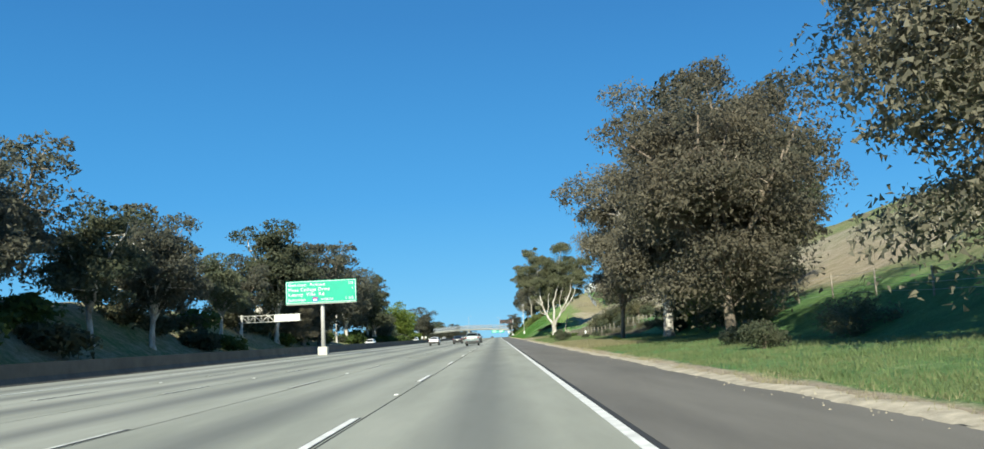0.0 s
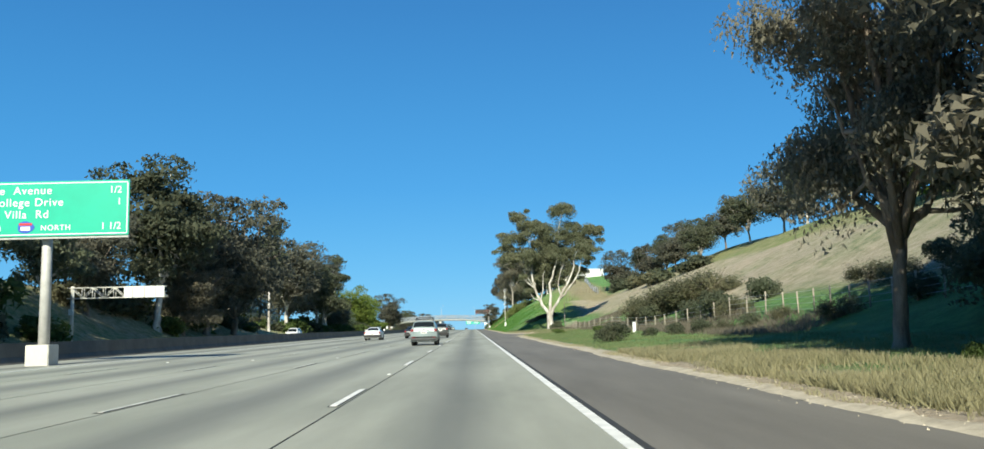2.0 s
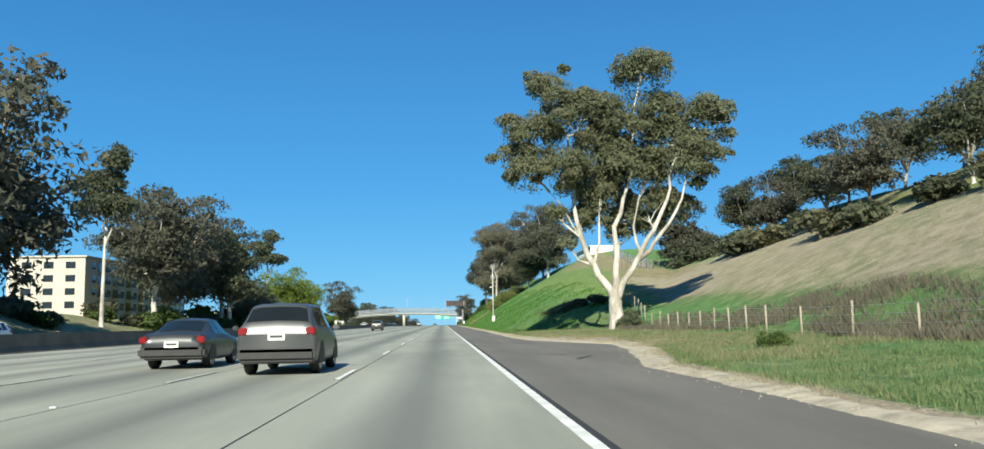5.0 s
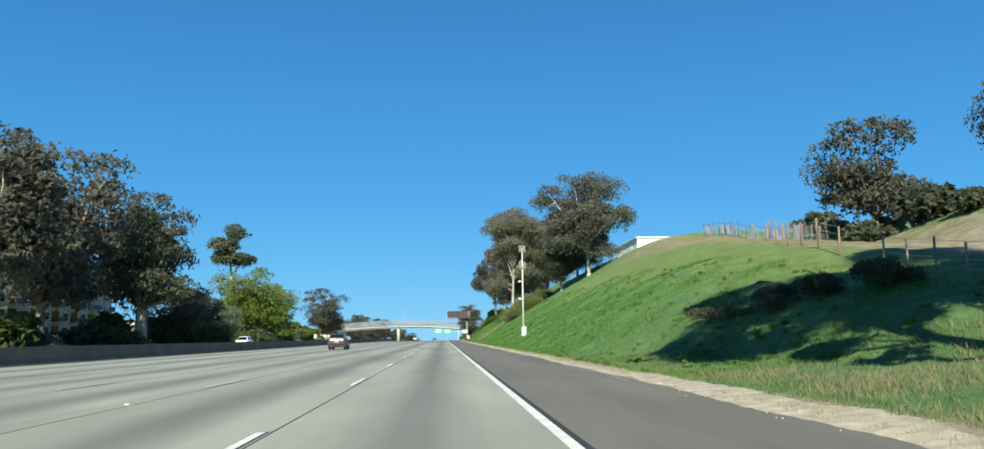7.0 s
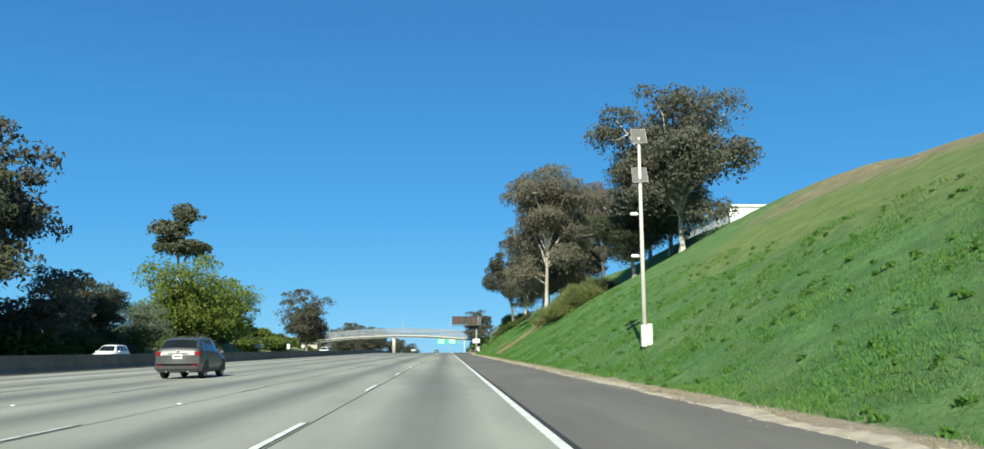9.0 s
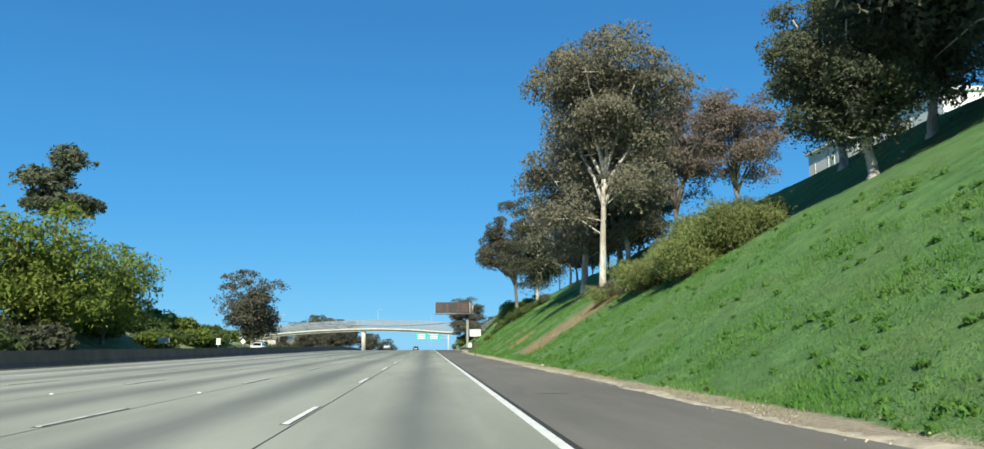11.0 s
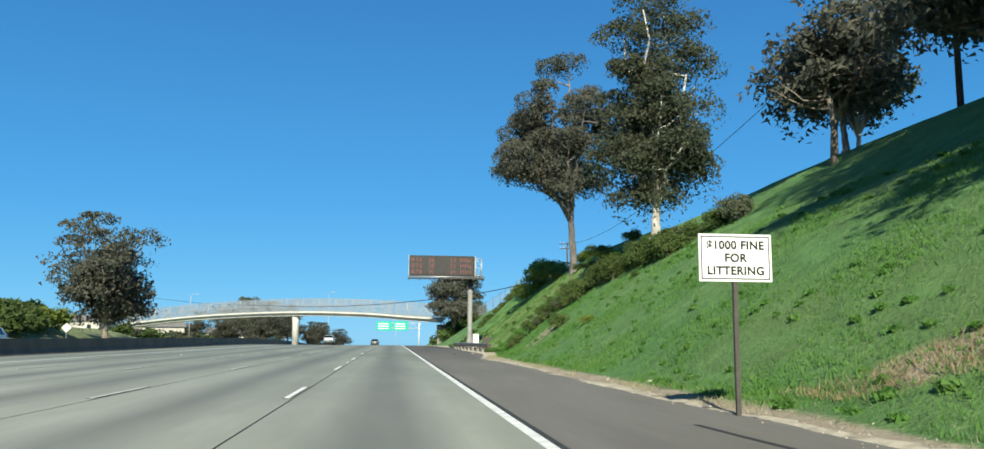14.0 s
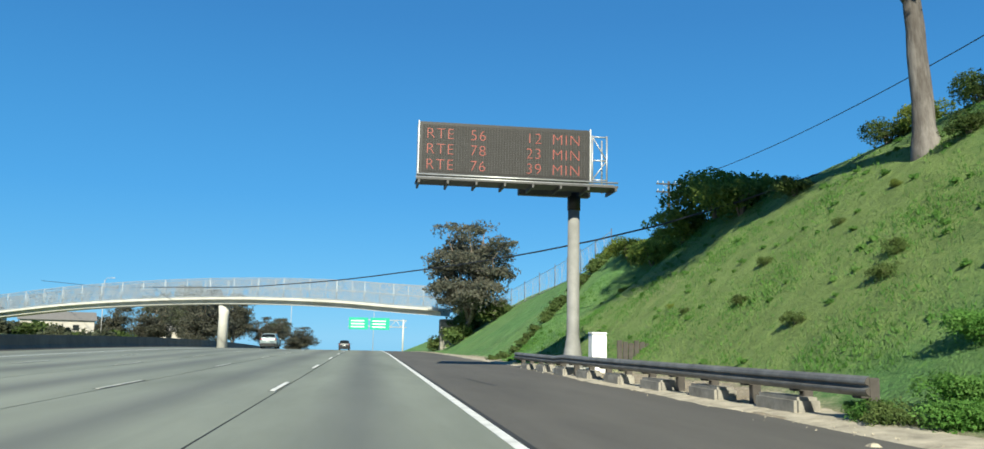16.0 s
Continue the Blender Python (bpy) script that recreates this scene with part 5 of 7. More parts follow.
def chain_fence(pts, h, label):
    f = thing("chain_link_fence", label, "fence", (0, 0, 0))
    t = np.linspace(0, len(pts) - 1, 26)
    xs, ys = np.interp(t, range(len(pts)), [p[0] for p in pts]), np.interp(t, range(len(pts)), [p[1] for p in pts])
    base = [(x, y, land_at(x, y)) for x, y in zip(xs, ys)]
    for x, y, z in base[::2]:
        tube("post", [(x, y, z - 0.3), (x, y, z + h + 0.25)], 0.035, M_TRIMG, f, 6)
    for hh in (0.1, h):
        tube("rail", [(x, y, z + hh) for x, y, z in base], 0.02, M_STEEL, f, 5)
    wires = []
    for i in range(len(base) - 1):
        a, b = Vector(base[i]), Vector(base[i + 1])
        n = max(2, int((b - a).length / 0.35))
        for k in range(n):
            p, q = a.lerp(b, k / n), a.lerp(b, min(1, (k + 3) / n))
            wires.append(tube_geo([p, (q.x, q.y, q.z + h)], [0.009, 0.009], 3, False))
            wires.append(tube_geo([(p.x, p.y, p.z + h), q], [0.009, 0.009], 3, False))
    v, fc = join_geo(wires)
    part("wire_mesh", mesh_of("wire_mesh", v, fc, M_MESH), M_MESH, f, "grey chain link mesh")
    return f


chain_fence([(18.0, 508), (16.5, 522), (13.8, 540), (11.0, 549)], 1.9, "grey chain link fence along the crest of the bank")
hill_fence = chain_fence([(30, 258), (30.5, 275), (31.2, 286), (31.6, 295)], 1.4, "grey hilltop chain link fence hung with torn white sheeting")
M_SHEET = plain("white_sheeting", (0.82, 0.83, 0.84), 0.7, 0, 0.2, 1.5)
for y0, y1, top in ((262.5, 264.6, 1.5), (266.0, 271.5, 1.2), (274.0, 276.0, 1.5), (281.0, 287.0, 1.2), (289.0, 293.0, 1.1)):
    sheet, cols = [], max(3, int((y1 - y0) / 0.6))
    for i in range(cols + 1):
        y = y0 + (y1 - y0) * i / cols
        x = float(np.interp(y, [258, 275, 286, 295], [30, 30.5, 31.2, 31.6])) - 0.06 + 0.05 * math.sin(i * 2.1)
        g = land_at(x, y)
        sheet += [(x, y, g + 0.15 + 0.1 * math.sin(i * 1.7)), (x - 0.05 * math.cos(i * 1.3), y, g + 0.2 + top * 0.5), (x, y, g + top + 0.12 * math.sin(i * 2.6))]
    part("sheeting", mesh_of("sheeting", sheet, [(i * 3 + k, i * 3 + k + 3, i * 3 + k + 4, i * 3 + k + 1) for i in range(cols) for k in range(2)], M_SHEET, True), M_SHEET, hill_fence, "torn white sheeting")


def small_sign(x, y, w, h, top, label, diamond=False):
    g = land_at(x, y)
    s = thing("road_sign", label, "sign", (x, y, g))
    tube("post", [(0, 0.05, -0.2), (0, 0.05, top)], 0.04, M_STEEL, s, 6)
    bm = box(-w / 2, w / 2, -0.02, 0.02, top - h, top, 0.0)
    if diamond:
        bmesh.ops.rotate(bm, verts=bm.verts, cent=(0, 0, top - h / 2), matrix=Matrix.Rotation(radians(45), 3, "Y"))
    part("panel", bm, M_SIGNB, s, "pale sign back")
    return s


small_sign(-42.6, 447, 1.9, 1.0, 2.6, "pale sign back beside the opposite carriageway")
small_sign(-42.6, 483.5, 0.8, 1.3, 2.7, "narrow pale sign back beside the opposite carriageway")
small_sign(-42.6, 507, 0.9, 0.9, 2.6, "pale diamond sign back beside the opposite carriageway", True)


# ---- utility poles and cables ----
def utility_pole(x, y, h, arms=2):
    g = land_at(x, y)
    s = thing("utility_pole", "weathered wooden utility pole with crossarms and insulators", "pole", (x, y, g))
    tube("pole", [(0, 0, -0.5), (0, 0, h)], [0.17, 0.11], M_WOODD, s, 10)
    for k in range(arms):
        z = h - 0.35 - k * 0.75
        part("crossarm", box(-1.25, 1.25, -0.18, -0.08, z, z + 0.13, 0.01), M_WOODD, s)
        for dx in (-1.1, -0.6, 0.6, 1.1):
            tube("insulator", [(dx, -0.13, z + 0.13), (dx, -0.13, z + 0.32)], 0.045, M_SIGNB, s, 8)
        tube("brace", [(-0.6, -0.14, z), (0, -0.12, z - 0.5), (0.6, -0.14, z)], 0.015, M_STEEL, s, 4)
    return s


utility_pole(25.5, 424, 10.5)
utility_pole(25.6, 470, 5.8, 0)
utility_pole(27.0, 520, 8.5)


def cable(a, b, sag, r, label):
    pts = []
    for t in np.linspace(0, 1, 24):
        pts.append((a[0] + (b[0] - a[0]) * t, a[1] + (b[1] - a[1]) * t, a[2] + (b[2] - a[2]) * t - sag * 4 * t * (1 - t)))
    v, f = tube_geo(pts, [r] * 24, 6)
    return tagged(new("overhead_cable", mesh_of("overhead_cable", v, f, M_BLACK)), label, "cable")


zB = land_at(25.6, 470)
us = np.linspace(0, 1, 41)
zs = np.interp(us, [0, 0.056, 0.102, 0.169, 0.28, 0.393, 0.7, 1], [11.0, 8.5, 7.2, 6.4, 6.0, 6.2, 8.4, 12.0])
zs[1:-1] = (zs[:-2] + 2 * zs[1:-1] + zs[2:]) / 4
v, f = tube_geo([(24 - 94 * u, 470 + 170 * u, z) for u, z in zip(us, zs)], [0.045] * 41, 6)
tagged(new("overhead_cable", mesh_of("overhead_cable", v, f, M_BLACK)), "thick black overhead cable sagging across the freeway", "cable")
cable((25.5, 424, land_at(25.5, 424) + 9.5), (25.6, 470, zB + 5.3), 0.7, 0.025, "thin black overhead cable between wooden poles")
cable((25.6, 470, zB + 5.3), (27.0, 520, land_at(27, 520) + 8.2), 1.0, 0.025, "thin black overhead cable between wooden poles")


# ---- street lamps beyond the bridge, far overhead signs ----
def far_lamp(x, y, h, rz):
    s = thing("street_lamp", "slim grey curved street lamp beyond the bridge", "lamp", (x, y, land_at(x, y)), rz)
    tube("pole", [(0, 0, -1), (0, 0, h)], [0.12, 0.07], M_DULL, s, 8)
    tube("arm", [(0, 0, h), (0.4, 0, h + 0.5), (1.4, 0, h + 0.6)], 0.05, M_DULL, s, 6)
    part("lamp_head", box(1.3, 2.1, -0.14, 0.14, h + 0.5, h + 0.64, 0.03), M_DULL, s)


far_lamp(-57, 640, 13.5, 0)
far_lamp(-24, 720, 22, 0)
far_lamp(2, 760, 22, 180)


def overhead_gantry():
    y = 650
    g = float(road_z(y))
    s = thing("overhead_sign", "green overhead direction signs on a steel truss", "sign", (0, y, g))
    tube("post", [(8.2, 0, -0.5), (8.2, 0, 8.2)], 0.2, M_CREAM, s, 10)
    for z in (6.4, 8.0):
        tube("chord", [(-4.8, 0, z), (9.0, 0, z)], 0.09, M_CREAM, s, 6)
    for k in range(10):
        tube("web", [(-3.6 + k * 1.25, 0, 6.4 if k % 2 else 8.0), (-2.35 + k * 1.25, 0, 8.0 if k % 2 else 6.4)], 0.06, M_CREAM, s, 5)
    for x in (-4.6, 0.4):
        p = part("panel", box(x, x + 4.5, -0.35, -0.25, 5.7, 8.5, 0.02), M_GREEN, s, "green sign panel")
        for z in (7.6, 6.9, 6.2):
            part("text_bar", box(x + 0.5, x + 3.6, -0.37, -0.35, z, z + 0.25), M_SIGNW, s)


overhead_gantry()


# ---- buildings ----
def apartment():
    x0, y0, y1, z0, top = -75.0, 322.0, 392.0, land_at(-78, 340) - 1.0, 16.2
    b = thing("apartment_building", "cream four-storey apartment block with dark balconies", "building", (x0, y0, z0))
    h = top - z0
    part("wall", box(-16, 0, 0, y1 - y0, 0, h, 0.05), M_STUCCO, b)
    part("roof", box(-16.3, 0.4, -0.4, y1 - y0 + 0.4, h, h + 0.35, 0.04), M_STUCCO, b, "flat parapet roof")
    n = int(round(h / 3.0))
    for fl in range(n):
        z = 0.7 + fl * (h - 0.6) / n
        for k in range(8):
            y = 3.5 + k * 8.4
            w = part("window", box(-0.1, 0.06, y, y + 2.0, z + 0.35, z + 1.75), M_GLASSD, b)
            part("frame", box(0.02, 0.09, y - 0.08, y + 2.08, z + 1.75, z + 1.85), M_SIGNW, w)
            bal = part("balcony", box(-0.1, 1.3, y + 3.2, y + 6.6, z - 0.25, z - 0.05), M_STUCCO, b)
            part("railing", box(1.2, 1.28, y + 3.2, y + 6.6, z - 0.05, z + 0.95), M_STEELD, bal, "dark railing")
            # flat dark sheet on the wall paints the shade of the balcony opening
            part("dark_panel", box(-0.1, 0.05, y + 3.4, y + 6.4, z - 0.05, z + 1.95), M_GLASSD, bal, "flat dark panel painted as a shaded balcony opening")
        for k in range(3):
            part("window", box(-13 + k * 4.5, -11 + k * 4.5, -0.06, 0.1, z + 0.35, z + 1.75), M_GLASSD, b)


apartment()


def hill_building():
    b = thing("white_building", "low white metal-clad building on the hilltop", "building", (40.3, 367.0, 12.0))
    part("wall", box(0, 8, 0, 24, -2, 9.0, 0.03), M_WALLW, b)
    part("roof", box(-0.3, 8.2, -0.3, 24.3, 9.0, 9.3, 0.03), M_WALLW, b, "white roof edge")
    for y in (5, 6.1, 7.2, 16, 17.1, 18.2):
        part("panel", box(-0.05, 0.02, y, y + 0.6, 4.5, 8.2), M_SIGNB, b)
    for k in range(8):
        part("cladding_rib", box(-0.04, 0.0, 1.5 + k * 3.0, 1.6 + k * 3.0, 0, 9.0), M_SIGNB, b)
    part("doorway", box(-0.06, 0.02, 11.5, 12.7, 1.5, 4.2), M_GLASSD, b)
    part("window", box(3, 5.2, -0.04, 0.05, 3.2, 4.6), M_GLASSD, b)


hill_building()


def house(x, y, w, d, h, z, rz, roof_col):
    b = thing("house", "small pale house with pitched roof behind the bridge", "house", (x, y, z), rz, "far houses")
    part("wall", box(-w / 2, w / 2, -d / 2, d / 2, -3, h, 0.02), M_STUCCO, b)
    v = [(-w / 2 - 0.5, -d / 2 - 0.5, h - 0.05), (w / 2 + 0.5, -d / 2 - 0.5, h - 0.05), (w / 2 + 0.5, d / 2 + 0.5, h - 0.05), (-w / 2 - 0.5, d / 2 + 0.5, h - 0.05), (-w / 2 - 0.5, 0, h + 1.8), (w / 2 + 0.5, 0, h + 1.8)]
    part("roof", mesh_of("roof", v, [(0, 1, 5, 4), (2, 3, 4, 5), (0, 4, 3), (1, 2, 5), (3, 2, 1, 0)], roof_col), roof_col, b, "grey shingle roof")
    for k in (-1, 1):
        part("window", box(k * w * 0.25 - 0.6, k * w * 0.25 + 0.6, -d / 2 - 0.04, -d / 2 + 0.05, 1.0, 2.2), M_GLASSD, b)


M_SHINGLE = plain("grey_shingle", (0.2, 0.19, 0.18), 0.9, 0, 0.3, 4)
for x, y, w, d, h, z, rz in ((-66, 640, 14, 9, 3.2, 0.5, 20), (-88, 650, 12, 9, 3.2, 2, -10), (-46, 668, 11, 8, 3.0, -1.0, 10), (-58, 700, 12, 9, 3.2, -1, 0), (-84, 610, 12, 9, 3.2, 1.5, 30)):
    house(x, y, w, d, h, z, rz, M_SHINGLE)


def white_hut(x, y):
    b = thing("roadside_shed", "small pale flat-roofed shed among dark trees", "shed", (x, y, land_at(x, y)))
    part("wall", box(-1.6, 1.6, -2, 2, -0.5, 2.7, 0.03), M_STUCCO, b)
    part("roof", box(-1.9, 1.9, -2.3, 2.3, 2.7, 2.95, 0.03), M_DULL, b)
    part("door", box(1.58, 1.64, -0.5, 0.5, 0, 2.0), M_GLASSD, b)


white_hut(-58, 358)


# ---- vehicles ----
def car_paint(name, color, metal=0.6):
    m, n, l, b = mat(name, 0.42, metal)
    l.new(mix(n, l, ramp(n, l, noise_tex(n, l, 2.0, 5), [(0.4, (0, 0, 0)), (0.75, (0.25, 0.25, 0.25))]), color, tuple(c * 0.75 for c in color)), b.inputs["Base Color"])
    b.inputs["Coat Weight"].default_value = 0.25
    b.inputs["Coat Roughness"].default_value = 0.12
    return m


P_SILVER = car_paint("silver_paint", (0.255, 0.315, 0.325), 0.3)
P_WHITE = car_paint("white_paint", (0.82, 0.82, 0.8), 0.0)
P_GREY = car_paint("grey_paint", (0.1, 0.105, 0.11), 0.5)
P_DARK = car_paint("dark_paint", (0.045, 0.05, 0.055), 0.4)
M_TYRE = plain("tyre_rubber", (0.022, 0.022, 0.023), 0.85)
M_RIM = plain("alloy_rim", (0.55, 0.56, 0.57), 0.35, 0.8)
M_TRIM = plain("black_plastic", (0.03, 0.03, 0.032), 0.65)
M_GUNM = plain("grey_plastic", (0.05, 0.056, 0.06), 0.6)
M_RED = plain("red_lens", (0.2, 0.001, 0.004), 0.3, 0, 0.15, 6, 0)
M_CAR_GLASS = plain("tinted_glass", (0.012, 0.016, 0.018), 0.04, 0, 0.2, 1.0, 0)
M_PLATE = plain("plate_white", (0.75, 0.75, 0.73), 0.5)

SUV = dict(length=4.79, wheels=(0.98, 3.77), radius=0.37, track=0.80,
           y=[0.0, 0.05, 0.1, 0.5, 0.8, 2.4, 2.95, 3.65, 4.3, 4.65, 4.79],
           half=[0.87, 0.925, 0.95, 0.96, 0.955, 0.955, 0.955, 0.95, 0.92, 0.82, 0.70],
           bottom=[0.42, 0.32, 0.30, 0.27, 0.25, 0.25, 0.25, 0.26, 0.27, 0.3, 0.4],
           belt=[0.95, 1.08, 1.15, 1.16, 1.15, 1.12, 1.08, 1.02, 0.92, 0.8, 0.66],
           roof=[0.98, 1.14, 1.26, 1.68, 1.735, 1.745, 1.66, 1.08, 0.96, 0.83, 0.68],
           rhalf=[0.80, 0.82, 0.80, 0.69, 0.68, 0.68, 0.66, 0.74, 0.72, 0.68, 0.6], rear=(0.14, 0.455), front=(3.0, 3.55), side=((0.62, 1.25), (1.33, 2.22), (2.3, 3.1)))
SEDAN = dict(length=4.7, wheels=(1.0, 3.72), radius=0.32, track=0.77,
             y=[0.0, 0.05, 0.15, 0.7, 1.45, 2.0, 2.5, 3.4, 4.2, 4.6, 4.7],
             half=[0.75, 0.85, 0.89, 0.91, 0.915, 0.915, 0.915, 0.91, 0.88, 0.76, 0.66],
             bottom=[0.4, 0.3, 0.27, 0.24, 0.22, 0.22, 0.22, 0.23, 0.25, 0.28, 0.36],
             belt=[0.74, 0.9, 0.96, 0.97, 0.96, 0.94, 0.93, 0.9, 0.82, 0.72, 0.6],
             roof=[0.76, 0.96, 1.0, 1.06, 1.40, 1.45, 1.43, 0.98, 0.86, 0.75, 0.62],
             rhalf=[0.68, 0.74, 0.74, 0.66, 0.60, 0.59, 0.59, 0.70, 0.68, 0.62, 0.56], rear=(0.78, 1.38), front=(2.6, 3.3), side=((1.35, 1.9), (1.97, 2.75)))


def car(name, at, paint, spec, label, rack=False, rz=0.0, lower=None, group="vehicles on the freeway", scale=1.0, detail=True):
    """A road vehicle whose rear bumper stands at the given place, facing along y."""
    c = thing(name, label, "car", at, rz, group)
    Y = spec["y"]

    def at_y(key, y):
        return float(np.interp(y, Y, spec[key]))

    def ring(y):
        h, b0, be, ro, rh = (at_y(k, y) for k in ("half", "bottom", "belt", "roof", "rhalf"))
        ro = max(ro, be + 0.01)
        return [(h * 0.86, b0), (h * 0.97, b0 + 0.08), (h, b0 + (be - b0) * 0.45), (h * 0.985, b0 + (be - b0) * 0.75), (h * 0.94, be), (rh * 0.5 + h * 0.44, (be + ro) / 2 + 0.02), (rh, ro - 0.05 * min(1, (ro - be) * 4)), (rh * 0.75, ro - 0.005), (0.0, ro + 0.015)]
    ys = sorted(set(Y + [float(v) for v in np.linspace(0, spec["length"], 40)]))
    vs, fs = [], []
    m = 9
    for y in ys:
        r = ring(y)
        full = [(x, z) for x, z in r] + [(-x, z) for x, z in r[-2::-1]]
        vs += [(x, y, z) for x, z in full]
    k = 2 * m - 1
    for i in range(len(ys) - 1):
        for j in range(k):
            j2 = (j + 1) % k
            fs.append((i * k + j2, i * k + j, (i + 1) * k + j, (i + 1) * k + j2))
    fs += [tuple(range(k)), tuple(range((len(ys) - 1) * k, len(ys) * k))[::-1]]
    part("body", mesh_of("body", vs, fs, paint, True), paint, c)

    def skin(name, y0, y1, t0, t1, material, sides=(1,), out=0.006, label="", cols=6, inset0=0.0, inset1=0.0):
        """A patch lying on the flank: along y and between two levels of the ring."""
        for sgn in sides:
            v, f = [], []
            for i in range(cols + 1):
                for j in range(4):
                    t = t0 + (t1 - t0) * j / 3
                    s = j / 3
                    y = y0 + (y1 - y0) * i / cols
                    y += (inset0 * s * (1 - i / cols)) - inset1 * s * i / cols
                    r = ring(y)
                    a = int(min(t, 7.999))
                    q = t - a
                    x = r[a][0] + (r[a + 1][0] - r[a][0]) * q
                    z = r[a][1] + (r[a + 1][1] - r[a][1]) * q
                    v.append((sgn * (x + out), y, z + out * 0.3))
            for i in range(cols):
                for j in range(3):
                    q = (i * 4 + j, i * 4 + j + 1, i * 4 + 5 + j, i * 4 + 4 + j)
                    f.append(q if sgn < 0 else q[::-1])
            part(name, mesh_of(name, v, f, material, True), material, c, label)

    def top_patch(name, y0, y1, material, shrink=0.94):
        v, f = [], []
        for i in range(6):
            y = y0 + (y1 - y0) * i / 5
            r = ring(y)
            xs = [r[6][0] * shrink, r[7][0] * 0.9, 0, -r[7][0] * 0.9, -r[6][0] * shrink]
            zs = [r[6][1] + 0.012, r[7][1] + 0.012, r[8][1] + 0.01, r[7][1] + 0.012, r[6][1] + 0.012]
            v += [(x, y - 0.012 if y < 2 else y + 0.012, z) for x, z in zip(xs, zs)]
        for i in range(5):
            for j in range(4):
                f.append((i * 5 + j, i * 5 + j + 1, i * 5 + 6 + j, i * 5 + 5 + j))
        part(name, mesh_of(name, v, f, material, True), material, c, "dark tinted glass")
    top_patch("rear_window", *spec["rear"], M_CAR_GLASS)
    top_patch("windscreen", *spec["front"], M_CAR_GLASS)
    for n_side, (y0, y1) in enumerate(spec["side"]):
        last = n_side == len(spec["side"]) - 1
        skin("side_window", y0, y1, 4.12, 5.85, M_CAR_GLASS, (1, -1), inset0=0.18 if n_side == 0 else 0.0, inset1=0.32 if last else 0.0)
    be = at_y("belt", 0.1)
    # rear lamps wrap round the corners
    skin("tail_light", 0.1, 0.4, 3.35, 4.1, M_RED, (1, -1), 0.012, "red tail light", 5)
    for sgn in (1, -1):
        part("tail_light", box(sgn * 0.8 - 0.11, sgn * 0.8 + 0.11, -0.012, 0.12, be - 0.19, be + 0.0, 0.03), M_RED, c, "red tail light")
    low = lower or M_TRIM
    part("rear_bumper", box(-0.93, 0.93, -0.07, 0.42, at_y("bottom", 0.1) + 0.04, 0.63, 0.07), low, c, "grey rear bumper")
    part("front_bumper", box(-0.74, 0.74, spec["length"] - 0.16, spec["length"] + 0.03, 0.3, 0.52, 0.05), low, c)
    part("number_plate", box(-0.2, 0.2, -0.028, -0.015, be - 0.31, be - 0.13, 0.004), M_PLATE, c, "white plate with plain bars")
    part("plate_bars", box(-0.15, 0.15, -0.034, -0.028, be - 0.245, be - 0.185), M_GUNM, c)
    if detail:
        part("tailgate_handle", box(-0.42, 0.42, -0.04, 0.0, be - 0.09, be - 0.045, 0.012), M_RIM, c, "chrome strip")
        for sgn in (1, -1):
            part("bumper_reflector", box(sgn * 0.72 - 0.11, sgn * 0.72 + 0.11, -0.088, -0.068, 0.545, 0.59, 0.008), M_RED, c, "small red reflector")
            tube("exhaust_tip" if sgn > 0 else "tow_loop", [(sgn * 0.45, -0.02, 0.3), (sgn * 0.45, 0.3, 0.3)], 0.035, M_RIM, c, 10)
        tube("rear_wiper", [(-0.05, 0.1, be + 0.13), (0.38, 0.12, be + 0.15)], 0.012, M_TRIM, c, 6)
        tube("badge", [(-0.05, -0.02, be + 0.01), (0.05, -0.02, be + 0.01)], 0.03, M_RIM, c, 8)
        for y in (1.0, 1.9, 2.9):
            skin("door_seam", y + 0.28, y + 0.292, 1.2, 4.0, M_TRIM, (1, -1), 0.003, cols=1)
        for y in (1.55, 2.5):
            for sgn in (1, -1):
                part("door_handle", box(sgn * 0.945 - 0.02, sgn * 0.945 + 0.02, y, y + 0.2, 0.93, 0.965, 0.01), paint, c)
        skin("sill_trim", 1.35, 3.4, 0.9, 1.35, M_GUNM, (1, -1), 0.01)
    for sgn in (1, -1):
        mir = part("wing_mirror", box(sgn * 1.04 - 0.09, sgn * 1.04 + 0.09, 3.05, 3.17, 1.05, 1.2, 0.035), paint, c)
        part("headlight", box(sgn * 0.6 - 0.14, sgn * 0.6 + 0.14, spec["length"] - 0.28, spec["length"] - 0.02, 0.62, 0.74, 0.03), M_PLATE, c)
        for y in spec["wheels"]:
            R = spec["radius"]
            x = sgn * spec["track"]
            # no arch is cut: a black disc paints its dark hollow on the flank
            v, f = tube_geo([(sgn * 0.6, y, R), (sgn * (at_y("half", y) + 0.004), y, R)], [R * 1.2] * 2, 28)
            v = [(p[0], p[1], max(p[2], at_y("bottom", y) + 0.01)) for p in v]
            part("arch_disc", mesh_of("arch_disc", v, f, M_TRIM), M_TRIM, c, "black disc painted as the shaded hollow of the wheel arch")
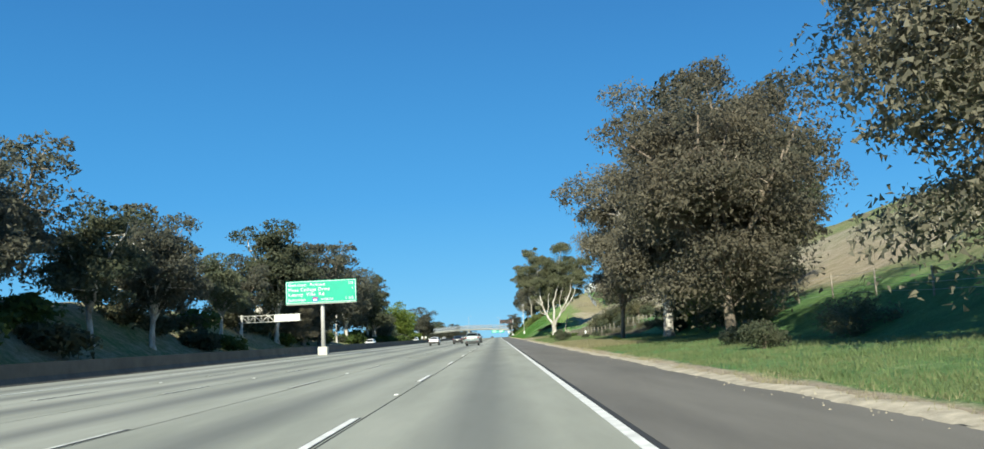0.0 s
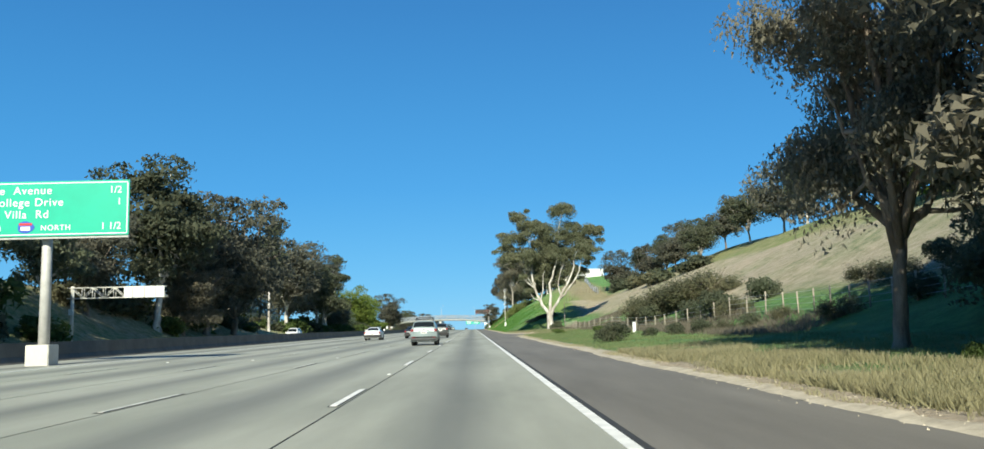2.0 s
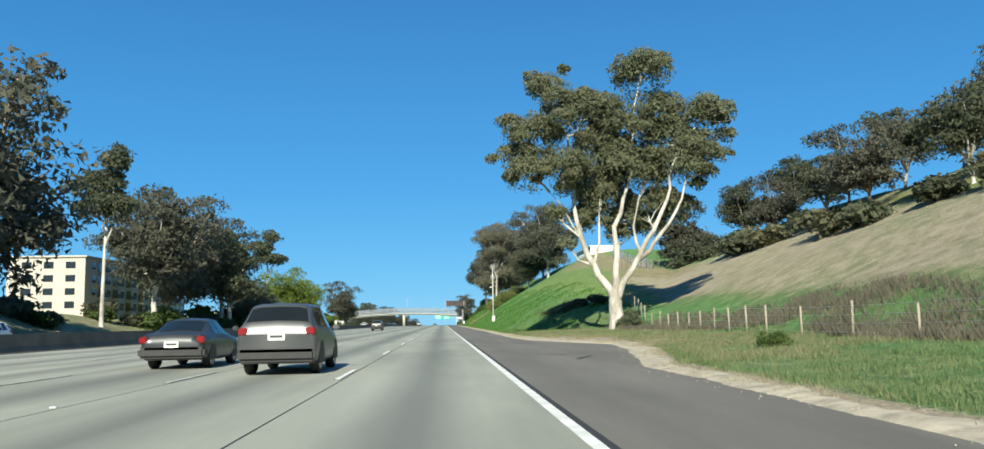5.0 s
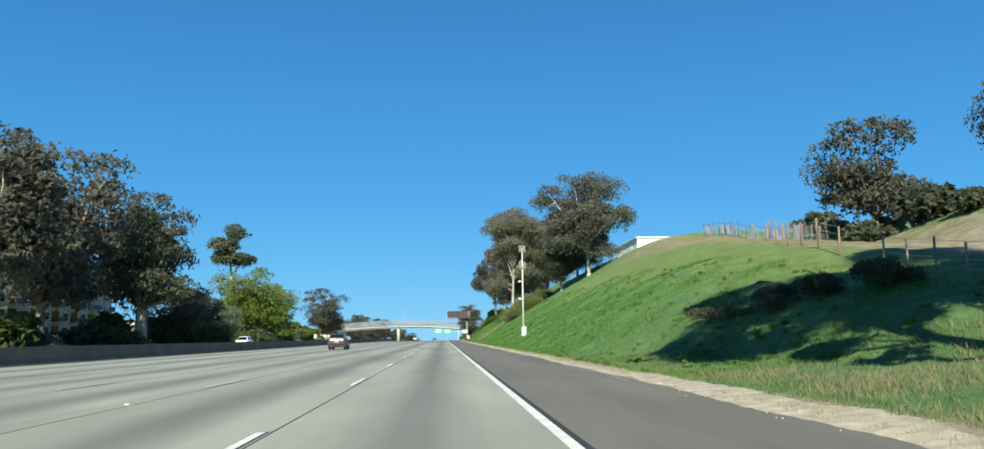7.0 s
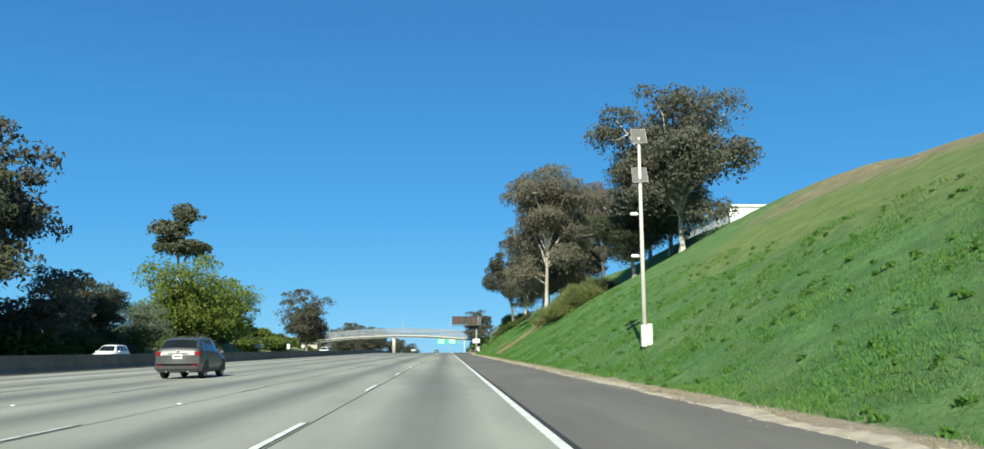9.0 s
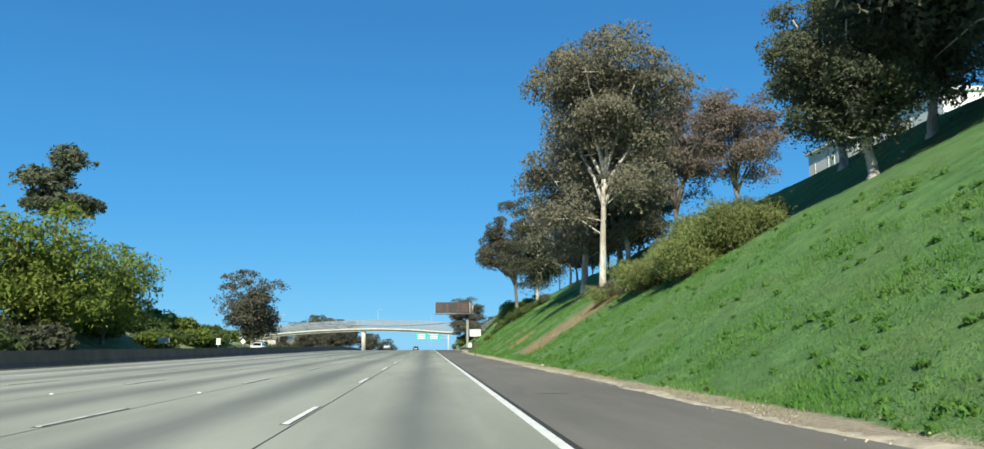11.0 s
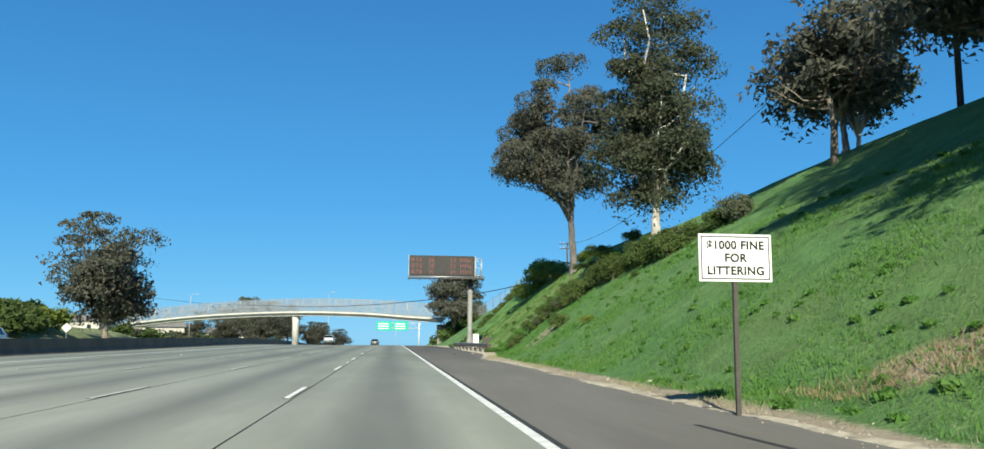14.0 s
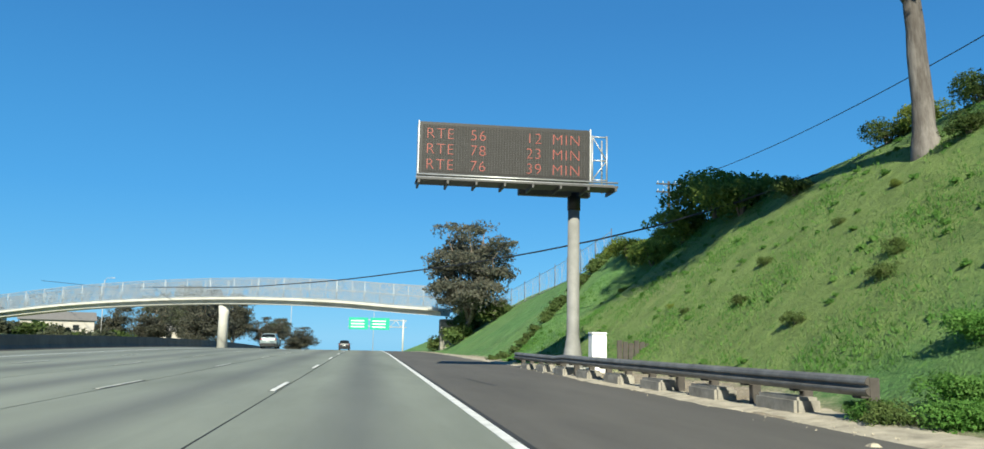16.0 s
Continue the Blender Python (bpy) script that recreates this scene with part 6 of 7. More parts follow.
            w = new("wheel")
            w.parent = c
            w.matrix_basis = Matrix.Translation((x, y, R))
            prof = [(-0.11, R * 0.68), (-0.12, R * 0.9), (-0.085, R), (0.085, R), (0.12, R * 0.9), (0.11, R * 0.68)]
            vs2 = [(o, r * math.cos(2 * math.pi * q / 28), r * math.sin(2 * math.pi * q / 28)) for o, r in prof for q in range(28)]
            fs2 = [(i * 28 + q, i * 28 + (q + 1) % 28, i * 28 + 28 + (q + 1) % 28, i * 28 + 28 + q) for i in range(5) for q in range(28)]
            tyre = part("tyre", mesh_of("tyre", vs2, fs2, M_TYRE, True), M_TYRE, w)
            geo = []
            o = sgn * 0.095
            for q in range(7):
                a = 2 * math.pi * q / 7
                geo.append(tube_geo([(o * 1.05, 0.04 * math.cos(a), 0.04 * math.sin(a)), (o, R * 0.66 * math.cos(a), R * 0.66 * math.sin(a))], [0.035, 0.03], 5))
            rimc = [(o, R * 0.66 * math.cos(2 * math.pi * q / 24), R * 0.66 * math.sin(2 * math.pi * q / 24)) for q in range(25)]
            geo.append(tube_geo(rimc, [0.03] * 25, 6, False))
            v3, f3 = join_geo(geo)
            part("rim", mesh_of("rim", v3, f3, M_RIM, True), M_RIM, w, "silver alloy rim")
            v4, f4 = tube_geo([(sgn * 0.03, 0, 0), (sgn * 0.05, 0, 0)], [R * 0.68] * 2, 24)
            part("brake_disc", mesh_of("brake_disc", v4, f4, M_TRIM), M_TRIM, w)
    if rack:
        z = 1.78
        for sgn in (1, -1):
            tube("roof_rail", [(sgn * 0.62, 0.75, z), (sgn * 0.62, 2.5, z)], 0.025, M_TRIM, c, 8)
            tube("basket_rail", [(sgn * 0.56, 0.8, z + 0.16), (sgn * 0.56, 2.2, z + 0.16)], 0.018, M_TRIM, c, 6)
            tube("basket_rail", [(sgn * 0.56, 0.8, z + 0.06), (sgn * 0.56, 2.2, z + 0.06)], 0.018, M_TRIM, c, 6)
            for y in np.linspace(0.8, 2.2, 9):
                tube("basket_upright", [(sgn * 0.56, y, z + 0.04), (sgn * 0.56, y, z + 0.17)], 0.012, M_TRIM, c, 5)
        for y in np.linspace(0.8, 2.2, 8):
            tube("cross_bar", [(-0.6, y, z + 0.05), (0.6, y, z + 0.05)], 0.018, M_TRIM, c, 6)
        for y in (0.8, 2.2):
            tube("basket_rail", [(-0.56, y, z + 0.16), (0.56, y, z + 0.16)], 0.018, M_TRIM, c, 6)
    return c


car("silver_suv", (-3.5, 115.7, 0), P_SILVER, SUV, "silver SUV with black roof basket in the next lane", rack=True, lower=M_GUNM)
car("white_sedan", (-11.35, 152, 0), P_WHITE, SEDAN, "white saloon car in a middle lane", detail=False)
car("grey_minivan", (-4.0, 159, 0), P_GREY, SUV, "grey minivan ahead in the second lane", detail=False)
car("dark_sedan", (-7.7, 163, 0), P_DARK, SEDAN, "dark saloon car ahead in the third lane", detail=False)
car("grey_suv", (-11.35, 286, 0), P_GREY, SUV, "dark grey SUV in the fourth lane", lower=M_TRIM)
car("silver_grey_suv", (-11.35, 545, float(road_z(545))), P_SILVER, SUV, "silver grey SUV near the footbridge", detail=False)
car("dark_suv", (-4.0, 592, float(road_z(592))), P_DARK, SUV, "dark SUV going over the crest", detail=False)
for x, y in ((-28.5, 195), (-31.5, 334), (-28.5, 454)):
    car("white_suv", (x, y, 0), P_WHITE, SUV, "white SUV in the opposite lanes behind the barrier", rz=180, group="oncoming vehicles", detail=False)


# ---- shrubs ----
def shrub_mesh(seed, r, h, leaves, size, leaf, droop=0.1, feather=False):
    rng = np.random.default_rng(seed)
    qs = []
    n = 16
    for k in range(n):
        a, d = rng.uniform(0, 2 * math.pi), r * math.sqrt(rng.random()) * 0.75
        z = h * rng.uniform(0.2, 0.8) * (1 - 0.35 * d / r)
        c = np.array([d * math.cos(a), d * math.sin(a), z])
        if feather:
            qs.append(leaf_quads(rng, c, rng.uniform(0.28, 0.5) * min(r, h), leaves // n, size, droop, 0.85, 0.2))
        else:
            qs.append(leaf_dome(rng, c, rng.uniform(0.3, 0.52) * min(r, h), int(1.6 * leaves) // n, size * 0.8, 0.85, 0.4, 0.8, droop))
    twigs = [tube_geo([(0, 0, -0.2), (rng.normal(0, r * 0.12), rng.normal(0, r * 0.12), h * 0.3), (rng.normal(0, r * 0.22), rng.normal(0, r * 0.22), h * 0.55)], [0.045, 0.03, 0.012], 5) for _ in range(7)]
    v, f = join_geo(twigs)
    return mesh_of("stem", v, f, M_BARK2), quads_mesh("foliage", np.concatenate(qs), leaf, 3)


SH_A = shrub_mesh(41, 1.5, 1.8, 2400, 0.11, M_SHRUB, -0.3)
SH_B = shrub_mesh(42, 1.2, 1.5, 2000, 0.1, M_SHRUB, -0.3)
SH_C = shrub_mesh(43, 1.6, 1.7, 2200, 0.1, M_OLIVE, -0.2, True)
SH_F = shrub_mesh(46, 1.6, 1.9, 4200, 0.09, M_FEATHER, -0.9, True)
SH_D = shrub_mesh(44, 1.4, 2.0, 2400, 0.115, M_GUM2, 0.1)
FS_A = shrub_mesh(51, 1.5, 1.8, 540, 0.29, M_SHRUB)
FS_C = shrub_mesh(52, 1.6, 1.7, 540, 0.27, M_OLIVE, 0.3)
FS_D = shrub_mesh(53, 1.4, 2.0, 540, 0.29, M_GUM2, 0.3)
FS_Y = shrub_mesh(54, 1.6, 1.9, 750, 0.27, M_BRIGHT)
SH_G = shrub_mesh(47, 1.3, 2.1, 2400, 0.105, M_SHRUB, -0.5)
SH_Y = shrub_mesh(45, 1.6, 1.9, 2400, 0.12, M_BRIGHT)


def shrub(kind, x, y, s, rz=0.0, label="rounded green shrub growing on the bank", wide=1.0, group="shrubs"):
    return plant("shrub", kind, label, "shrub", (x, y, land_at(x, y) - 0.1), rz, (s * wide, s * wide, s), group, ("stem", "foliage"))


def scrub_mass(name, label, rows):
    """Uncounted far bushes, joined into one mesh."""
    geo, mats, ids = [], [], []
    for (stem, leaf), x, y, s, rz, wide in rows:
        co = np.empty(len(leaf.vertices) * 3, np.float32)
        leaf.vertices.foreach_get("co", co)
        co = co.reshape(-1, 3) * np.array([s * wide, s * wide, s])
        a = radians(rz)
        co = co @ np.array([[math.cos(a), math.sin(a), 0], [-math.sin(a), math.cos(a), 0], [0, 0, 1]]) + np.array([x, y, land_at(x, y) - 0.1])
        if leaf.materials[0] not in mats:
            mats.append(leaf.materials[0])
        geo.append(co.reshape(-1, 3, 3))
        ids.append(np.full(len(co) // 3, mats.index(leaf.materials[0]), np.int32))
    me = quads_mesh(name, np.concatenate(geo), mats[0], 3)
    for m in mats[1:]:
        me.materials.append(m)
    me.polygons.foreach_set("material_index", np.concatenate(ids))
    return tagged(new(name, me), label, "bushes", kind="stuff")


rs = random.Random(9)
BROWNISH = "brown-green scrubby bush on the verge"
for kind, x, y, s in [(SH_D, 7.8, 103.8, 0.66), (SH_C, 17.0, 143, 1.7), (SH_C, 18.2, 139.5, 2.0), (SH_C, 19.4, 136.5, 2.1), (SH_C, 20.6, 134.2, 2.2), (SH_C, 21.8, 133, 2.0), (SH_C, 18.6, 144, 1.8), (SH_C, 20.4, 140, 1.9), (SH_D, 17.6, 137.5, 1.1),
                      (SH_B, 9.5, 150, 0.5), (SH_B, 10.5, 165, 0.45), (SH_D, 14.0, 202.4, 0.7), (SH_D, 14.7, 205, 0.8), (SH_A, 12.6, 142, 0.4), (SH_C, 14.5, 36, 1.3), (SH_C, 15.5, 52, 1.4), (SH_D, 16, 62, 1.5), (SH_C, 15.5, 74, 1.4), (SH_D, 17, 82, 1.3),
                      (SH_D, 9.5, 32, 0.6), (SH_D, 10.2, 38, 0.5), (SH_B, 9.8, 72, 0.35), (SH_D, 11.0, 109, 0.35), (SH_D, 12.3, 107.6, 0.45), (SH_D, 13.5, 106.4, 0.5), (SH_C, 14.6, 105.2, 0.6), (SH_D, 15.8, 104.2, 0.5), (SH_C, 17.0, 102.5, 0.6)]:
    shrub(kind, x, y, s, rs.uniform(0, 360), BROWNISH, group="verge bushes")
# twiggy thicket in the shade of the bank tree, and dark undergrowth behind the first trees
SH_T = shrub_mesh(48, 1.5, 1.4, 800, 0.13, M_OLIVE, 0.3)
for k, (kind, x, y, s) in enumerate([(SH_T, 11.5, 229.6, 0.5), (SH_T, 11.9, 227.6, 0.55), (SH_D, 13.2, 226.6, 0.45), (SH_T, 12.7, 225.2, 0.5), (SH_D, 14.0, 224.2, 0.5), (SH_D, 15.4, 222.2, 0.6)]):
    shrub(kind, x, y, s, 67.0 * k, "dark twiggy brush on the green bank", 1.3, "bank thicket")
for k, (x, y, s) in enumerate([(20.5, 68, 2.1), (18.6, 74, 1.9), (21.5, 79, 2.1), (17.0, 68, 1.4), (19.5, 84, 1.7)]):
    shrub((SH_D, SH_A)[k % 2], x, y, s, 67.0 * k, "dense dark bush in the shade of the verge trees", 1.1, "verge undergrowth")
for k in range(14):
    shrub((SH_C, SH_D)[k % 2], rs.uniform(17, 24), rs.uniform(90, 150), rs.uniform(0.6, 1.1), rs.uniform(0, 360), "dry grey-brown scrub on the tan hillside", group="hillside scrub")
for k in range(18):
    y = 186 + 5.4 * k
    shrub((FS_D, FS_C, FS_D)[k % 3], float(np.interp(y, [186, 215, 245, 285], [33.5, 33.0, 34.0, 37.5])) + rs.uniform(-1.2, 3.5), y, rs.uniform(0.9, 1.6), rs.uniform(0, 360), "dense dark scrub under the hilltop trees", 1.2, "hilltop scrub")
for x, y, s in ((40.0, 120, 2.3), (41.0, 127, 2.0), (39.5, 113, 1.9)):
    shrub(FS_Y, x, y, s, rs.uniform(0, 360), "bright yellow-green bush on top of the hill", 1.1, "hilltop scrub")
# dense hedge of bushes below the grove
for k in range(34):
    t, u = k / 33, rs.random()
    x, y = 13.4 + 6.5 * u, 347 + 15 * t + 4 * u - 6 * u * t
    shrub(SH_F, x, y, rs.uniform(0.95, 1.45), rs.uniform(0, 360), "feathery yellow-green bush below the grove", 1.1, "bank hedge")
for k in range(14):
    shrub(SH_F, rs.uniform(13.6, 18.0), rs.uniform(345, 357), rs.uniform(1.25, 1.75), rs.uniform(0, 360), "feathery yellow-green bush below the grove", 1.0, "bank hedge")
for k in range(9):
    shrub((SH_C, SH_F)[k % 3 == 2], rs.uniform(12.6, 16.0), rs.uniform(359, 369), rs.uniform(0.6, 0.95), rs.uniform(0, 360), "dry brownish brush at the foot of the grove", 1.2, "grove brush")
for k in range(12):
    shrub((SH_C, SH_C, SH_F)[k % 3], rs.uniform(16.0, 21.5), rs.uniform(369, 384), rs.uniform(0.4, 0.75), rs.uniform(0, 360), "dry brownish brush at the foot of the grove", 1.25, "grove brush")
# crest bushes along the later bank
for k in range(16):
    y = rs.uniform(452, 506)
    x = float(np.interp(y, [400, 450, 480, 505], [20.5, 17.5, 17.4, 16.8])) + rs.uniform(-0.6, 2.0)
    shrub((SH_Y, SH_B, SH_A)[k % 3], x, y, rs.uniform(0.4, 0.8), rs.uniform(0, 360), "low green bush along the crest", 1.15, "crest bushes")
for x, y, s in [(17.6, 484, 1.35), (18.0, 488, 1.6), (17.5, 491.5, 1.35), (17.2, 496, 1.1), (16.8, 500, 0.9)]:
    shrub(SH_Y, x, y, s, rs.uniform(0, 360), "large yellow-green bush on the crest", 1.1, "crest bushes")
for k in range(16):
    y = rs.uniform(430, 505)
    x = rs.uniform(8.5, 16.5)
    if y > 455 and x < 10:
        x += 3
    shrub((SH_Y, SH_B, SH_A)[k % 3], x, y, rs.uniform(0.15, 0.35), rs.uniform(0, 360), "small leafy bush on the green slope", 1.0, "slope bushes")
# bushes that climb the later slope in two rough lines
for kind, x, y, s in [(SH_G, 9.0, 453.8, 0.5), (SH_G, 9.0, 451.3, 0.45), (SH_A, 10.4, 452.9, 0.55), (SH_G, 11.7, 454.4, 0.65), (SH_A, 12.4, 453.0, 0.6), (SH_G, 13.1, 452.0, 0.75), (SH_A, 12.6, 448.5, 0.7), (SH_G, 12.1, 444.6, 0.75), (SH_A, 12.8, 446.0, 0.7), (SH_G, 13.0, 442.4, 0.85),
                      (SH_A, 13.8, 441.0, 0.8), (SH_G, 13.1, 439.6, 0.8), (SH_G, 14.2, 437.0, 0.9), (SH_A, 14.6, 433.5, 0.9), (SH_G, 9.2, 436.7, 0.5), (SH_A, 11.7, 471.3, 0.22), (SH_G, 12.8, 464.6, 0.28), (SH_A, 13.3, 472.6, 0.22), (SH_B, 7.6, 457.0, 0.35), (SH_B, 10.8, 466.0, 0.3)]:
    shrub(kind, x, y, s, rs.uniform(0, 360), "dark green bush on the grassy slope", 1.05, "slope bushes")
for k in range(30):
    t = k / 29
    x, y = 10.2 + 6.6 * t + rs.uniform(-0.5, 0.5), 455.0 - 24.0 * t + rs.uniform(-1.2, 1.2)
    shrub((SH_G, SH_A, SH_D)[k % 3], x, y, (0.33 + 0.36 * t) * rs.uniform(0.8, 1.2), rs.uniform(0, 360), "dark green bush on the grassy slope", 1.0, "slope bushes")
SH_W = shrub_mesh(49, 1.2, 1.4, 2600, 0.09, M_WEED, -0.5)
for x, y, s in [(8.0, 456.2, 0.42), (8.9, 457.2, 0.5), (9.7, 455.8, 0.5), (10.3, 458.4, 0.45), (8.6, 454.6, 0.4), (7.7, 457.6, 0.35), (11.0, 456.5, 0.4)]:
    shrub(SH_W, x, y, s, rs.uniform(0, 360), "tall leafy green weeds at the guard rail's end", 1.2, "rail weeds")
# dark bushes added in a row to stand in for the bank's dark band
for k in range(24):
    t = k / 23
    shrub(FS_A, 7.4 + 10.8 * t + rs.uniform(-0.2, 0.2), 496.5 + 10.0 * t, rs.uniform(0.34, 0.46) * (0.6 + 0.5 * t), rs.uniform(0, 360), "low dark green bush in a row up the bank", 1.35, "furrow ivy")
for x, y, s in [(9.5, 536, 1.1), (11.5, 541, 1.4), (8.3, 544, 1.0), (13, 534, 1.2)]:
    shrub(FS_A, x, y, s, rs.uniform(0, 360), "green bush at the foot of the footbridge", 1.2, "bridge bushes")
# left bank: understorey and the rounded hedge, too far off to count
scrub_mass("far_bank_scrub", "dense dark scrub under the far-bank trees",
           [((FS_C, FS_D, FS_A)[k % 3], rs.uniform(-56, -45), rs.uniform(40, 330), rs.uniform(1.2, 2.4), rs.uniform(0, 360), 1.2) for k in range(60)]
           + [((FS_A, FS_D, FS_A)[k % 3], rs.uniform(-56, -44), rs.uniform(335, 425), rs.uniform(1.1, 2.2), rs.uniform(0, 360), 1.2) for k in range(30)])
scrub_mass("far_bank_hedge", "bright green rounded hedge along the far bank",
           [((FS_A, FS_Y, FS_A)[k % 3], rs.uniform(-62, -47), rs.uniform(440, 520), rs.uniform(1.3, 2.2), rs.uniform(0, 360), 1.3) for k in range(46)])
scrub_mass("far_bushes", "green bushes beyond the footbridge",
           [((FS_A, FS_A, FS_D)[k % 3], rs.uniform(-75, -44), rs.uniform(560, 700), rs.uniform(1.2, 2.2), rs.uniform(0, 360), 1.2) for k in range(24)])


# ---- grass ----
def build_grass(name, count, xr, yr, size, material, label, seed, keep, broad=0.085):
    rng = np.random.default_rng(seed)
    y = rng.uniform(*yr, count)
    x = toe(y) + 0.25 + (xr[1] - xr[0]) * rng.random(count) ** 1.3 + xr[0]
    patch = np.sin(x * 1.3 + y * 0.37) + np.sin(y * 0.9 - x * 0.6) + rng.normal(0, 0.9, count)
    ok = keep(x, y, patch)
    x, y = x[ok], y[ok]
    z = land(x, y)
    n = len(x)
    quads = []
    for b in range(3):
        a = rng.uniform(0, 2 * math.pi, n)
        h = size * rng.uniform(0.5, 1.3, n)
        w = h * broad
        lean = rng.normal(0, 0.45, (n, 2)) * h[:, None]
        p = np.stack([x + rng.normal(0, 0.06, n), y + rng.normal(0, 0.06, n), z - 0.02], 1)
        d = np.stack([np.cos(a) * w, np.sin(a) * w, np.zeros(n)], 1)
        tip = p + np.stack([lean[:, 0], lean[:, 1], h], 1)
        quads.append(np.stack([p - d, p + d, tip], 1))
    me = quads_mesh(name, np.concatenate(quads), material, 3)
    return tagged(new(name, me), label, "grass", kind="stuff")


build_grass("verge_grass", 90000, (0.7, 9), (2, 240), 0.13, M_VERGE, "green tufted grass on the verge", 51, lambda x, y, p: (p > np.where((y > 56) & (y < 90) & (x < 9), 1.0, -0.9)) & ~((np.abs(y - 188) < 14) & (x < 9.5)))
build_grass("slope_grass", 90000, (0.6, 9), (240, 500), 0.12, M_GRASS, "green tufted grass on the bank", 52, lambda x, y, p: (p > -0.9) & ~((np.abs(y - 470) < 18) & (x < 9.5)) & ~((np.abs(y - (374 - (x - 8) * 0.7)) < 5) & (x > 7.2)))
build_grass("leafy_weeds", 300000, (0.6, 12), (215, 500), 0.1, M_WEED, "broad-leaved green weeds on the bank", 55, lambda x, y, p: (p > 1.0) & ~((np.abs(y - 470) < 18) & (x < 9.5)) & ~((np.abs(y - (374 - (x - 8) * 0.7)) < 5) & (x > 7.2)), 0.22)
build_grass("dry_grass", 30000, (0.5, 4), (56, 90), 0.2, M_STRAW, "tan dry grass along the shoulder", 53, lambda x, y, p: p > 0.1)
build_grass("dry_tufts", 22000, (1.2, 10), (158, 216), 0.16, M_STRAW, "dry straw tufts among the grass by the gum tree", 56, lambda x, y, p: p > 0.2)
build_grass("dry_stalks", 26000, (7.5, 12.5), (95, 205), 0.36, M_TWIG, "dry standing stalks along the fence line", 57, lambda x, y, p: p > -0.4, 0.06)
build_grass("russet_grass", 44000, (1.2, 10.5), (355, 410), 0.13, M_RUSSET, "dead russet grass on the bare streaks of the bank", 58, lambda x, y, p: ((np.abs(y - (372.6 - (x - 8) * 0.7) + 1.6 * p) < 3.3) & (x > 7.5) & (p > -1.6)) | (np.hypot((y - 388.5) / 2.2, (x - 9) / 1.25) < 1 + 0.1 * p) | ((np.abs(y - (402 - (x - 7.2) * 1.25)) < 0.8 + 0.3 * p) & (x < 11)))
build_grass("straw_edge", 36000, (-0.1, 1.0), (2, 500), 0.09, M_STRAW, "straw and dead grass along the shoulder edge", 54, lambda x, y, p: (p > 0.3) & ~((np.abs(y - 470) < 16)))


def build_weed_clumps():
    """Low leafy rosettes that roughen the green bank."""
    rng = np.random.default_rng(71)
    qs = []
    for _ in range(1500):
        y = rng.uniform(216, 500)
        x = float(toe(y)) + 0.8 + 11 * rng.random() ** 1.2
        if (abs(y - 470) < 18 and x < 9.5) or (abs(y - (372.6 - (x - 8) * 0.7)) < 4.5 and x > 7.2):
            continue
        r = rng.uniform(0.06, 0.17)
        qs.append(leaf_dome(rng, np.array([x, y, land_at(x, y) + 0.02]), r, 46, 0.07 + 0.1 * r, 0.6, 0.05, 0.9, -0.3))
    me = quads_mesh("weed_clumps", np.concatenate(qs), M_WEED, 3)
    return tagged(new("weed_clumps", me), "leafy green weed clumps on the grassy bank", "weeds", kind="stuff")


build_weed_clumps()


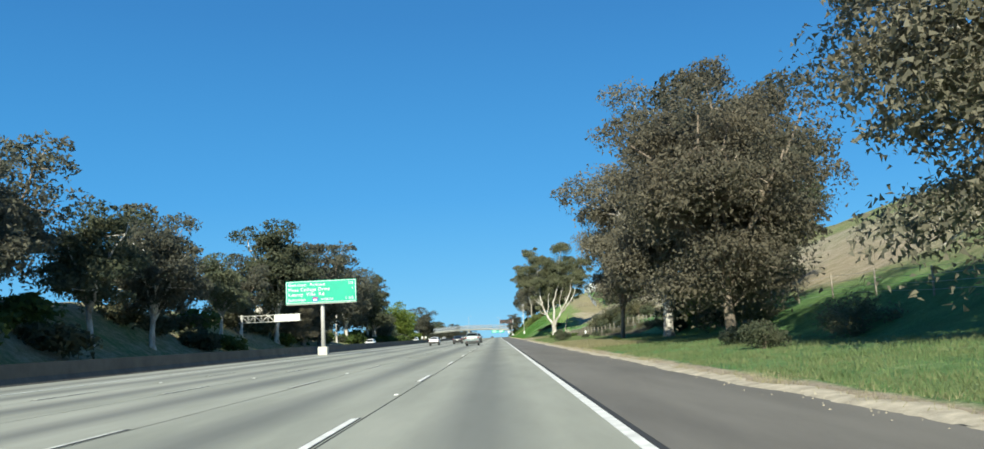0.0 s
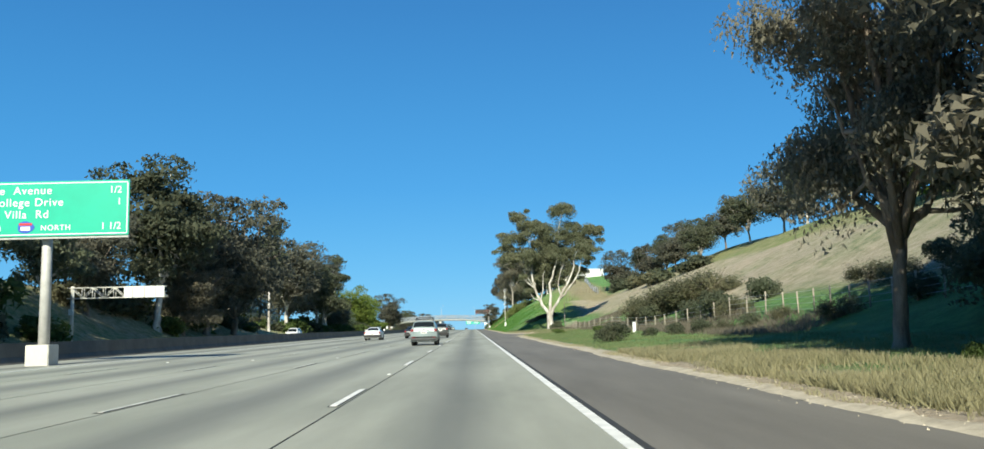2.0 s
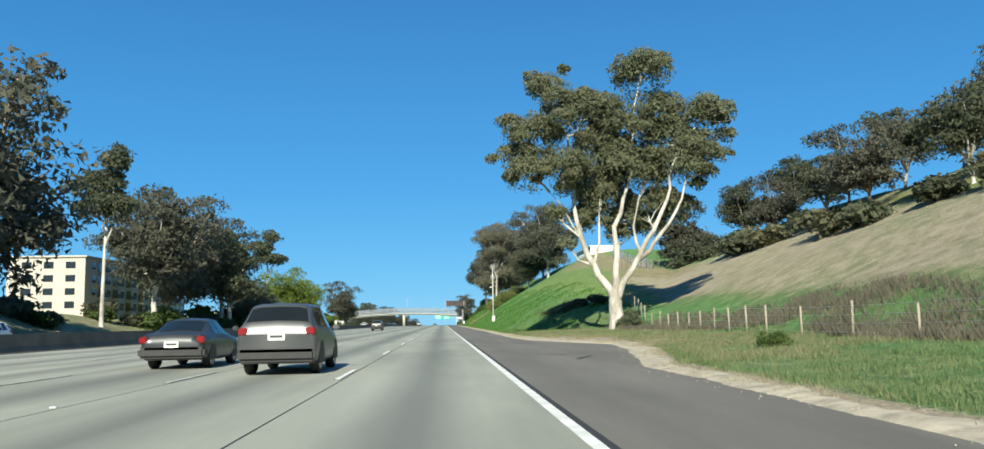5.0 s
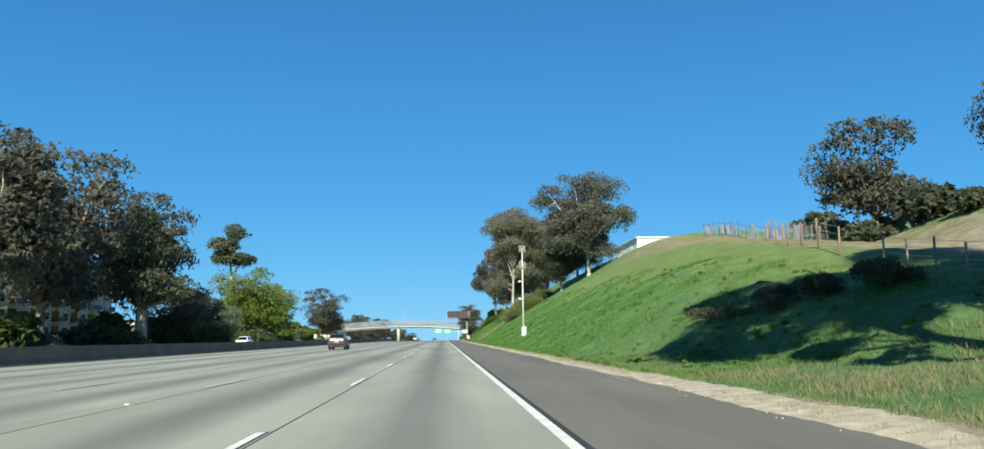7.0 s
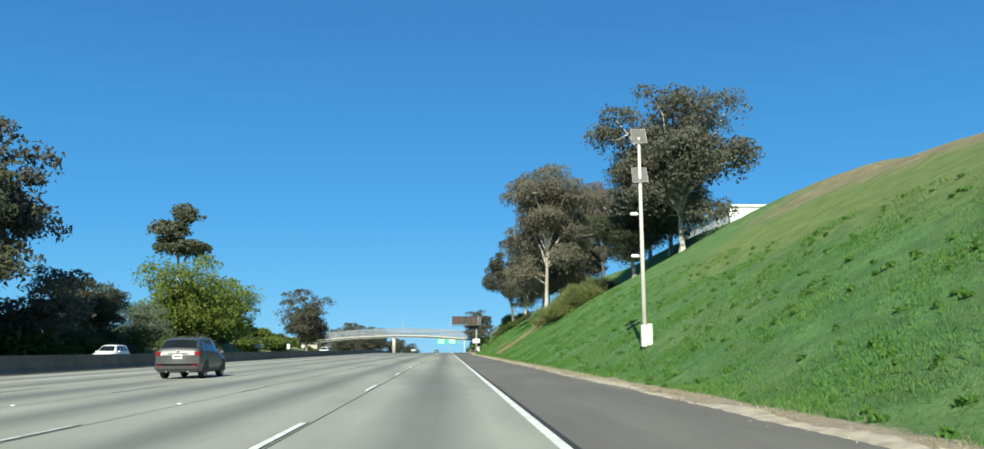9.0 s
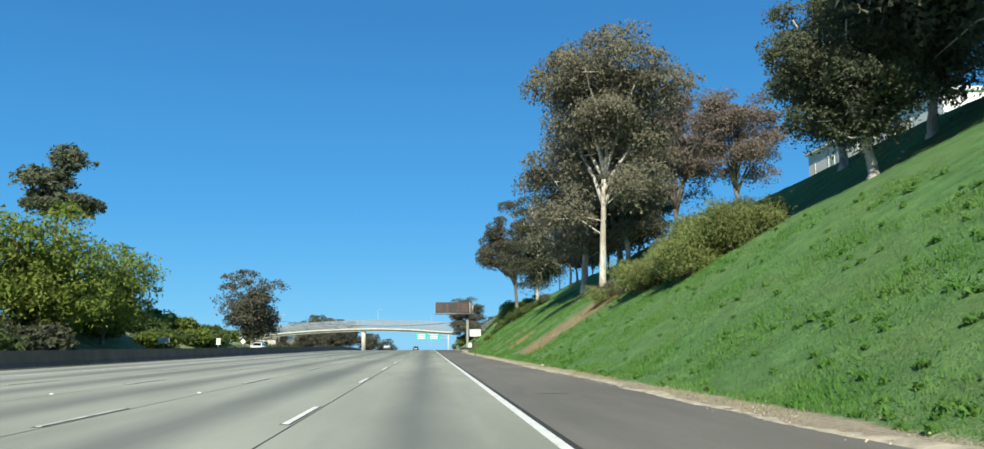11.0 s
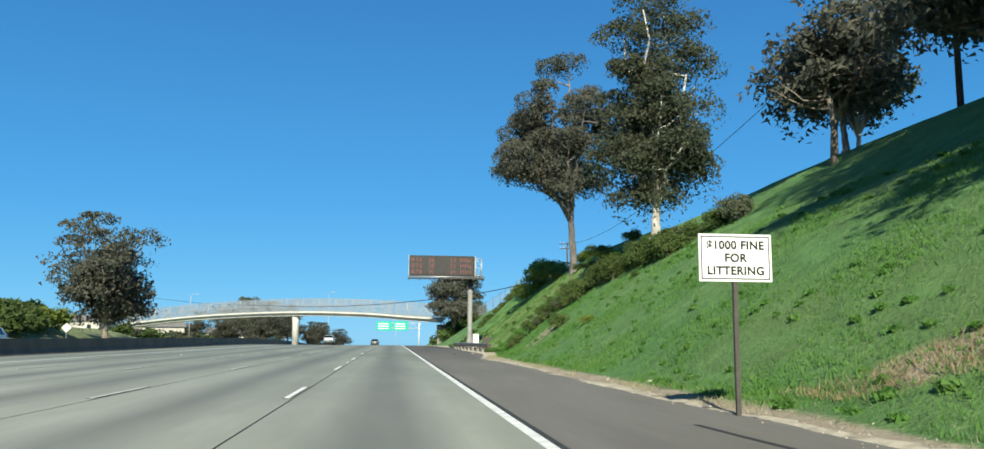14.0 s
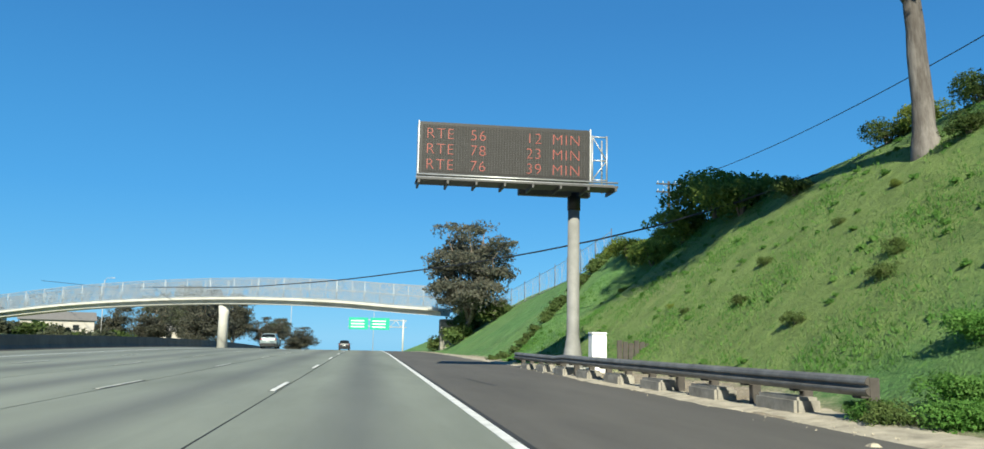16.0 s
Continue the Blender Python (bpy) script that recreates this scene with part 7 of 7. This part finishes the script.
def build_crumbs():
    """Broken asphalt and gravel crumbs strewn along the edge of the shoulder."""
    rng = np.random.default_rng(61)
    n = 6000
    y = rng.uniform(0, 510, n)
    x = toe(y) + rng.normal(0.15, 0.3, n)
    z = np.maximum(land(x, y), road_z(y) - 0.015)
    s = rng.uniform(0.008, 0.026, n)
    tips = np.array([(1, 0, 0), (-0.5, 0.87, 0), (-0.5, -0.87, 0), (0.1, 0, 0.9)])
    a = rng.uniform(0, 6.283, n)
    c, d = np.cos(a), np.sin(a)
    v = tips[None] * rng.uniform(0.7, 1.3, (n, 4, 1)) * s[:, None, None]
    v = np.stack([v[..., 0] * c[:, None] - v[..., 1] * d[:, None], v[..., 0] * d[:, None] + v[..., 1] * c[:, None], v[..., 2]], -1)
    v += np.stack([x, y, z + 0.012], -1)[:, None]
    f = (np.array([(0, 1, 3), (1, 2, 3), (2, 0, 3)])[None] + 4 * np.arange(n)[:, None, None]).reshape(-1, 3)
    me = mesh_of("gravel_crumbs", v.reshape(-1, 3).tolist(), f.tolist(), M_SAND)
    return tagged(new("gravel_crumbs", me), "pale gravel crumbs along the shoulder edge", "gravel", kind="stuff")


build_crumbs()


# ---- litter and stones on the verge ----
def pebble(x, y, s, material, name, label):
    bm = bmesh.new()
    bmesh.ops.create_icosphere(bm, subdivisions=2, radius=s)
    rg = random.Random(int(y * 7))
    for v in bm.verts:
        v.co *= rg.uniform(0.75, 1.2)
        v.co.z *= 0.55
    me = bpy.data.meshes.new(name)
    bm.to_mesh(me)
    bm.free()
    me.materials.append(material)
    ob = new(name, me)
    ob.matrix_basis = Matrix.Translation((x, y, land_at(x, y) + s * 0.25))
    return tagged(ob, label, name.replace("_", " "))


for x, y, s in ((6.4, 410.5, 0.12), (5.9, 413, 0.09), (6.3, 181, 0.1), (7.6, 184, 0.14), (6.0, 455, 0.16), (6.6, 452, 0.2), (5.6, 258.5, 0.1), (6.2, 352, 0.15)):
    pebble(x, y, s * 0.7, M_SAND, "pale_stone", "pale stone lying on the dirt verge")
